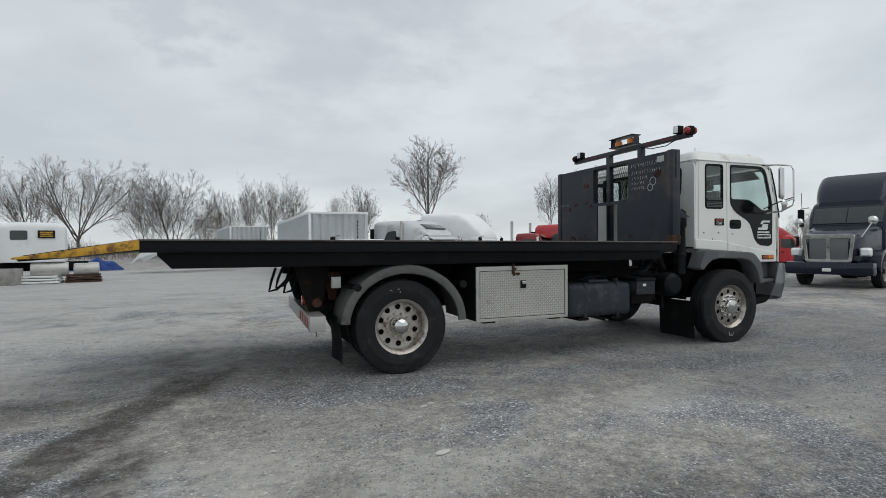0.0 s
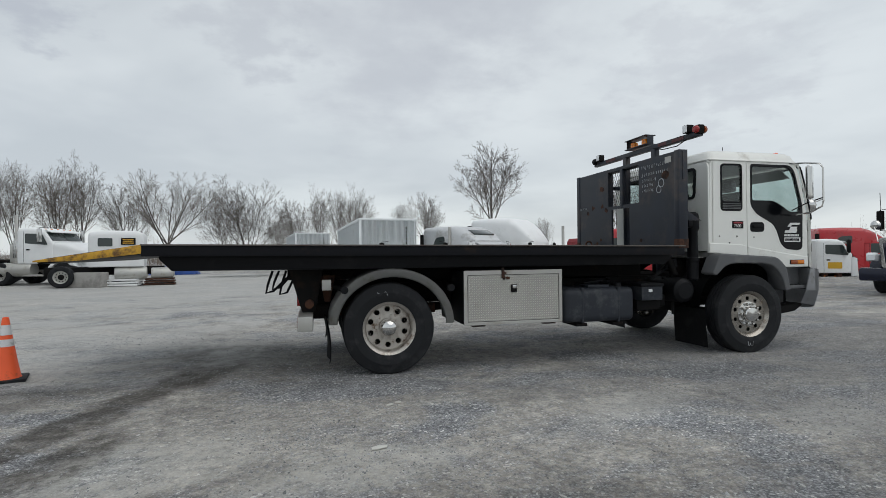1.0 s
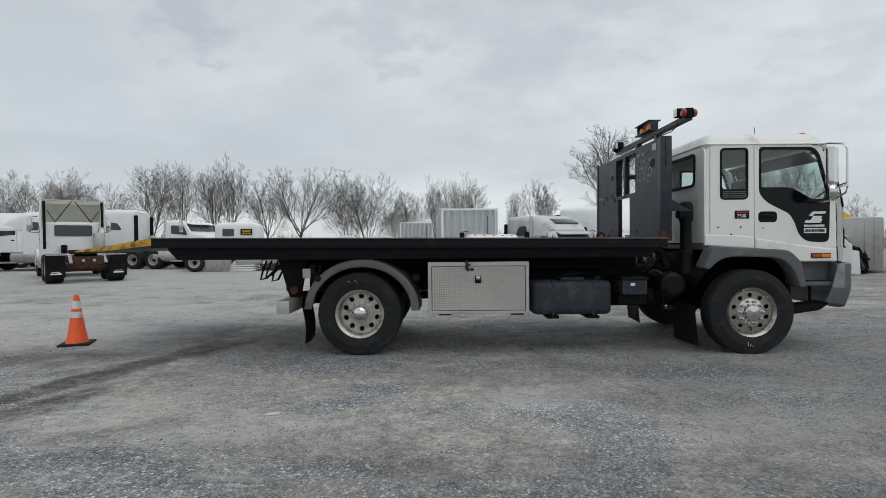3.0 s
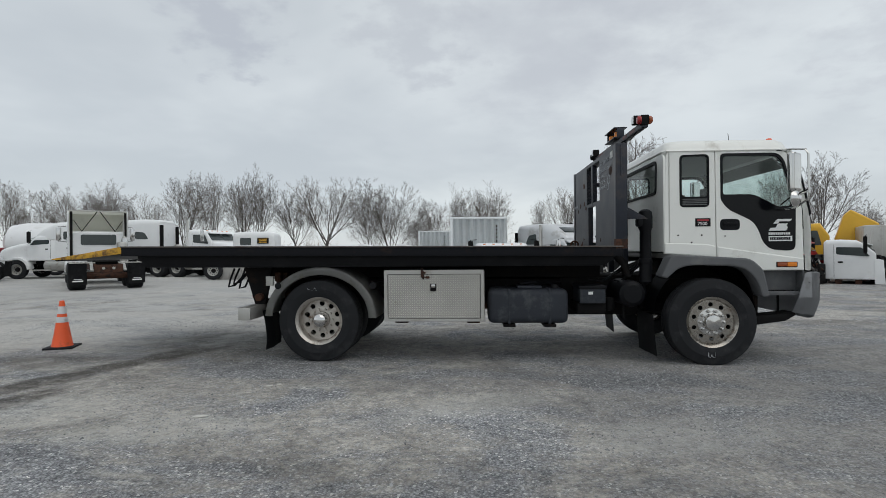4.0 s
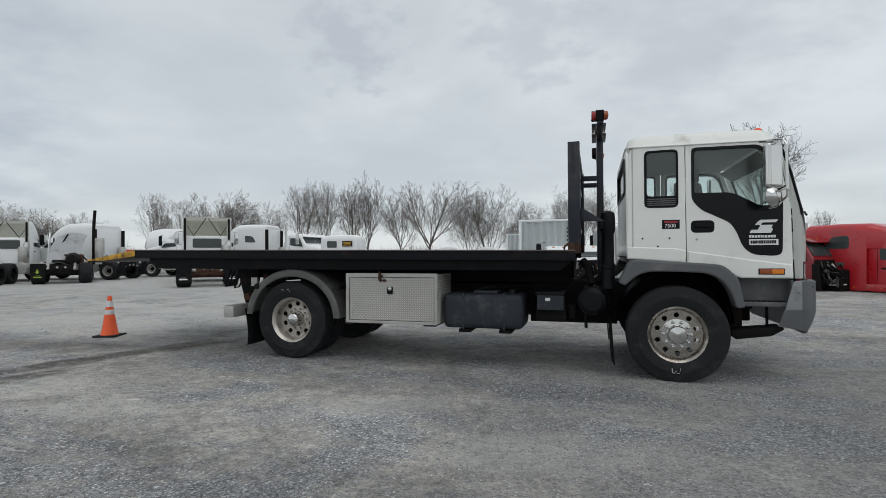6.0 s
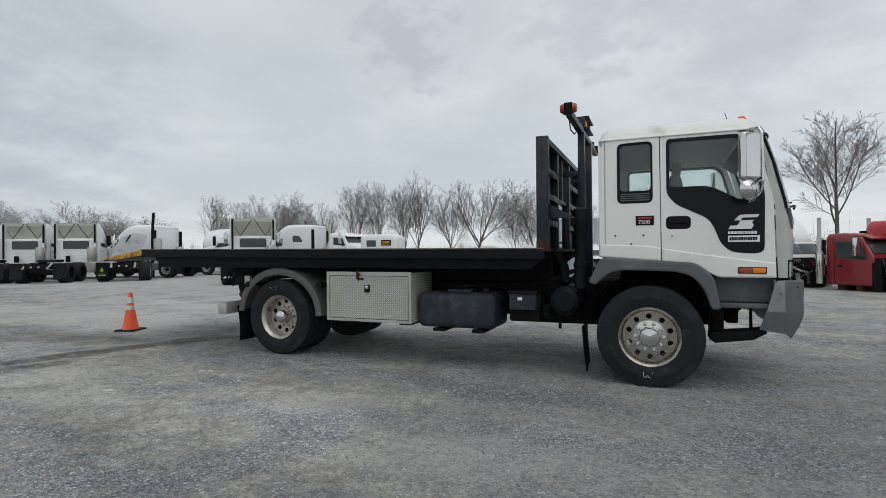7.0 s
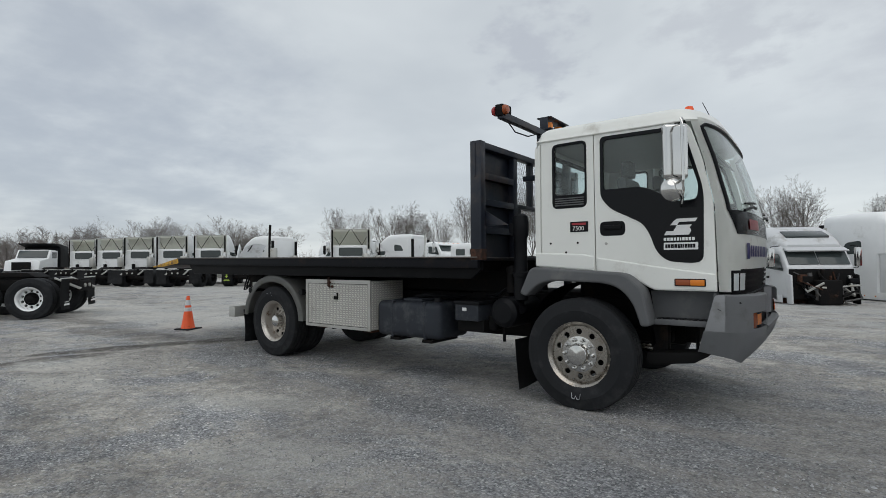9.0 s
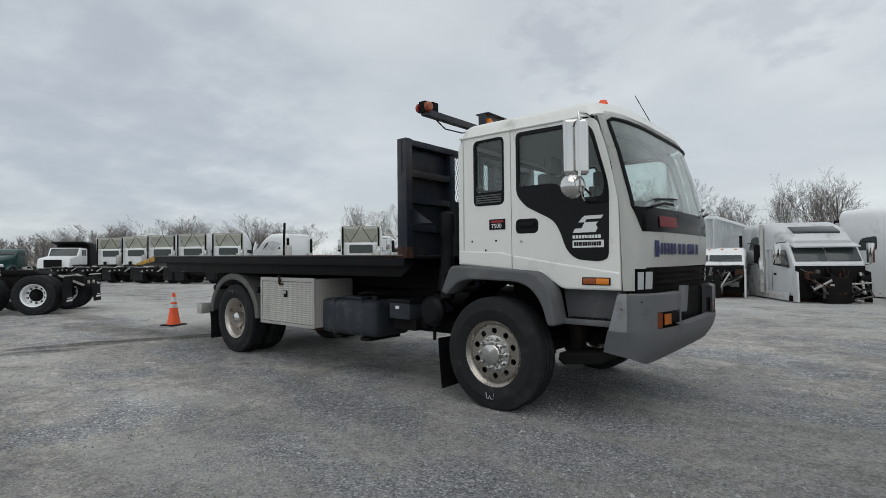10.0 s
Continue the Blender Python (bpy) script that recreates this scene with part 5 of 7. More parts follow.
    part("step_tread", bm_box(7.16, 7.64, s * 1.10 - 0.08, s * 1.10 + 0.08, 0.825, 0.875, 0.012), "grey_plastic", step)
    for k in range(9):
        part("tread_tooth", bm_box(7.19 + k * 0.048, 7.222 + k * 0.048, s * 1.10 - 0.06, s * 1.10 + 0.07, 0.875, 0.882, 0), "black", step)
    part("step_bracket", bm_box(7.10, 7.24, s * 0.90 - 0.06, s * 0.90 + 0.06, 0.55, 0.84, 0.02), "chassis", step)
    part("lower_step", bm_prism([(7.09, 0.50), (7.14, 0.462), (7.48, 0.51), (7.60, 0.585), (7.58, 0.62), (7.46, 0.60), (7.10, 0.565)], s * 1.0 - 0.13, s * 1.0 + 0.13, 0.01), "chassis", step)
    for sx in (7.20, 7.48):
        part("step_hanger", bm_tube([(sx, s * 0.95, 0.85), (sx, s * 0.95, 0.55)], 0.015, 8), "chassis", step)
    # A pillar and corner panel
    part("corner_panel", face_panel(0, 0, 1.30, 1.78, 10, 10, skew=lambda z, s=s: (s * 1.0, s * 0.60) if s < 0 else (0.60, 1.0)), "white", truck, "white rounded cab corner")
    part("corner_panel", face_panel(0, 0, 1.125, 1.31, 6, 3, skew=lambda z, s=s: (s * 1.0, s * 0.80) if s < 0 else (0.80, 1.0)), "white", truck)
    part("a_pillar", face_panel(0, 0, 1.78, 2.57, 6, 16, skew=lambda z, s=s: (s * 1.0, s * (0.80 + 0.05 * (z - 1.78))) if s < 0 else ((0.80 + 0.05 * (z - 1.78)), 1.0)), "white", truck, "white windshield pillar")

# front: windshield, dark scuttle, white panel, grille
wind = part("windshield", face_panel(0, 0, 1.80, 2.53, 32, 16, 0.002, 0.0, skew=lambda z: (-(0.79 + 0.05 * (z - 1.78)), 0.79 + 0.05 * (z - 1.78))), "windshield", truck, "greenish curved windshield")
def seal_line(zs, aa):
    return [front(aa(z), z, 0.006) for z in zs]
zs = [1.795 + 0.04 * i for i in range(19)]
aa_l = lambda z: -(0.79 + 0.05 * (z - 1.78))
aa_r = lambda z: 0.79 + 0.05 * (z - 1.78)
loop = seal_line(zs, aa_l) + [front(-0.8 + 1.6 * i / 24, 2.535, 0.006) for i in range(1, 24)] + seal_line(zs[::-1], aa_r)
part("windshield_seal", bm_tube(loop, 0.016, 8), "black", wind)
part("scuttle", face_panel(-0.84, 0.84, 1.60, 1.80, 32, 5, 0.004, 0.012, skew=lambda z: (-(0.66 + 0.75 * (z - 1.60)), 0.66 + 0.75 * (z - 1.60))), "gloss_black", truck, "black panel below the windshield")
part("front_panel", face_panel(-0.62, 0.62, 1.31, 1.63, 30, 6), "white", truck, "white front panel with a blue emblem")
part("front_header", face_panel(-0.86, 0.86, 2.525, 2.60, 30, 3), "white", truck)
for ya, yb, n in ((-0.38, -0.28, 1),):
    part("front_badge", face_panel(ya, yb + 0.16, 1.645, 1.735, 8, 2, 0.012, 0.004), "red_mark", truck, "red letters badge as plain bars")
part("front_emblem", face_panel(-0.47, -0.40, 1.395, 1.53, 4, 3, 0.008, 0.003), "blue_mark", truck, "blue emblem")
fa = -0.375
for k in range(9):
    part("front_sign_bar", face_panel(fa, fa + 0.034, 1.415, 1.51, 2, 2, 0.008, 0.003), "blue_mark" if k < 9 else "black", truck)
    fa += 0.050 if k != 4 else 0.065
grille = part("grille", face_panel(-0.44, 0.44, 1.10, 1.31, 24, 3, -0.03), "black", truck, "black slatted grille")
for k in range(4):
    zz = 1.125 + k * 0.048
    part("grille_slat", face_panel(-0.43, 0.43, zz, zz + 0.026, 24, 2, -0.004, 0.03), "black", grille)
for s in (-1, 1):
    a0, a1 = (-0.80, -0.44) if s < 0 else (0.44, 0.80)
    hl = part("headlight_bezel", face_panel(a0, a1, 1.10, 1.31, 8, 4, -0.012), "black", truck, "black twin headlight surround")
    for b0, b1 in ((a0 + 0.05, a0 + 0.16), (a0 + 0.19, a0 + 0.31)):
        part("headlight", face_panel(b0, b1, 1.135, 1.275, 4, 4, 0.002, 0.01), "lamp_glass", hl, "clear rectangular headlamp")

# bumper: full-height corners, lamp pockets, an open middle
def bumper_pt(a, z, out=0.0):
    b = max(-1.0, min(1.0, a))
    p = front(b, 1.12, 0.055 + out)
    tuck = 0.16 * max(0.0, (0.80 - z) / 0.27) ** 2
    back = max(0.0, abs(a) - 1.0) / 0.25 * (0.07 + 0.16 * (1.10 - z) / 0.55)
    c = math.cos(b * math.pi / 2)
    return Vector((p.x + 0.045 - tuck * c - back, p.y * (1 - 0.05 * max(0.0, (0.80 - z) / 0.27)), z))


def bumper_panel(a0, a1, z0, z1, nu, nv, lip=False, out=0.0, thick=0.018):
    """A piece of the bumper's skin; lip: its top edge rolls inwards to a shelf."""
    def f(u, v):
        a = a0 + (a1 - a0) * u
        lo = z0 + (0.06 * max(0, abs(a) - 0.55) / 0.45 if z0 < 0.6 else 0)
        if not lip:
            return bumper_pt(a, lo + (z1 - lo) * v, out)
        k = min(1.0, v / 0.7)
        roll = max(0.0, v - 0.7) / 0.3
        return bumper_pt(a, lo + (z1 - 0.02 - lo) * k + 0.02 * math.sin(roll * 1.57), out - 0.015 * (1 - math.cos(roll * 1.57)) - 0.09 * max(0.0, roll - 0.5))
    return bm_grid(f, nu, nv, thick)


bumper = part("bumper", bumper_panel(-1.25, 1.25, 0.53, 0.805, 60, 8), "bumper", truck, "grey scuffed plastic front bumper")
part("valance_lip", bumper_panel(-0.225, 0.225, 0.79, 0.835, 24, 4, True, 0.012), "bumper", bumper)
for s in (-1, 1):
    def span_of(lo, hi, s=s):
        return sorted((s * lo, s * hi))
    part("bumper_side", bm_prism([(7.735, 0.80), (7.578, 0.80), (7.655, 1.085), (7.675, 1.102), (7.735, 1.105)], s * 1.216 - 0.009, s * 1.216 + 0.009, 0.004), "bumper", bumper)
    a0, a1 = span_of(0.56, 1.0)
    part("bumper_corner", bumper_panel(a0, a1, 0.80, 1.105, 20, 10, True), "bumper", bumper, "grey rounded bumper corner")
    a0, a1 = span_of(0.20, 0.565)
    part("bumper_brow", bumper_panel(a0, a1, 0.955, 1.105, 12, 8, True), "bumper", bumper)
    part("lamp_pocket", bm_grid(lambda u, v, a0=a0, a1=a1: bumper_pt(a0 + (a1 - a0) * u, 0.79 + 0.18 * v, -0.055), 10, 4, 0.01), "black", bumper, "dark lamp recess")
    part("pocket_sill", bumper_panel(a0, a1, 0.80, 0.825, 12, 3), "bumper", bumper)
    a0, a1 = span_of(0.20, 0.225)
    part("bumper_horn", bumper_panel(a0, a1, 0.82, 0.965, 4, 6), "bumper", bumper)
    b0, b1 = span_of(0.475, 0.553)
    part("turn_lens", bm_grid(lambda u, v, b0=b0, b1=b1: bumper_pt(b0 + (b1 - b0) * u, 0.828 + 0.122 * v, -0.006), 5, 3, 0.012), "amber_dark", bumper, "dark orange lamp lens")
    b0, b1 = span_of(0.325, 0.435)
    part("lamp_frame", bm_grid(lambda u, v, b0=b0, b1=b1: bumper_pt(b0 - 0.012 + (b1 - b0 + 0.024) * u, 0.835 + 0.108 * v, -0.026), 5, 3, 0.012), "chassis", bumper)
    part("turn_lens", bm_grid(lambda u, v, b0=b0, b1=b1: bumper_pt(b0 + (b1 - b0) * u, 0.845 + 0.088 * v, -0.016), 5, 3, 0.014), "amber", bumper, "orange lamp lens")
part("bumper_void", bm_grid(lambda u, v: bumper_pt(-0.24 + 0.48 * u, 0.78 + 0.32 * v, -0.10), 14, 4, 0.01), "black", bumper)
part("bent_bracket", bm_grid(lambda u, v: bumper_pt(-0.21 + 0.09 * u + 0.03 * v, 0.93 + 0.22 * v, -0.03 + 0.05 * math.sin(2.6 * u)), 8, 6, 0.008), "bumper", bumper, "bent grey plastic piece in the bumper gap")
part("scratch", bm_grid(lambda u, v: bumper_pt(-1.12 + 0.06 * u, 0.985 + 0.006 * v - 0.012 * u, 0.0125), 3, 1, 0.002), "black", bumper, "black scratch")
part("gouge", plate([(7.80, 1.045), (7.83, 1.052), (7.85, 1.040), (7.82, 1.030)], (), 0.002, -1.19), "black", bumper)

# roof
def roof_ring(inset, z, n=6):
    f_in = inset * 1.3
    pts = rounded([(6.03 + inset, -1.172 + inset), (7.50 - f_in, -1.172 + inset), (7.665 - f_in, -0.75), (7.665 - f_in, 0.75), (7.50 - f_in, 1.172 - inset), (6.03 + inset, 1.172 - inset)], [0.12, 0.12, 0.4, 0.4, 0.12, 0.12], n)
    return [Vector((x, y, z)) for x, y in pts]


rb = bmesh.new()
rings = [[rb.verts.new(p) for p in roof_ring(i, z)] for i, z in ((0.0, 2.578), (-0.006, 2.592), (0.0, 2.604), (0.014, 2.63), (0.03, 2.68), (0.07, 2.715), (0.16, 2.738), (0.34, 2.748), (0.6, 2.752))]
for a, b in zip(rings, rings[1:]):
    for k in range(len(a)):
        rb.faces.new((a[k], a[(k + 1) % len(a)], b[(k + 1) % len(b)], b[k]))
rb.faces.new(rings[-1][::-1])
rb.faces.new(rings[0])
roof = part("roof", rb, "white", truck, "white rounded cab roof")
for y in (-0.87, 0.87):
    part("roof_lamp", bm_lathe([(0.042, 2.715), (0.040, 2.745), (0.03, 2.77), (0, 2.778)], 16, (7.43, y, 0), "z"), "orange", roof, "orange roof marker lamp")
for x in (6.35, 6.52, 6.95, 7.08):
    part("roof_bolt", bm_lathe([(0.012, 2.73), (0.012, 2.762), (0, 2.764)], 8, (x, -0.85, 0), "z"), "black", roof)
part("antenna", bm_tube([(7.52, 0.35, 2.70), (7.38, 0.15, 3.05)], 0.004, 6), "black", roof)
part("drip_rail", bm_tube([(6.06, -1.175, 2.588), (7.44, -1.175, 2.584)], 0.010, 8), "white", roof)
part("drip_rail", bm_tube([(6.06, 1.175, 2.588), (7.44, 1.175, 2.584)], 0.010, 8), "white", roof)
part("headlining", bm_box(6.08, 7.42, -1.10, 1.10, 2.555, 2.575, 0.004), "lining", truck)

# the cab is narrower than the bed
CAB_WIDTH = 0.935
squeezed = set()
for ob in set(truck.children_recursive) - before_cab:
    if ob.data.name not in squeezed:
        squeezed.add(ob.data.name)
        ob.data.transform(Matrix.Diagonal((1, CAB_WIDTH, 1, 1)))

# mirrors
for s in (-1, 1):
    arm = part("mirror_arm", bm_tube([(7.42, s * 1.05, 2.575), (7.46, s * 1.25, 2.56), (7.49, s * 1.44, 2.52), (7.50, s * 1.475, 2.46), (7.505, s * 1.475, 2.02), (7.50, s * 1.46, 1.95), (7.46, s * 1.32, 1.87), (7.40, s * 1.07, 1.85)], 0.012, 10), "chrome", truck, "chrome tube mirror frame")
    part("arm_foot", bm_box(7.34, 7.46, s * 1.075 - 0.02, s * 1.075 + 0.02, 1.83, 1.87, 0.006), "black", arm)
    part("arm_foot", bm_box(7.36, 7.45, s * 1.075 - 0.02, s * 1.075 + 0.02, 2.56, 2.59, 0.006), "black", arm)
    part("arm_brace", bm_tube([(7.50, s * 1.46, 2.06), (7.42, s * 1.30, 2.0), (7.42, s * 1.08, 1.92)], 0.008, 8), "chassis", arm)
    m_body = bm_box(-0.035, 0.035, -0.10, 0.10, -0.225, 0.225, 0.034, 4)
    mir = part("mirror", m_body, "chrome", arm, "tall chrome backed mirror")
    mir.matrix_basis = pose(7.42, s * 1.355, 2.275, 0, 0, -55)
    part("mirror_face", bm_box(-0.0385, -0.0355, -0.09, 0.09, -0.21, 0.21, 0), "chrome", mir)
    spot = part("spot_mirror", bm_lathe([(0.0, 0.055), (0.05, 0.045), (0.085, 0.02), (0.10, -0.01), (0.098, -0.016), (0, -0.018)], 24, (0, 0, 0), "x"), "chrome", arm, "round chrome spot mirror")
    spot.matrix_basis = pose(7.41, s * 1.385, 1.965, 0, 0, -52)
    part("spot_stem", bm_tube([(7.40, s * 1.36, 1.98), (7.50, s * 1.46, 2.04)], 0.009, 6), "chrome", arm)
part("radio_aerial", bm_tube([(7.62, -1.08, 1.93), (7.585, -1.09, 2.30)], 0.004, 6), "black", truck)

before_front = set(truck.children_recursive)
# wipers
for ya in (-0.55, 0.25):
    w = part("wiper", bm_tube([front(ya * 0.9, 1.80, 0.03), front(ya * 0.9 + 0.18, 1.84, 0.05), front(ya * 0.9 + 0.34, 1.845, 0.03)], 0.012, 8), "black", truck, "black windshield wiper")
    for o_ in (w,):
        o_.scale = (1, CAB_WIDTH, 1)
    part("wiper_blade", bm_tube([front(ya * 0.9 + 0.08 + 0.05 * k, 1.865 + 0.006 * k, 0.018) for k in range(8)], 0.009, 6), "black", w)
part("mirror_bracket", bm_box(7.70, 7.80, -0.92, -0.83, 1.80, 1.86, 0.02), "black", truck)

# inside
for y in (-0.58, 0.58):
    seat = part("seat", bm_box(6.78, 7.22, y - 0.25, y + 0.25, 1.55, 1.72, 0.05, 3), "seat", truck, "dark fabric cab seat")
    part("backrest", bm_prism([(6.80, 1.68), (6.93, 1.68), (6.86, 2.20), (6.76, 2.20)], y - 0.24, y + 0.24, 0.04), "seat", seat)
    part("headrest", bm_box(6.77, 6.86, y - 0.12, y + 0.12, 2.21, 2.38, 0.035), "seat", seat)
    part("seat_base", bm_box(6.82, 7.18, y - 0.2, y + 0.2, 1.34, 1.55, 0.02), "interior", seat)
part("dashboard", bm_prism([(7.35, 1.34), (7.62, 1.34), (7.66, 1.78), (7.50, 1.83), (7.36, 1.74)], -0.98, 0.98, 0.03), "interior", truck, "grey dashboard")
wheel_rim = part("steering_wheel", bm_lathe([(0.215 + 0.016 * math.cos(k * 0.785), 0.016 * math.sin(k * 0.785)) for k in range(8)], 32, (0, 0, 0), "z", close=True), "black", truck, "black steering wheel")
wheel_rim.matrix_basis = pose(7.28, 0.62, 1.90, 0, -38, 0)
part("steering_hub", bm_box(-0.2, 0.2, -0.03, 0.03, -0.03, 0.0, 0.012), "black", wheel_rim)
part("steering_column", bm_tube([(7.30, 0.62, 1.88), (7.48, 0.62, 1.66)], 0.035, 10), "black", truck)
part("sun_visor", bm_prism([(7.42, 2.52), (7.58, 2.40), (7.575, 2.39), (7.41, 2.51)], -0.9, 0.9, 0.002), "interior", truck)


# ---- traffic cone ----
def build_cone(x, y):
    c = thing("traffic_cone", "orange traffic cone with two reflective bands on gravel", "traffic cone", x, y, 0, 20)
    part("base", bm_box(-0.19, 0.19, -0.19, 0.19, 0.0, 0.035, 0.012), "rubber", c, "black rubber base")
    H, r0, r1 = 0.70, 0.13, 0.030

    def rad(z):
        return r0 + (r1 - r0) * (z - 0.035) / (H - 0.035)
    part("body", bm_lathe([(r0 + 0.012, 0.033), (r0 + 0.004, 0.05), (rad(0.2), 0.2), (rad(0.6), 0.6), (r1, H), (r1 - 0.008, H + 0.003), (r1 - 0.01, H - 0.03), (0, H - 0.04)], 32, axis="z"), "orange", c)
    for z0, z1 in ((0.385, 0.465), (0.51, 0.62)):
        part("band", bm_lathe([(rad(z0) + 0.002, z0), (rad(z1) + 0.002, z1)], 32, axis="z", caps=False), "reflective", c, "grey-white reflective band")


build_cone(-2.40, 6.22)


# ---- parked tractors ----
def far_wheel(parent, x, y, side, material="alu_dull", r=0.51, dual=False):
    w = part("wheel", tyre_mesh(r, 0.56 if dual else 0.29, 0.29, 28), "rubber", parent, "black truck tyre")
    w.location = (x, y, r)
    s = side
    h = 0.28 if dual else 0.145
    prof = [(0.28, s * (h - 0.22)), (0.262, s * (h - 0.15)), (0.27, s * (h - 0.03)), (0.30, s * (h - 0.015)), (0.295, s * (h - 0.06)), (0.295, s * (h - 0.2))]
    bm = bm_lathe(prof, 24, caps=False)
    holes = [ring_pts(0.205 * math.cos(a * math.tau / 10), 0.205 * math.sin(a * math.tau / 10), 0.030, 8) for a in range(10)]
    bm.from_mesh(plate(ring_pts(0, 0, 0.268, 24), holes, 0.015, s * (h - 0.16)))
    part("rim", bm, material, w)
    part("hub", bm_lathe([(0.0, s * (h - 0.03)), (0.07, s * (h - 0.035)), (0.09, s * (h - 0.16)), (0.13, s * (h - 0.162)), (0.13, s * (h - 0.15))], 16), "chassis", w)
    part("brake_drum", bm_lathe([(0.0, s * (h - 0.22)), (0.25, s * (h - 0.22)), (0.25, s * (h - 0.24))], 20), "chassis", w)
    return w


def mirror_pair(v, x, paint):
    for s in (-1, 1):
        part("mirror", bm_box(x, x + 0.12, s * 1.42 - 0.10, s * 1.42 + 0.10, 1.95, 2.55, 0.04), paint, v, "tall side mirror")
        part("mirror_arm", bm_tube([(x + 0.1, s * 1.15, 2.6), (x + 0.06, s * 1.42, 2.58), (x + 0.06, s * 1.42, 1.92), (x + 0.1, s * 1.15, 1.9)], 0.016, 6), "chassis", v)


def tractor(label, x, y, rz, paint="white_far", sleeper=0.0, roof=2.75, hood=True, fairing=False, stack=-1, tail=3.9, name="semi_truck", group="",
            rims="alu_dull", frame="chassis", flap_mark=None, visor=True, detail=True, bare=False, hood_len=1.75, rise=0.8, skirts=False, porthole=True, grounded=False, markers="amber", axles=(0.95, 2.25), fh=0.62, slim=1.0, flaps=(-1, 1)):
    """A road tractor, x ahead from the tail. sleeper: length of the bunk; tail: bare frame behind the cab; grounded: a cab without wheels, set down on timbers."""
    v = thing(name, label, "truck", x, y, -0.80 if grounded else 0, rz, group)
    c0 = tail + sleeper            # back of the door cab
    nose = c0 + 1.45
    L = nose + (hood_len if hood else 0.9)
    if grounded:
        for tx in (tail + 0.3, c0 + 0.9):
            part("timber", bm_box(tx, tx + 0.2, -1.0, 1.0, 0.78, 1.03, 0.01), "rust", v, "timber baulk under the cab")
    else:
        for s in (-1, 1):
            part("frame_rail", bm_prism([(0.0, 0.78), (0.25, 0.70), (L - 0.3, 0.70), (L - 0.3, 0.95), (0.0, 0.98)], s * 0.42 - 0.04, s * 0.42 + 0.04, 0.01), frame, v)
            for ax in axles:
                if bare and frame == "chassis" and rims == "steel":
                    wheel(v, ax, s * 1.08, s, "steel", 0.52)
                    wheel(v, ax, s * 0.75, s, "steel", 0.52, far=True)
                else:
                    far_wheel(v, ax, s * 0.94, s, rims, dual=True)
            if not (bare and rims == "steel"):
                far_wheel(v, nose + 0.55, s * 1.03, s, rims)
            if s in flaps:
                f = part("mud_flap", bm_grid(lambda u, w, s=s: Vector((axles[0] - 0.70 + 0.03 * math.sin(w * 3), s * (0.66 + 0.56 * u), 1.0 - 0.78 * w)), 4, 6, 0.012), "flap", v, "black rubber mud flap")
                part("flap_hanger", bm_tube([(axles[0] - 0.68, s * 0.4, 1.02), (axles[0] - 0.68, s * 1.2, 1.02)], 0.02, 6), "alu_dull", f)
                if flap_mark:
                    fx = axles[0] - 0.725
                    part("flap_mark", bm_box(fx - 0.004, fx + 0.004, s * 0.94 - 0.16, s * 0.94 + 0.16, 0.33, 0.38, 0), flap_mark, f)
                    part("flap_mark", bm_box(fx - 0.004, fx + 0.004, s * 0.94 - 0.12, s * 0.94 + 0.12, 0.41, 0.43, 0), flap_mark, f)
                    if flap_mark == "lime":
                        part("flap_mark", plate([(s * 0.94 - 0.09, 0.62), (s * 0.94, 0.50), (s * 0.94 + 0.09, 0.62), (s * 0.94 + 0.04, 0.62), (s * 0.94 + 0.04, 0.72), (s * 0.94 - 0.04, 0.72), (s * 0.94 - 0.04, 0.62)], (), 0.008, fx, "x"), flap_mark, f)
            part("tail_lamp", bm_lathe([(0.0, -0.02), (0.05, -0.015), (0.05, 0.02)], 12, (-0.03, s * 0.16, 0.82), "x"), "alu_dull", v)
            part("frame_end", bm_prism([(-0.02, 0.72), (0.55, 1.0), (0.55, 1.04), (-0.06, 0.76)], s * 0.52 - 0.05, s * 0.52 + 0.05, 0.006), "alu_dull", v)
            if not bare:
                part("fuel_tank", bm_lathe([(0.0, c0 - 0.75 - sleeper * 0.5), (0.28, c0 - 0.74 - sleeper * 0.5), (0.31, c0 - 0.70 - sleeper * 0.5), (0.31, c0 + 0.55), (0.28, c0 + 0.6), (0, c0 + 0.61)], 20, (0, s * 0.92, 0.72), "x"), "alu_dull", v, "round aluminium fuel tank")
                part("cab_step", bm_box(c0 + 0.3, c0 + 1.2, s * 1.06 - 0.12, s * 1.06 + 0.12, 0.42, 0.50, 0.01), "alu_dull", v)
        for cx in (0.05, 1.6, 2.9):
            part("crossmember", bm_box(cx - 0.06, cx + 0.06, -0.45, 0.45, 0.68, 0.95, 0.01), frame, v)
        for ax in axles:
            part("rear_axle", bm_tube([(ax, -0.8, 0.51), (ax, 0.8, 0.51)], 0.12, 10), frame, v)
        part("fifth_wheel", bm_prism([(1.0, 1.05), (1.2, 1.17), (1.9, 1.18), (2.0, 1.1), (1.9, 1.05)], -0.45, 0.45, 0.02), "chassis", v)
        part("fifth_wheel_base", bm_box(1.2, 1.9, -0.4, 0.4, 0.95, 1.06, 0.01), "chassis", v)
    if bare:
        return v
    lo = 0.98
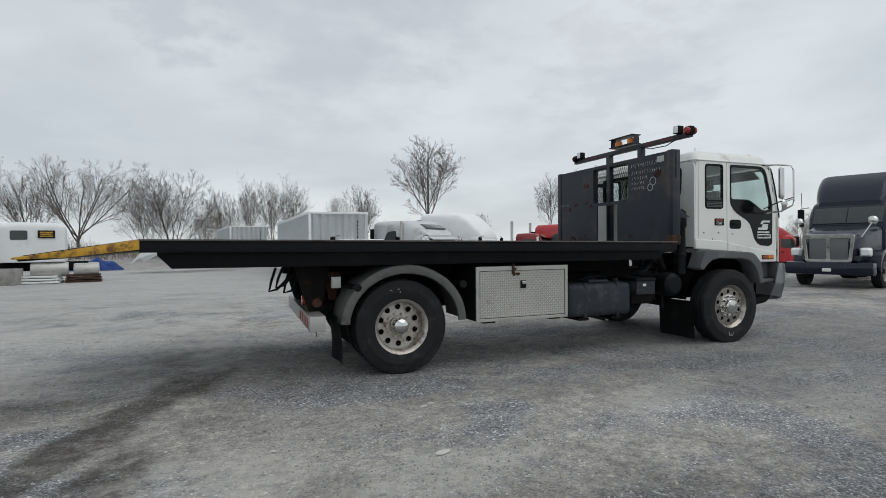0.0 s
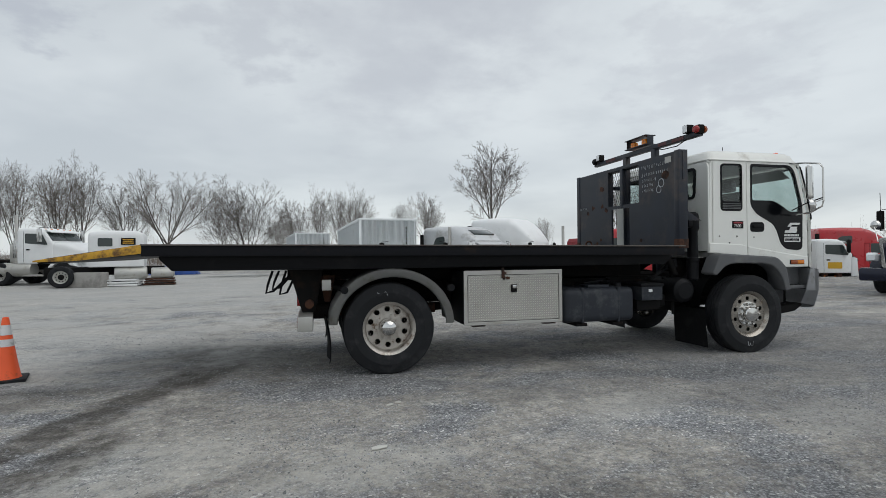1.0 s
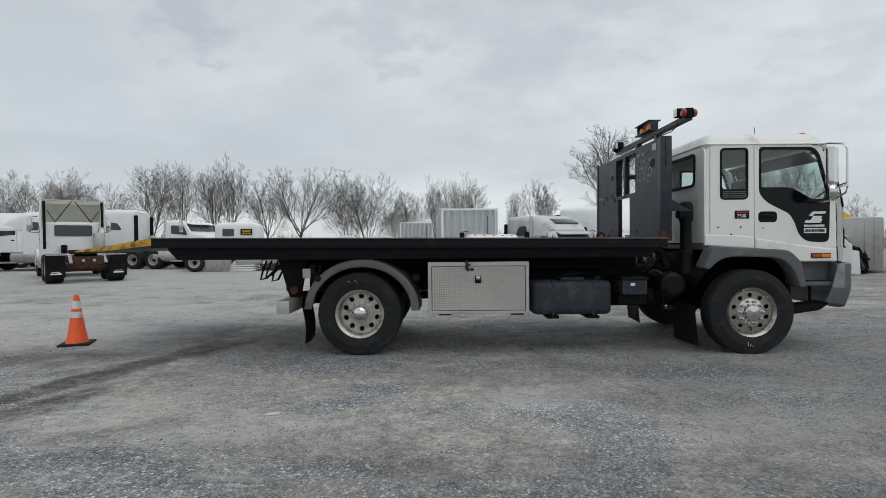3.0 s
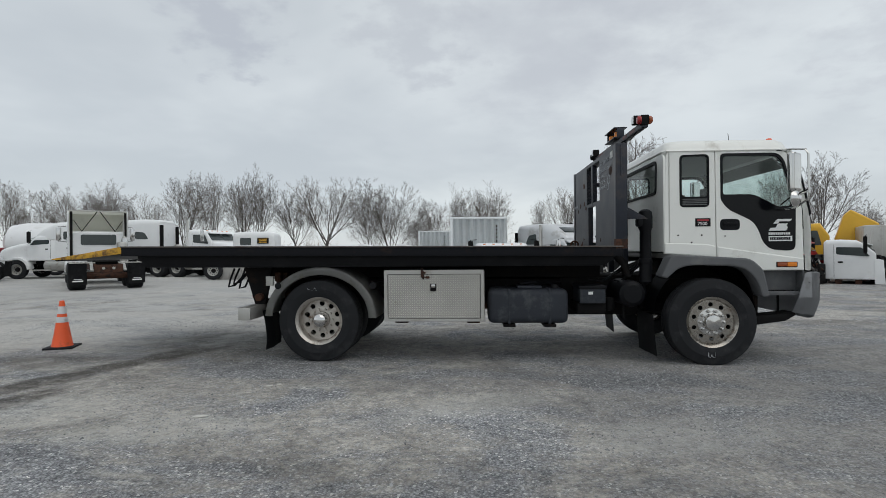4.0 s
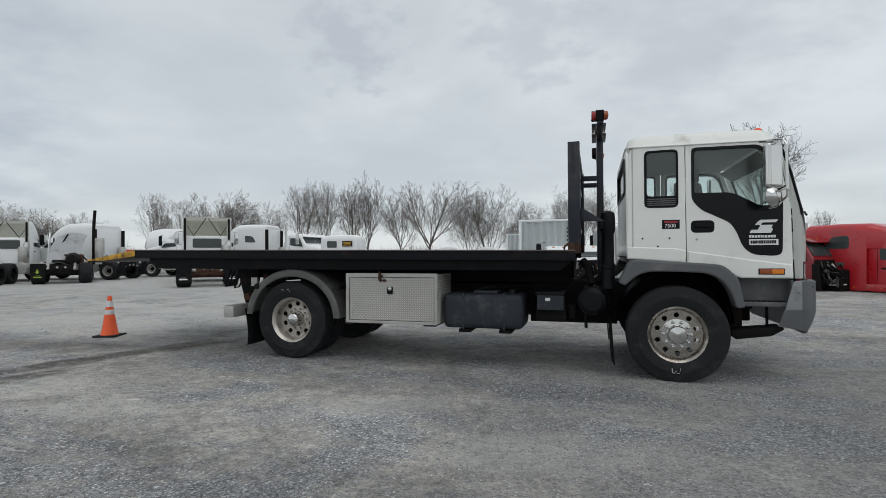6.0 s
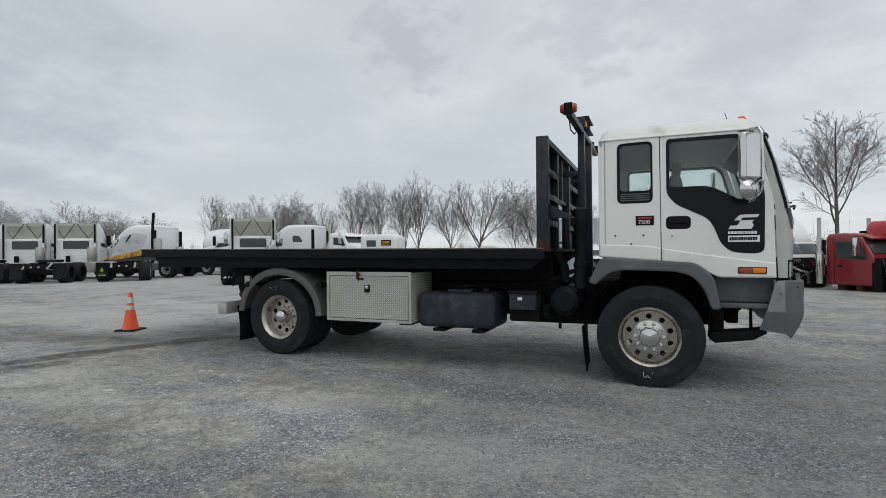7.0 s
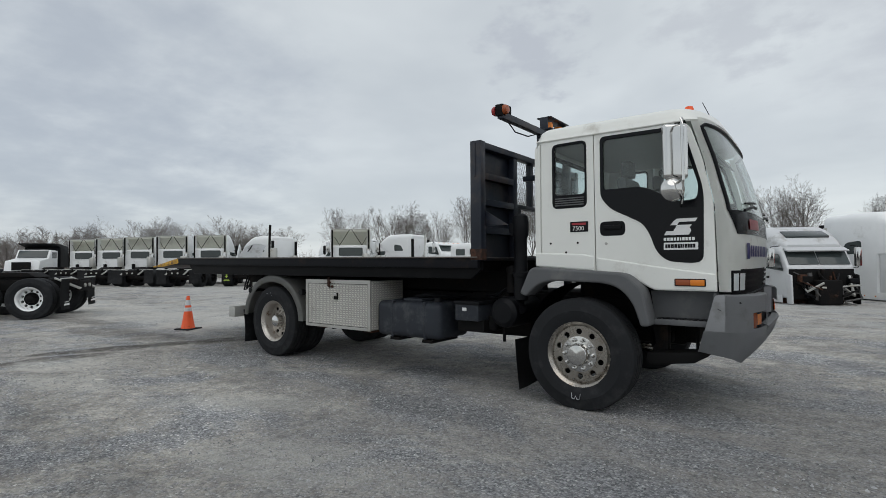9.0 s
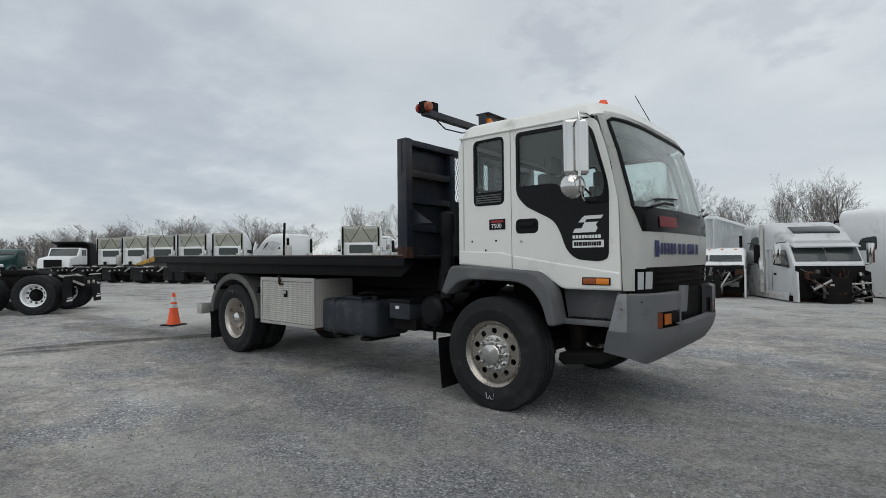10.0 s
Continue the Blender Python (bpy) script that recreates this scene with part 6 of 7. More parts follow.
    part("cab", bm_loft([(c0 - 0.02, 1.08, lo, roof - 0.10, 0.14), (c0 + 0.06, 1.13, lo, roof - 0.02, 0.16), (c0 + 0.5, 1.13, lo, roof, 0.18), (c0 + 0.95, 1.12, lo, roof - 0.04, 0.18), (nose - 0.30, 1.09, lo, roof - 0.16, 0.16), (nose + 0.02, 1.07, lo, 1.96, 0.10), (nose + 0.05, 1.05, lo, 1.90, 0.08)]), paint, v, "rounded painted cab")
    if sleeper:
        hi, s0 = roof + rise, tail
        part("sleeper", bm_loft([(s0, 1.14, 0.88, hi - 0.14, 0.2), (s0 + 0.10, 1.19, 0.86, hi - 0.03, 0.28), (s0 + sleeper * 0.55, 1.2, 0.86, hi, 0.34), (c0 - 0.02, 1.19, 0.86, hi - 0.04 * rise, 0.36), (c0, 1.18, roof - 0.3, hi - 0.05 * rise, 0.36), (c0 + 0.35, 1.15, roof - 0.3, hi - 0.22 * rise, 0.36), (c0 + 0.70, 1.08, roof - 0.28, hi - 0.50 * rise, 0.32), (c0 + 0.98, 0.98, roof - 0.26, hi - 0.80 * rise, 0.22), (c0 + 1.14, 0.88, roof - 0.24, roof - 0.02, 0.10)], 6), paint, v, "tall rounded sleeper")
        if porthole:
            for s in (-1, 1):
                part("bunk_window", plate(rounded([(s0 + sleeper * 0.34, roof - 0.28), (s0 + sleeper * 0.74, roof - 0.28), (s0 + sleeper * 0.74, roof + 0.18), (s0 + sleeper * 0.46, roof + 0.12)], 0.12), (), 0.03, s * 1.190), "dark_glass", v, "dark rounded bunk window")
        part("bunk_back", bm_box(s0 - 0.03, s0 + 0.02, -1.02, 1.02, 1.0, hi - 0.32, 0.01), paint, v)
        for s in (-1, 1):
            part("side_extender", bm_box(s0 - 0.20, s0 + 0.02, s * 1.16 - 0.02, s * 1.16 + 0.02, 1.0, hi - 0.35, 0.01), "chassis", v, "black rubber side extender")
        if paint == "silver":
            part("bunk_window", bm_prism([(c0 + 0.50, hi - 0.34 * rise + 0.03), (c0 + 0.86, hi - 0.64 * rise + 0.05), (c0 + 0.86, hi - 0.66 * rise - 0.02), (c0 + 0.50, hi - 0.36 * rise - 0.02)], -0.72, 0.72, 0.006), "dark_glass", v, "dark wide window over the windshield")
        for s in (-1, 1):
            part("locker_door", plate(rr(s0 + 0.25, s0 + sleeper * 0.6, 1.05, 1.50, 0.04), (), 0.02, s * 1.192), paint, v)
    def ws(px0, pz0, px1, pz1, out):
        dx, dz = px1 - px0, pz1 - pz0
        ln = math.hypot(dx, dz)
        nx, nz = -dz / ln * out, dx / ln * out
        return [(px0, pz0), (px1, pz1), (px1 - nx, pz1 - nz), (px0 - nx, pz0 - nz)]
    for y0, y1 in ((-0.98, -0.015), (0.015, 0.98)):
        part("windshield", bm_prism(ws(nose - 0.275, roof - 0.235, nose + 0.0, 2.02, -0.022), y0, y1, 0.004), "dark_glass", v, "dark windshield pane")
    for s in (-1, 1):
        part("side_window", plate(rounded([(c0 + 0.35, 1.90), (nose - 0.12, 1.82), (nose - 0.36, roof - 0.30), (c0 + 0.35, roof - 0.28)], 0.06), (), 0.03, s * 1.122), "dark_glass", v, "dark door window")
        part("door_handle", bm_box(c0 + 0.40, c0 + 0.55, s * 1.13 - 0.02, s * 1.13 + 0.02, 1.58, 1.64, 0.006), "chassis", v)
        part("door_seam", bm_box(c0 + 0.28, c0 + 0.292, s * 1.127 - 0.006, s * 1.127 + 0.006, 1.05, roof - 0.2, 0), "chassis", v)
    if detail:
        if not sleeper:
            part("rear_window", plate(rr(-0.66, 0.66, roof - 0.62, roof - 0.16, 0.08), (), 0.03, tail - 0.03, "x"), "dark_glass", v, "dark rear window")
        if visor:
            part("sun_visor", bm_prism([(nose - 0.32, roof - 0.14), (nose - 0.05, roof - 0.24), (nose - 0.04, roof - 0.20), (nose - 0.30, roof - 0.10)], -1.0, 1.0, 0.006), paint, v)
        for k in range(5):
            part("roof_marker", bm_box(nose - 0.52, nose - 0.42, -0.8 + 0.4 * k - 0.05, -0.8 + 0.4 * k + 0.05, roof - 0.13, roof - 0.05, 0.02), markers, v)
        mirror_pair(v, nose - 0.32, "chrome" if stack else "chassis")
    if fairing:
        w_ = 1.10
        curve = [(c0 - 0.05 + 1.2 * k / 8, roof - 0.08 + (fh + 0.08) * math.cos(k / 8 * math.pi / 2) ** 0.8) for k in range(9)]
        a = part("roof_fairing", bm_prism(curve + [(p[0] - 0.035, p[1] - 0.035) for p in curve[::-1]], -w_, w_, 0.006), "fairing_back", v, "dusty roof air deflector")
        for s in (-1, 1):
            part("fairing_side", bm_prism(curve + [(c0 + 1.1, roof - 0.12), (c0 - 0.12, roof - 0.25), (c0 - 0.15, roof + fh * 0.9)], s * w_ - 0.018, s * w_ + 0.018, 0.004), paint, a)
            part("brace", bm_tube([(c0 - 0.04, s * 0.05, roof + fh - 0.04), (c0 - 0.02, s * 0.62, roof - 0.02)], 0.020, 6), "chassis", a)
            part("brace", bm_tube([(c0 + 0.02, s * 0.90, roof + fh * 0.5), (c0 - 0.02, s * 0.62, roof - 0.02)], 0.014, 6), "chassis", a)
            part("stay_pipe", bm_tube([(c0 - 0.18, s * 1.0, 1.2), (c0 - 0.18, s * 1.0, roof + fh * 0.92)], 0.05, 8), "chassis", a, "dark upright exhaust pipe")
        part("fairing_lip", bm_box(c0 - 0.09, c0 - 0.04, -w_ - 0.01, w_ + 0.01, roof + fh - 0.05, roof + fh + 0.005, 0.01), "alu_dull", a)
        part("inner_wall", bm_grid(lambda u, w: Vector((c0 + 0.32 + 0.28 * (1 - (2 * u - 1) ** 4) * (1 - w), (2 * u - 1) * (w_ - 0.03), roof - 0.04 + fh * 0.88 * w)), 12, 6, 0.01), "fairing_back", a)
    for s in ((stack,) if stack in (-1, 1) else (-1, 1) if stack == 2 else ()):
        sx = c0 - 0.14 if grounded else tail - 0.14
        sy = 1.26 if grounded else 0.98
        st = part("exhaust_pipe", bm_lathe([(0.10, 1.0), (0.10, 2.1), (0.065, 2.15), (0.065, roof + 0.55), (0.055, roof + 0.56), (0.055, roof + 0.3), (0, roof + 0.3)], 14, (sx, s * sy, 0), "z"), "alu_dull", v, "upright steel exhaust pipe")
        part("heat_shield", bm_lathe([(0.13, 1.25), (0.135, 1.28), (0.135, 2.0), (0.13, 2.03)], 14, (sx, s * sy, 0), "z"), "chrome", st)
    if not grounded:
        part("air_canister", bm_lathe([(0.0, 1.0), (0.18, 1.02), (0.21, 1.08), (0.21, 1.80), (0.18, 1.86), (0, 1.88)], 16, (tail - 0.26, -0.86, 0), "z"), "alu_dull", v, "dull metal canister behind the cab")
        part("air_canister", bm_lathe([(0.0, 1.0), (0.10, 1.02), (0.11, 1.05), (0.11, 1.35), (0, 1.38)], 12, (tail - 0.2, 0.35, 0), "z"), "chassis", v)
    if hood:
        part("hood", bm_loft([(nose - 0.02, 1.02, 0.80, 1.97, 0.22), (nose + 0.5, 0.94, 0.80, 1.92, 0.28), (nose + hood_len * 0.65, 0.84, 0.80, 1.78, 0.32), (L - 0.15, 0.74, 0.80, 1.62, 0.30), (L, 0.66, 0.84, 1.42, 0.22)], 6), paint, v, "long rounded engine hood")
        for s in (-1, 1):
            fw = nose + 0.55
            pts = [(fw + 0.68 * math.cos(math.pi * (1 - k / 12)), 0.55 + 0.64 * math.sin(math.pi * (1 - k / 12))) for k in range(13)] + [(fw + 0.55 * math.cos(math.pi * k / 12), 0.50 + 0.55 * math.sin(math.pi * k / 12)) for k in range(13)]
            part("front_fender", bm_prism(pts, s * 0.98 - 0.22, s * 0.98 + 0.22, 0.03), paint, v)
            part("headlight", bm_loft([(L - 0.36, 0.10, 1.02, 1.20, 0.05), (L - 0.14, 0.16, 0.98, 1.24, 0.08), (L - 0.05, 0.10, 1.02, 1.18, 0.06)]), "lamp_glass", v, "clear headlamp").location = (0, s * 0.93, 0)
        part("grille", bm_box(L - 0.05, L + 0.015, -0.52, 0.52, 0.86, 1.50, 0.03), "grille_dark" if "grille_dark" in M else "chassis", v, "dark front grille")
        part("bumper", bm_prism([(L - 0.25, 0.42), (L + 0.14, 0.42), (L + 0.17, 0.62), (L + 0.12, 0.80), (L - 0.25, 0.80)], -1.18, 1.18, 0.06), paint, v, "front bumper")
    else:
        rn = random.Random(int(abs(x * 10)))
        part("engine_block", bm_box(nose - 0.1, nose + 0.55, -0.36, 0.36, 0.82, 1.55, 0.05), "chassis", v, "exposed greasy engine")
        part("fire_wall", bm_box(nose + 0.04, nose + 0.09, -1.03, 1.03, 0.95, 1.88, 0.01), "chassis", v)
        part("radiator", bm_box(nose + 0.40, nose + 0.47, -0.42, 0.42, 0.95, 1.35, 0.01), "engine_grey", v, "dusty radiator core")
        for k in range(22):
            q = rn.uniform(-0.95, 0.95)
            part("engine_hose", bm_tube([(nose + 0.1, q, rn.uniform(1.2, 1.85)), (nose + rn.uniform(0.2, 0.5), q + rn.uniform(-0.2, 0.2), rn.uniform(1.0, 1.8)), (nose + rn.uniform(0.3, 0.6), q * 0.4, rn.uniform(0.9, 1.5))], rn.uniform(0.015, 0.05), 6), rn.choice(("black", "chassis", "engine_grey", "rust", "alu_dull")), v)
        for k in range(12):
            q, qz = rn.uniform(-0.9, 0.8), rn.uniform(1.0, 1.7)
            part("engine_part", bm_box(nose + 0.09, nose + rn.uniform(0.15, 0.4), q, q + rn.uniform(0.1, 0.3), qz, qz + rn.uniform(0.1, 0.25), 0.02), rn.choice(("chassis", "engine_grey", "black", "rust", "engine_grey")), v)
        for s in (-1, 1):
            part("inner_fender", bm_prism([(nose, 1.75), (nose + 0.25, 1.70), (nose + 0.30, 0.82), (nose, 0.82)], s * 1.06 - 0.03, s * 1.06 + 0.03, 0.02), paint if rn.random() < 0.6 else "chassis", v)
    if slim != 1.0:
        v.scale = (1, slim, 1)
    if skirts:
        for s in (-1, 1):
            part("side_skirt", bm_prism([(tail + 0.1, 0.84), (nose - 0.1, 0.84), (nose - 0.1, 1.08), (tail + 0.1, 1.08)], s * 1.17 - 0.02, s * 1.17 + 0.02, 0.01), paint, v)
            for k in range(7):
                part("skirt_lamp", bm_box(tail + 0.4 + 0.4 * k, tail + 0.44 + 0.4 * k, s * 1.192 - 0.004, s * 1.192 + 0.004, 0.93, 0.97, 0), "amber", v)
    return v


def at_cab(px_, py_, rz, back):
    """Tail position of a tractor whose point 'back' metres ahead of the tail stands at (px_, py_)."""
    a = radians(rz)
    return px_ - back * math.cos(a), py_ - back * math.sin(a)


# row of day cabs seen from behind
proto = tractor("white day cab tractor with a dusty roof deflector", -9.95, 17.4, 131, roof=2.36, fh=0.90, fairing=True, stack=-1, frame="rust", flap_mark="mark", tail=4.7, rims="alu_dull")
row = tractor("white day cab tractor with a tall roof deflector", -21.6, 15.4, 126, roof=2.38, fh=0.86, fairing=True, stack=-1, tail=4.5, group="parked day cab tractors", rims="chassis")
for cx, cy, rz in ((-27.0, 18.1, 124), (-30.2, 17.4, 124), (-33.6, 16.9, 124), (-37.0, 16.3, 125)):
    bx, by = at_cab(cx, cy, rz, 4.8)
    copy_thing(row, pose(bx, by, 0, 0, 0, rz))

# stripped frame with a stack and a lime mark, and the white sleeper beyond it
tractor("stripped black tractor frame with a leaning exhaust stack", -19.0, 18.05, 139, paint="chassis", bare=True, tail=3.6, flap_mark="lime", rims="alu_dull", name="stripped_truck", flaps=(1,))
scrap = thing("scrap_cab", "torn silver cab shell standing on the stripped frame", "truck cab", -20.3, 19.7, 0, 139)
part("torn_panel", bm_grid(lambda u, w: Vector((-0.9 + 2.1 * u, 1.1 - 0.35 * u - 1.3 * w, 0.95 + 1.65 * u ** 0.7 - 0.25 * abs(w - 0.4) + 0.08 * math.sin(5 * u + 4 * w))), 14, 8, 0.015), "silver", scrap, "torn and bent silver panel")
part("side_panel", bm_prism([(0.3, 0.9), (0.4, 2.1), (1.1, 2.6), (1.3, 2.45), (1.35, 1.0)], 1.06, 1.10, 0.01), "white_far", scrap)
part("exhaust_pipe", bm_tube([(0.2, -0.85, 0.9), (0.2, -0.85, 2.6), (0.15, -0.87, 3.1), (-0.05, -0.92, 3.75)], 0.075, 12), "chassis", scrap, "dark leaning exhaust stack")
part("muffler", bm_lathe([(0.0, 1.05), (0.2, 1.07), (0.22, 1.12), (0.22, 2.25), (0.2, 2.3), (0, 2.32)], 16, (0.1, -1.12, 0), "z"), "alu_dull", scrap, "dull steel muffler can")
part("engine_block", bm_box(-0.6, 1.2, -0.4, 0.4, 0.95, 1.45, 0.08), "rust", scrap)
part("gearbox", bm_lathe([(0.0, -0.9), (0.22, -0.88), (0.3, -0.4), (0.34, 0.2), (0, 0.25)], 14, (-0.7, 0.0, 1.2), "x"), "chassis", scrap)
for k, (a_, b_) in enumerate((((-0.7, 0.95, 1.0), (1.0, 0.3, 2.5)), ((-0.4, -0.7, 1.0), (0.9, 0.5, 2.3)), ((0.9, -0.8, 1.0), (1.0, -0.8, 2.1)), ((0.9, 0.9, 1.0), (1.0, 0.9, 2.3)))):
    part("strut", bm_tube([a_, b_], 0.035, 8), "chassis", scrap)

tractor("white sleeper tractor behind the stripped frame", -20.1, 23.0, 193, sleeper=1.6, roof=2.40, rise=0.80, tail=1.4, axles=(0.55,), stack=0)
tractor("white sleeper tractor with a rounded hood", -15.2, 27.6, 190, sleeper=1.6, roof=2.40, rise=0.70, tail=2.6, stack=0)
tractor("white sleeper tractor with its hood facing the lane", -13.4, 30.3, 190, sleeper=1.9, roof=2.45, rise=0.92, tail=2.0, stack=0)

# red mixer and its white drum
mixer = thing("tank_truck", "red truck with a white rounded tank body", "truck", -23.2, 30.6, 0, 200)
part("tank", bm_lathe([(0.0, -2.3), (0.7, -2.25), (1.15, -1.8), (1.25, -1.0), (1.25, 1.2), (1.1, 1.9), (0.5, 2.3), (0, 2.35)], 28, (0.4, 0, 2.05), "x"), "white_far", mixer, "white rounded tank")
part("cab", bm_prism([(2.9, 0.9), (2.9, 1.75), (4.1, 1.8), (4.4, 1.7), (5.6, 1.55), (5.8, 0.9)], -1.1, 1.1, 0.06), "red", mixer, "red cab")
part("frame", bm_box(-2.6, 5.6, -0.5, 0.5, 0.6, 0.9, 0.02), "chassis", mixer)
for ax in (-1.6, -0.3, 5.0):
    for s in (-1, 1):
        far_wheel(mixer, ax, s * 1.0, s)

# rear quarter: day cab with chrome stacks, sleeper cab, blocks and tarpaulin
tractor("white day cab tractor with a chrome stack", -14.8, 28.2, -12, tail=3.0, stack=-1, hood_len=1.4, roof=2.62, rims="alu_dull")
sl = thing("sleeper_cab", "white sleeper cab with a yellow and black notice board", "truck cab", -7.6, 25.2, 0, 12)
part("shell", bm_loft([(-1.15, 1.02, 0.95, 2.56, 0.2), (-1.05, 1.09, 0.95, 2.66, 0.26), (-0.5, 1.1, 0.95, 2.72, 0.30), (0.8, 1.1, 0.95, 2.72, 0.30), (1.08, 1.08, 0.95, 2.62, 0.24), (1.16, 1.02, 0.95, 2.5, 0.18)], 6), "white_far", sl)
sl.scale = (0.88, 0.88, 0.88)
part("window", plate(rr(-0.75, -0.15, 1.95, 2.35, 0.06), (), 0.03, -1.11), "dark_glass", sl)
nb = part("notice_board", bm_box(0.2, 0.82, -1.16, -1.12, 2.02, 2.36, 0.01), "black", sl, "black board with yellow bars")
for zz in (2.08, 2.17, 2.25):
    part("notice_bar", bm_box(0.28, 0.74, -1.168, -1.160, zz, zz + 0.05, 0), "yellow", nb)
part("frame", bm_box(-3.0, 2.0, -0.45, 0.45, 0.55, 0.95, 0.02), "chassis", sl)
part("fuel_tank", bm_lathe([(0, -0.7), (0.3, -0.68), (0.33, -0.6), (0.33, 0.6), (0.3, 0.68), (0, 0.7)], 20, (0.6, -0.85, 0.62), "x"), "alu_dull", sl, "round aluminium fuel tank")
for s in (-1, 1):
    far_wheel(sl, -2.2, s * 0.95, s, dual=True)
    part("fuel_tank", bm_lathe([(0, -0.5), (0.26, -0.48), (0.28, -0.42), (0.28, 0.42), (0.26, 0.48), (0, 0.5)], 20, (1.95, s * 0.85, 0.6), "x"), "alu_dull", sl, "short round tank")

blk = thing("concrete_block", "weathered grey concrete barrier block on the gravel", "concrete block", -8.5, 24.2, 0, -12)
part("block", bm_box(-0.75, 0.75, -0.3, 0.3, 0, 0.62, 0.03), "concrete", blk)
for i, (px_, py_, mt, nm, lb) in enumerate(((-7.2, 24.6, "white_far", "plate_stack", "stack of flat white lids on the gravel"), (-5.9, 25.0, "rust", "plate_stack", "stack of rusty red plates on the gravel"))):
    ps = thing(nm, lb, "plates", px_, py_, 0, 10 * i)
    for k in range(3):
        part("plate", bm_box(-0.62 + 0.03 * k, 0.62 - 0.02 * k, -0.4, 0.4, 0.02 + 0.11 * k, 0.09 + 0.11 * k, 0.02), mt, ps)


def tarp_pt(u, v):
    x, y = (u - 0.5) * 3.0, (v - 0.5) * 1.8
    h = max(0, 1 - (abs(u - 0.5) * 2) ** 3) * max(0, 1 - (abs(v - 0.5) * 2) ** 3)
    return Vector((x, y, 0.02 + 0.75 * h * (0.75 + 0.5 * noise.noise((x * 2.1, y * 2.1, 3))) + 0.05 * noise.noise((x * 7, y * 7, 1)) * h))


tp_ = thing("tarpaulin", "crumpled blue tarpaulin heaped on the gravel", "tarpaulin", -8.2, 36.9, 0, 5)
part("sheet", bm_grid(tarp_pt, 26, 18, 0.01), "tarp", tp_)
for k, (px_, py_, w_) in enumerate(((-3.6, 32.0, 3.2), (-1.2, 33.0, 2.6))):
    cr = thing("salvaged_hood", "white salvaged truck hood on the ground", "truck part", px_, py_, 0, 170 + 20 * k)
    part("shell", bm_grid(lambda u, v, w_=w_: Vector(((u - 0.5) * w_, (v - 0.5) * 1.9, 0.05 + 1.75 * (math.sin(math.pi * min(1, 0.12 + 0.8 * u)) ** 0.6) * (1 - abs(v - 0.5) ** 2 * 1.6))), 16, 10, 0.02), "white_far", cr)


# shipping containers
def container(x, y, rz, length, label):
    c = thing("shipping_container", label, "container", x, y, 0, rz, "shipping containers")
    W, H = 2.44, 2.80
    def wall(n, f, axis_len):
        bm = bmesh.new()
        prev = None
        for i in range(n * 4 + 1):
            u = i / (n * 4)
            d = (0, 0, 0.075, 0.075)[i % 4]
            a, b = bm.verts.new(f(u, 0.12, d)), bm.verts.new(f(u, H - 0.10, d))
            if prev:
                bm.faces.new((prev[0], a, b, prev[1]))
            prev = (a, b)
        bmesh.ops.solidify(bm, geom=bm.faces[:], thickness=0.01)
        return bm
    part("side_wall", wall(int(length / 0.28), lambda u, z, d: Vector((u * length, -W / 2 + d, z)), length), "container", c, "corrugated side wall", smooth=False)
    part("side_wall", wall(int(length / 0.28), lambda u, z, d: Vector((u * length, W / 2 - d, z)), length), "container", c, smooth=False)
    part("end_wall", wall(8, lambda u, z, d: Vector((d, -W / 2 + u * W, z)), W), "container", c, "corrugated end wall", smooth=False)
    part("end_wall", wall(8, lambda u, z, d: Vector((length - d, -W / 2 + u * W, z)), W), "container", c, smooth=False)
    part("roof", bm_box(0, length, -W / 2, W / 2, H - 0.06, H - 0.01, 0.01), "container", c)
    for cx in (0.05, length - 0.05):
        for cy in (-W / 2 + 0.05, W / 2 - 0.05):
            part("corner_post", bm_box(cx - 0.05, cx + 0.05, cy - 0.05, cy + 0.05, 0, H, 0.01), "container", c)
    for cy in (-W / 2 + 0.02, W / 2 - 0.02):
        part("rail", bm_box(0, length, cy - 0.04, cy + 0.04, H - 0.12, H, 0.01), "container", c)
        part("rail", bm_box(0, length, cy - 0.04, cy + 0.04, 0.02, 0.16, 0.01), "container", c)
    for cx in (0.02, length - 0.02):
        part("header", bm_box(cx - 0.03, cx + 0.03, -W / 2, W / 2, H - 0.10, H - 0.02, 0.01), "container", c)
    for k in range(5):
        part("code_bar", bm_box(-0.02, -0.012, -W / 2 + 0.42, -W / 2 + 0.47, H - 0.45 - 0.16 * k, H - 0.36 - 0.16 * k, 0), "chassis", c)
    return c


container(3.85, 21.3, 92, 12.2, "pale corrugated steel shipping container")
container(0.6, 38.0, 96, 12.2, "pale corrugated steel shipping container farther off")
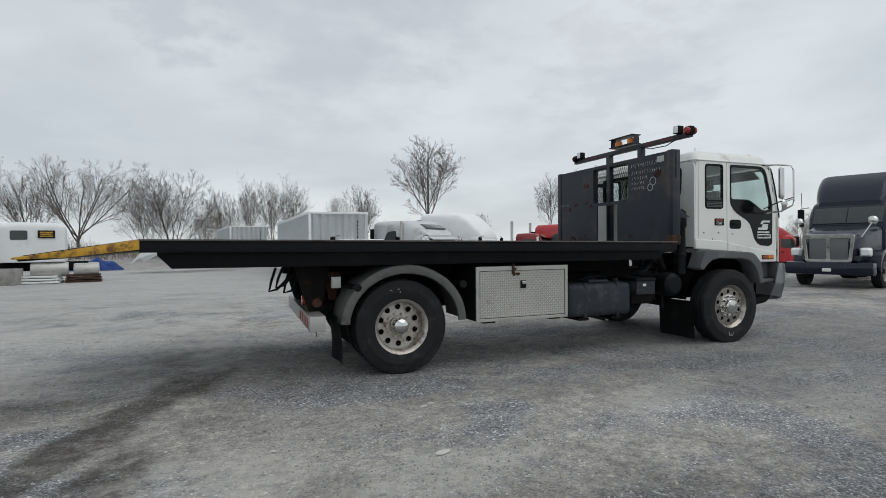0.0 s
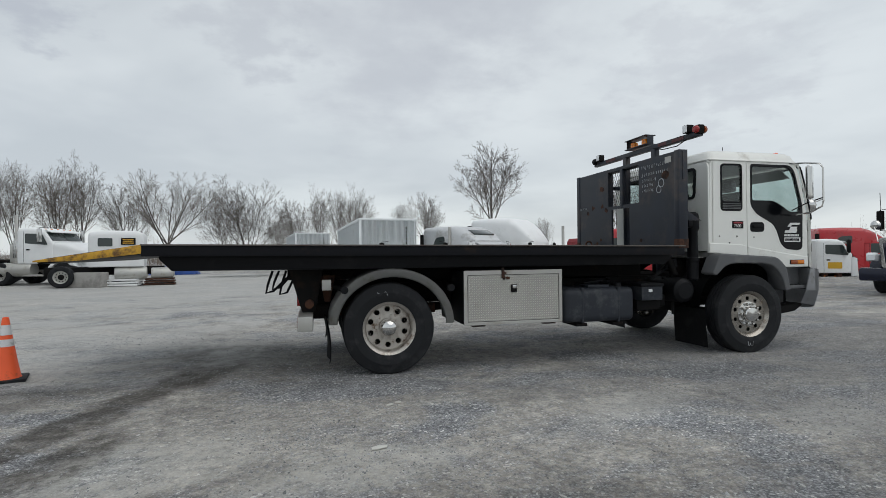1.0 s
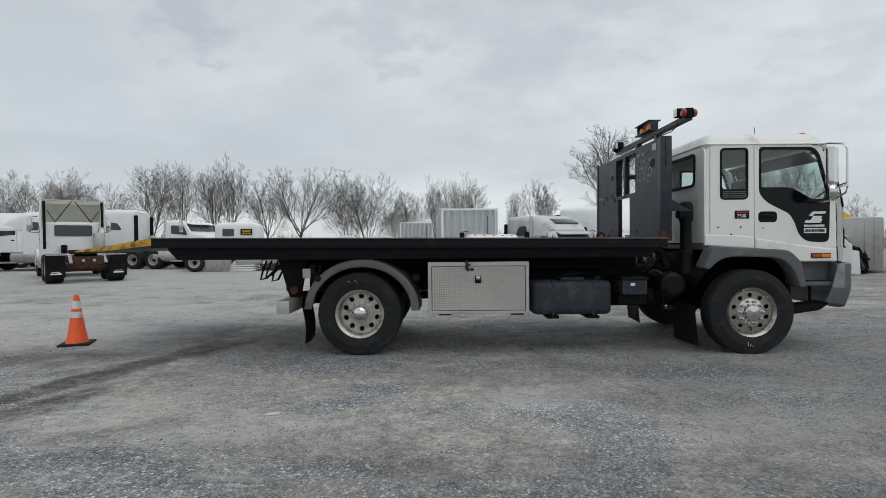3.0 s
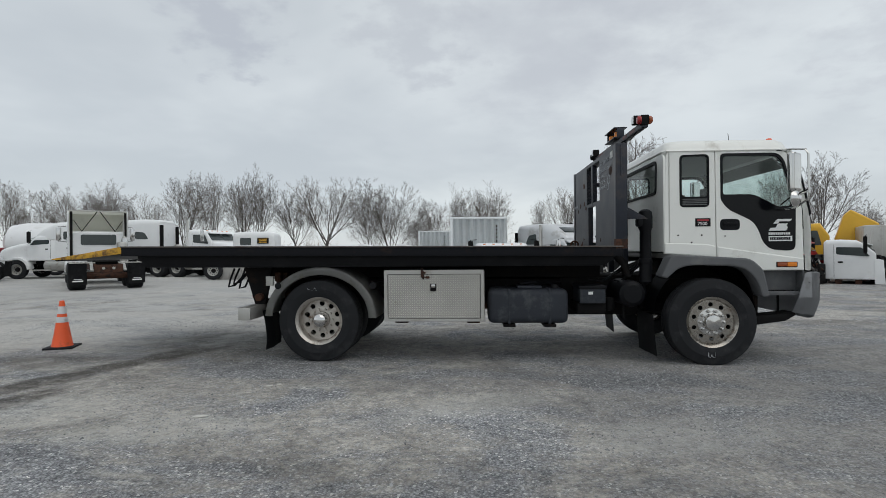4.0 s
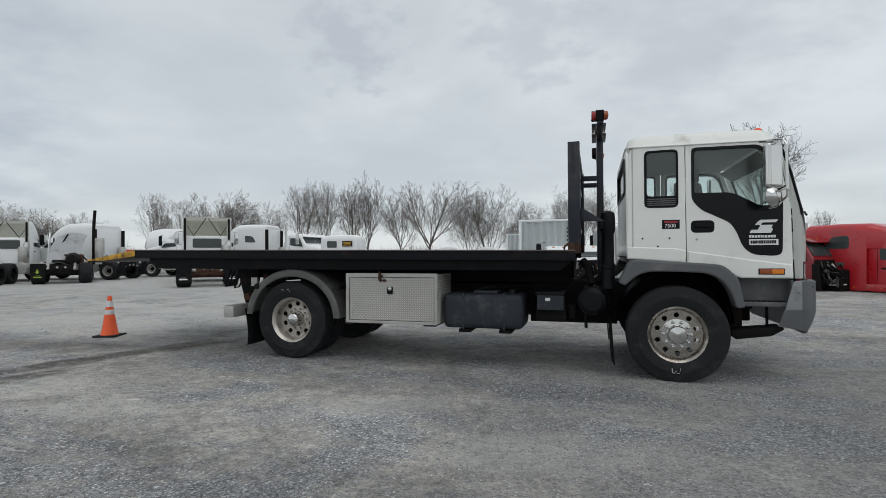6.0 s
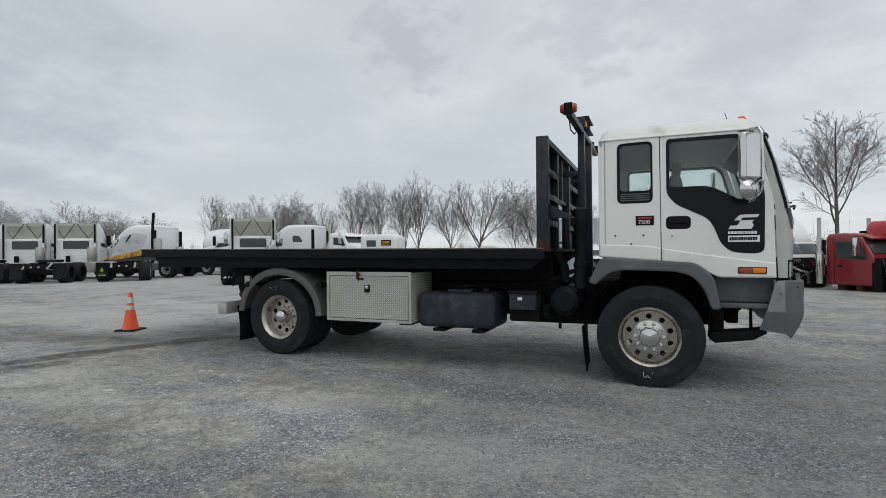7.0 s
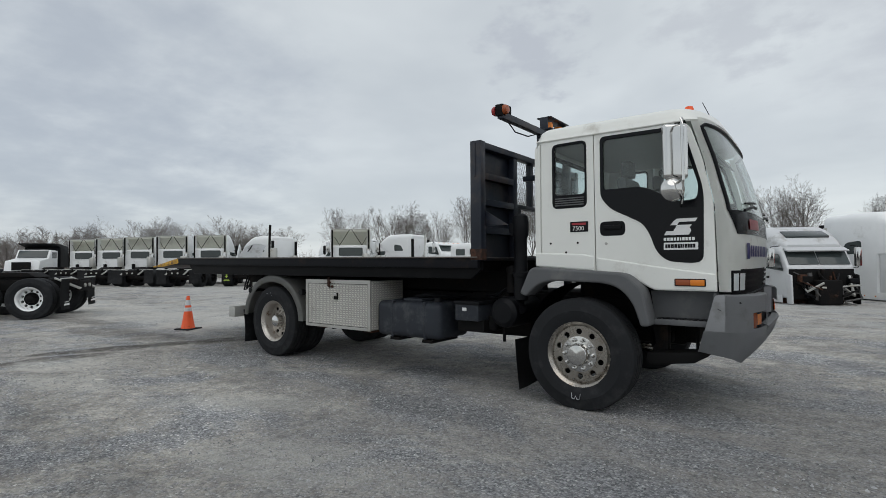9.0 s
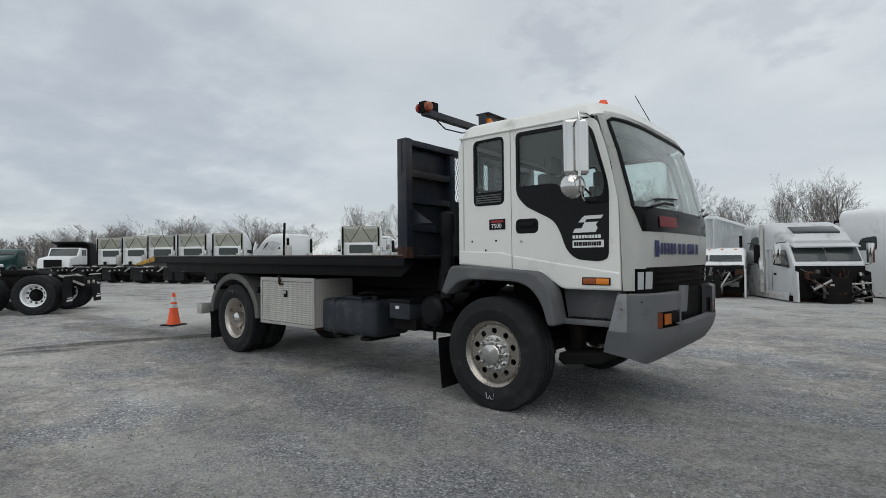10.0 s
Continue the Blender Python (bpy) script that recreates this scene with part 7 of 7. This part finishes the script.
# east row: cabs set down on timbers
E_ROW = (("white cab without its hood set down before the container", 4.95, 20.7, -80, 4.45, dict(roof=2.48, stack=0, visor=False)),
         ("silver sleeper cab with its hood removed", 8.25, 20.3, -59, 6.35, dict(paint="silver", sleeper=1.9, roof=2.66, rise=0.62, stack=2, skirts=True, markers="amber_dark", slim=0.90)),
         ("white aerodynamic sleeper cab with its hood removed", 11.6, 22.3, -48, 6.55, dict(sleeper=2.1, roof=2.62, rise=1.15, stack=0, skirts=True, visor=False)),
         ("dark red day cab with its hood removed", 13.7, 20.6, -52, 4.45, dict(paint="day_red", roof=2.72, stack=2, slim=0.92)),
         ("bright red sleeper cab with its hood removed", 16.3, 19.5, -50, 6.45, dict(paint="red", sleeper=2.0, roof=2.55, rise=0.60, stack=0, skirts=True)),
         ("white pickup style cab with its hood removed", 18.6, 19.3, -35, 4.45, dict(roof=2.45, stack=0)),
         ("cream day cab with a ribbed steel bunk", 22.7, 19.0, -28, 4.9, dict(paint="cream", roof=2.95, stack=0, skirts=True)),
         ("white day cab with a yellow board on its door", 26.4, 19.6, -26, 4.9, dict(roof=2.62, stack=0)),
         ("dark green day cab in the far row", 35.0, 25.3, -40, 4.45, dict(paint="green", roof=3.0, stack=0)))
for lb, px_, py_, rz, back, opts in E_ROW:
    gx, gy = at_cab(px_, py_, rz, back)
    row_cab = tractor(lb, gx, gy, rz, tail=3.0, hood=False, grounded=True, **opts)
    if "yellow board" in lb:
        for s in (-1, 1):
            part("door_board", plate(rr(3.45, 4.05, 1.20, 1.50, 0.02), (), 0.012, s * 1.135), "yellow_far", row_cab, "yellow board on the door")
yt = thing("yellow_truck", "yellow truck cab with its hood tilted open", "truck", 19.2, 22.9, 0, -32)
part("cab", bm_loft([(-1.3, 1.05, 0.5, 2.25, 0.2), (-1.1, 1.12, 0.5, 2.38, 0.25), (-0.2, 1.12, 0.5, 2.40, 0.25), (0.12, 1.08, 0.5, 1.85, 0.15)]), "yellow_far", yt, "yellow painted cab")
for s in (-1, 1):
    part("side_window", plate(rounded([(-0.85, 1.45), (-0.15, 1.45), (-0.30, 2.08), (-0.85, 2.08)], 0.06), (), 0.03, s * 1.115), "dark_glass", yt)
    far_wheel(yt, 0.85, s * 0.95, s)
part("hood", bm_prism([(0.30, 1.65), (0.62, 2.75), (0.85, 2.95), (1.75, 2.35), (1.85, 2.05), (1.05, 1.60)], -0.92, 0.92, 0.09, 3, taper=lambda x, z: 1.0 - 0.12 * (z - 1.6)), "yellow_far", yt, "yellow hood tilted open")
part("engine_block", bm_box(0.15, 1.1, -0.4, 0.4, 0.6, 1.5, 0.06), "chassis", yt, "exposed greasy engine")
part("frame", bm_box(-2.6, 1.5, -0.42, 0.42, 0.45, 0.72, 0.02), "chassis", yt)
rn = random.Random(8)
for k in range(9):
    part("engine_hose", bm_tube([(0.15, rn.uniform(-0.9, 0.9), rn.uniform(0.8, 1.7)), (rn.uniform(0.4, 0.9), rn.uniform(-0.7, 0.7), rn.uniform(0.8, 1.6)), (1.2, rn.uniform(-0.6, 0.6), rn.uniform(0.7, 1.2))], rn.uniform(0.02, 0.05), 6), rn.choice(("black", "chassis", "rust", "engine_grey")), yt)
gx, gy = at_cab(31.5, 23.4, -28, 5.2)
tractor("red sleeper cab farther back", gx, gy, -28, paint="red", sleeper=2.2, roof=2.7, rise=0.65, tail=3.0, stack=0, hood=False, grounded=True)
bunk = thing("sleeper_bunk", "ribbed bare steel sleeper bunk beside the cream cab", "truck part", 19.7, 20.4, 0, -28)
part("shell", bm_box(-0.7, 0.7, -1.1, 1.1, 0.1, 2.2, 0.08), "alu_dull", bunk)
for k in range(4):
    part("rib", bm_box(-0.5 + 0.3 * k, -0.44 + 0.3 * k, -1.13, -1.10, 0.2, 2.1, 0.01), "alu_dull", bunk)

# navy tractor facing the flatbed
M["grille_dark"] = mat("grille_mesh", (0.16, 0.165, 0.17), 0.5, metal=0.6, vary=0.3, scale=200)
kx, ky = at_cab(17.0, 10.0, 200, 8.1)
kw = tractor("navy blue sleeper tractor with a chrome grille", kx, ky, 197, paint="navy", sleeper=2.0, roof=2.78, rise=1.0, tail=2.9, stack=0, hood_len=1.8, markers="mark", visor=False, slim=0.95)
LX = 2.9 + 2.0 + 1.45 + 1.8
part("grille_surround", plate(rounded([(-0.62, 0.80), (0.62, 0.80), (0.70, 1.66), (-0.70, 1.66)], 0.08), [rounded([(-0.53, 0.88), (-0.05, 0.88), (-0.05, 1.52), (-0.60, 1.52)], 0.04), rounded([(0.05, 0.88), (0.53, 0.88), (0.60, 1.52), (0.05, 1.52)], 0.04)], 0.06, LX + 0.03, "x", bevel=0.01), "chrome", kw, "chrome grille surround")
for s in (-1, 1):
    part("hood_mirror", bm_lathe([(0, 0.08), (0.10, 0.05), (0.14, -0.02), (0, -0.03)], 16, (LX - 0.55, s * 1.0, 2.05), "x"), "chrome", kw, "round chrome hood mirror")
    part("hood_mirror_arm", bm_tube([(LX - 0.5, s * 1.0, 2.0), (LX - 0.2, s * 0.8, 1.55)], 0.015, 6), "chrome", kw)
part("aerial", bm_tube([(LX - 1.7, -1.25, 1.9), (LX - 1.72, -1.3, 3.1)], 0.01, 6), "black", kw)
part("fog_lamp", bm_box(LX + 0.16, LX + 0.19, -0.12, 0.12, 0.52, 0.62, 0.01), "mark", kw)

# bare tandem chassis near the tail
ch = tractor("bare rusty tandem truck chassis with white rims", -8.05, 6.3, 233, bare=True, tail=3.9, rims="steel", frame="chassis", flap_mark="mark", name="tandem_chassis", axles=(0.85, 2.15))

# white dump truck and far vehicles of the west side
dump = thing("dump_truck", "white dump truck with a black steel body", "truck", -41.0, 14.6, 0, -38)
part("cab", bm_prism([(0.0, 0.9), (0.0, 2.45), (1.1, 2.50), (1.5, 1.85), (2.9, 1.65), (3.1, 0.9)], -1.1, 1.1, 0.08), "white_far", dump, "white conventional cab")
part("windshield", bm_prism([(1.14, 2.42), (1.53, 1.88), (1.56, 1.90), (1.18, 2.44)], -0.95, 0.95, 0.004), "dark_glass", dump)
for s in (-1, 1):
    part("side_window", plate(rr(0.25, 1.0, 1.85, 2.32, 0.05), (), 0.03, s * 1.10), "dark_glass", dump)
    far_wheel(dump, 2.3, s * 1.0, s)
    far_wheel(dump, -3.2, s * 0.95, s, dual=True)
part("grille", bm_box(3.06, 3.13, -0.6, 0.6, 0.95, 1.55, 0.03), "chassis", dump)
part("bumper", bm_box(3.0, 3.3, -1.2, 1.2, 0.45, 0.8, 0.04), "white_far", dump)
part("dump_body", bm_prism([(-5.0, 1.1), (-0.2, 1.1), (-0.2, 2.7), (0.9, 2.95), (0.9, 3.0), (-0.4, 2.95), (-5.0, 2.4)], -1.2, 1.2, 0.03), "black", dump, "black steel dump body")
part("frame", bm_box(-5.0, 3.0, -0.45, 0.45, 0.7, 1.0, 0.02), "chassis", dump)
for (vx, vy, rz, pm, lb) in ((-44.5, 10.0, -40, "green", "dark green truck in the far row"), (-49.0, 13.5, -40, "green", "dark green truck with an orange roof in the far row"), (-50.0, 9.0, -40, "chassis", "black truck in the far row")):
    tractor(lb, vx, vy, rz, paint=pm, roof=2.5, tail=2.5, stack=0, detail=False)
for k, (vx, vy) in enumerate(((-47.5, 26.5), (-52.0, 24.0))):
    t_ = thing("box_trailer", "white box trailer far behind the row", "trailer", vx, vy, 0, 150)
    part("body", bm_box(0, 9, -1.25, 1.25, 1.1, 3.0, 0.05), "white_far", t_)
    part("frame", bm_box(0.3, 8.5, -0.5, 0.5, 0.8, 1.1, 0.02), "chassis", t_)
    for ax in (1.2, 2.4):
        for s in (-1, 1):
            far_wheel(t_, ax, s * 1.0, s)


# ---- bare trees ----
def tree_mesh(seed, kind):
    """Trunk and crown of a leafless tree ten metres tall. kind: oak (low fork, wide limbs), vase (upright stems), leader (one stem, upswept), bush (many stems)."""
    rnd = random.Random(seed)
    trunk, crown = ([], []), ([], [])

    def bar(store, pts, r0, r1, n):
        vs, fs = store
        b, m = len(vs), len(pts)
        for i, c in enumerate(pts):
            d = (pts[min(i + 1, m - 1)] - pts[max(i - 1, 0)]).normalized()
            u = d.cross(Vector((0.31, 0.93, 0.2))).normalized()
            w = d.cross(u)
            r = r0 + (r1 - r0) * i / (m - 1)
            vs += [c + r * (math.cos(k * math.tau / n) * u + math.sin(k * math.tau / n) * w) for k in range(n)]
        for i in range(m - 1):
            fs += [(b + i * n + k, b + i * n + (k + 1) % n, b + (i + 1) * n + (k + 1) % n, b + (i + 1) * n + k) for k in range(n)]

    def line(p, d, length, steps, wander, lift):
        pts = [p]
        for _ in range(steps):
            d = (d + Vector((rnd.uniform(-1, 1), rnd.uniform(-1, 1), rnd.uniform(-0.7, 0.7))) * wander + Vector((0, 0, lift))).normalized()
            p = p + d * length / steps
            pts.append(p)
        return pts

    def off(d, angle, turn):
        t = d.orthogonal().normalized()
        t.rotate(Matrix.Rotation(turn, 3, d))
        return (d * math.cos(angle) + t * math.sin(angle)).normalized()

    def grow(p, d, length, r, lev):
        steps = (7, 5, 4, 3, 2)[lev]
        pts = line(p, d, length, steps, (0.075, 0.085, 0.10, 0.11, 0.12)[lev], (0.05, 0.045, 0.04, 0.035, 0.03)[lev])
        bar(trunk if lev == 0 else crown, pts, r, max(0.006, r * 0.30), (7, 5, 4, 3, 3)[lev])
        if lev == 4:
            return
        count = (rnd.randint(8, 10), rnd.randint(5, 7), rnd.randint(3, 5), 3)[lev]
        turn = rnd.uniform(0, math.tau)
        for k in range(count):
            t = (0.16, 0.14, 0.12, 0.12)[lev] + (0.97 - (0.16, 0.14, 0.12, 0.12)[lev]) * (k + rnd.uniform(0.2, 0.9)) / count
            i = min(int(t * steps), steps - 1)
            q = pts[i].lerp(pts[i + 1], min(1.0, t * steps - i))
            turn += 2.4 + rnd.uniform(-0.5, 0.5)
            size = (0.56, 0.58, 0.60, 0.62)[lev] * length * rnd.uniform(0.7, 1.1) * (1.18 - 0.62 * t)
            grow(q, off((pts[i + 1] - pts[i]).normalized(), rnd.uniform(0.38, 0.68), turn), size, max(0.0055, r * (1 - 0.55 * t) * 0.55), lev + 1)

    fork, limbs, lean, reach = {"oak": (2.0, 7, (0.15, 1.0), 6.8), "vase": (1.2, 6, (0.08, 0.36), 8.4), "leader": (2.0, 7, (0.35, 0.75), 5.2), "bush": (0.4, 8, (0.06, 0.62), 7.6)}[kind]
    base = line(Vector((0, 0, -0.15)), Vector((0, 0, 1)), fork + 0.15, 4, 0.03, 0.1)
    bar(trunk, base, 0.145 if kind != "bush" else 0.09, 0.105 if kind != "bush" else 0.07, 9)
    a = rnd.uniform(0, math.tau)
    if kind == "leader":
        stem = line(base[-1], Vector((0, 0, 1)), 7.6, 9, 0.04, 0.05)
        bar(trunk, stem, 0.11, 0.012, 7)
        for k in range(13):
            t = 0.02 + 0.93 * (k + rnd.random() * 0.7) / 13
            i = min(int(t * 9), 8)
            a += 2.4 + rnd.uniform(-0.4, 0.4)
            tilt = rnd.uniform(0.45, 0.85)
            grow(stem[i].lerp(stem[i + 1], t * 9 - i), Vector((math.cos(a) * math.sin(tilt), math.sin(a) * math.sin(tilt), math.cos(tilt))), 4.6 * (1.12 - t) ** 0.75, 0.05 * (1.1 - 0.8 * t), 1 if t > 0.35 else 0)
    else:
        for k in range(limbs):
            a += math.tau / limbs + rnd.uniform(-0.35, 0.35)
            tilt = lean[0] + (lean[1] - lean[0]) * ((k * 0.618 + 0.3 * rnd.random()) % 1)
            length = reach * rnd.uniform(0.82, 1.05) * (1 - 0.18 * (tilt > 0.8))
            grow(base[-1 if k % 3 else -2], Vector((math.cos(a) * math.sin(tilt), math.sin(a) * math.sin(tilt), math.cos(tilt))), length, 0.062 if kind != "bush" else 0.040, 0)
    return trunk, crown


def tree(seed, kind, label):
    t = thing("tree", label, "tree", group="bare trees round the yard")
    store = tree_mesh(seed, kind)
    heights = sorted(v.z for v in store[1][0])
    zmax = heights[int(len(heights) * 0.985)]
    for nm, (vs, fs), mt in (("trunk", store[0], "bark"), ("crown", store[1], "twigs")):
        me = bpy.data.meshes.new(nm)
        me.from_pydata([v * (10 / zmax) for v in vs], [], fs)
        part(nm, me, mt, t, "leafless twigs" if nm == "crown" else "grey bark trunk and limbs")
    return t


KINDS = {"oak": "leafless wide-limbed grey tree at the yard's edge", "vase": "leafless tree with several upright grey stems", "leader": "tall leafless tree with upswept branches", "bush": "leafless brown many-stemmed tree with drooping twigs"}
protos = {(k, n): tree(seed, k, KINDS[k]) for k, n, seed in (("oak", 0, 3), ("oak", 1, 8), ("vase", 0, 15), ("vase", 1, 21), ("leader", 0, 34), ("bush", 0, 55))}
# place, height and spread of each tree
SPOTS = [(25.2, 70.2, 16.2, "leader", 0, 1.2), (-18.2, 74.1, 11.9, "oak", 0, 1.15), (-6.4, 60.0, 8.8, "bush", 0, 1.2), (-8.9, 61.0, 7.4, "bush", 0, 0.9), (-23.7, 76.2, 10.0, "oak", 1, 0.9), (-1.6, 63.5, 7.4, "oak", 1, 0.85),
         (1.3, 76.7, 10.3, "vase", 0, 0.8), (4.2, 78.0, 10.3, "vase", 1, 0.75), (6.5, 71.0, 9.9, "vase", 0, 1.05), (13.7, 80.3, 8.6, "vase", 1, 0.6), (17.7, 79.7, 10.4, "oak", 1, 0.85),
         (-37.0, 69.0, 11.6, "vase", 1, 1.1), (-30.2, 72.8, 13.0, "vase", 0, 1.0), (-33.8, 70.9, 12.2, "vase", 1, 0.8), (-28.4, 74.0, 12.0, "oak", 0, 0.75), (-38.6, 64.0, 8.5, "oak", 1, 0.8), (-39.6, 53.0, 8.8, "oak", 0, 1.0), (-44.8, 63.5, 10.0, "vase", 0, 1.1),
         (-42.8, 65.0, 8.6, "vase", 1, 0.7), (-34.9, 39.5, 7.2, "vase", 1, 0.75), (-33.4, 41.5, 6.3, "oak", 1, 0.8), (-61.6, 43.1, 7.7, "oak", 1, 1.5), (-60.0, 49.5, 6.9, "oak", 0, 1.3), (-41.1, 32.5, 4.8, "oak", 1, 1.1),
         (-56.0, 23.2, 5.9, "vase", 0, 1.0), (-54.0, 28.0, 6.3, "oak", 0, 1.5), (-53.0, 31.0, 6.0, "vase", 1, 1.4), (-60.0, 17.0, 4.7, "oak", 1, 1.4), (-62.0, 20.0, 5.0, "vase", 0, 1.2), (-64.0, 26.0, 5.6, "oak", 1, 1.4),
         (25.3, 52.2, 4.8, "vase", 1, 0.7), (31.8, 48.5, 8.6, "leader", 0, 0.75), (24.0, 31.1, 6.4, "oak", 0, 0.9), (38.2, 45.6, 4.9, "bush", 0, 1.2), (42.1, 41.0, 4.3, "oak", 1, 1.1), (48.6, 31.8, 4.4, "oak", 1, 1.2), (-3.2, 61.5, 5.2, "bush", 0, 1.1)]
rnd = random.Random(2)
used = set()
for x, y, h, kind, n, wide in SPOTS:
    m_ = pose(x, y, 0, 0, 0, rnd.uniform(0, 360))
    o = protos[kind, n] if (kind, n) not in used else copy_thing(protos[kind, n], m_)
    used.add((kind, n))
    o.matrix_basis = m_ @ Matrix.Diagonal((wide * h / 10, wide * h / 10, h / 10, 1))

# hazy line of leafless woods beyond the yard
verts, faces = [], []
rnd = random.Random(31)


def stick(p, q, r):
    b = len(verts)
    d = (q - p).normalized()
    u = d.orthogonal().normalized()
    w = d.cross(u)
    for k in range(3):
        verts.append(p + r * (math.cos(k * 2.094) * u + math.sin(k * 2.094) * w))
    verts.append(q)
    faces.extend(((b, b + 1, b + 3), (b + 1, b + 2, b + 3), (b + 2, b, b + 3)))


for _ in range(300):
    a = radians(rnd.uniform(143, 186))
    d = rnd.uniform(95, 130)
    base = Vector((2 + d * math.cos(a), d * math.sin(a), -0.2))
    h = rnd.uniform(4.0, 6.6) * (1 + 0.35 * noise.noise((a * 7, 2.2, 0)))
    top = base + Vector((rnd.uniform(-0.8, 0.8), rnd.uniform(-0.8, 0.8), h))
    stick(base, top, 0.13)
    for _k in range(26):
        t = rnd.uniform(0.2, 0.97)
        p = base.lerp(top, t)
        q = p + Vector((rnd.uniform(-1, 1), rnd.uniform(-1, 1), rnd.uniform(0.3, 1.3))) * (1.1 - t * 0.75) * h * 0.26
        stick(p, q, 0.045)
        for _j in range(5):
            s0 = p.lerp(q, rnd.uniform(0.3, 1))
            stick(s0, s0 + Vector((rnd.uniform(-1, 1), rnd.uniform(-1, 1), rnd.uniform(0.0, 1.2))) * h * 0.09, 0.028)
me = bpy.data.meshes.new("woods")
me.from_pydata(verts, [], faces)
tagged(part("far_woods", me, "woods", smooth=False), "hazy grey leafless woods beyond the yard", "woods", kind="stuff")

# low winter brush along the far edge
verts, faces = [], []
rnd = random.Random(77)
for _ in range(7500):
    a = radians(rnd.uniform(12, 182))
    d = rnd.uniform(66, 92)
    x, y = 2 + d * math.cos(a), d * math.sin(a)
    h = rnd.uniform(0.8, 2.7) * (1.0 + 0.9 * noise.noise((a * 9, 0.3, 0))) * (1.5 if rnd.random() < 0.08 else 1)
    w = rnd.uniform(0.02, 0.05)
    lx, ly = rnd.uniform(-0.5, 0.5), rnd.uniform(-0.5, 0.5)
    b = len(verts)
    q = rnd.uniform(0, 3.1)
    for k in range(3):
        verts.append((x + w * math.cos(q + k * 2.1), y + w * math.sin(q + k * 2.1), -0.05))
    verts.append((x + lx, y + ly, h))
    faces += [(b, b + 1, b + 3), (b + 1, b + 2, b + 3), (b + 2, b, b + 3)]
    for _k in range(3):
        t0 = rnd.uniform(0.3, 0.8)
        bx, by, bz = x + lx * t0, y + ly * t0, h * t0
        c = len(verts)
        verts += [(bx, by, bz), (bx, by, bz + 0.04), (bx + rnd.uniform(-0.7, 0.7), by + rnd.uniform(-0.7, 0.7), bz + rnd.uniform(0.2, 1.0))]
        faces.append((c, c + 1, c + 2))
me = bpy.data.meshes.new("brush")
me.from_pydata(verts, [], faces)
tagged(part("far_brush", me, "brush", smooth=False), "brown leafless brush along the far edge of the yard", "brush", kind="stuff")
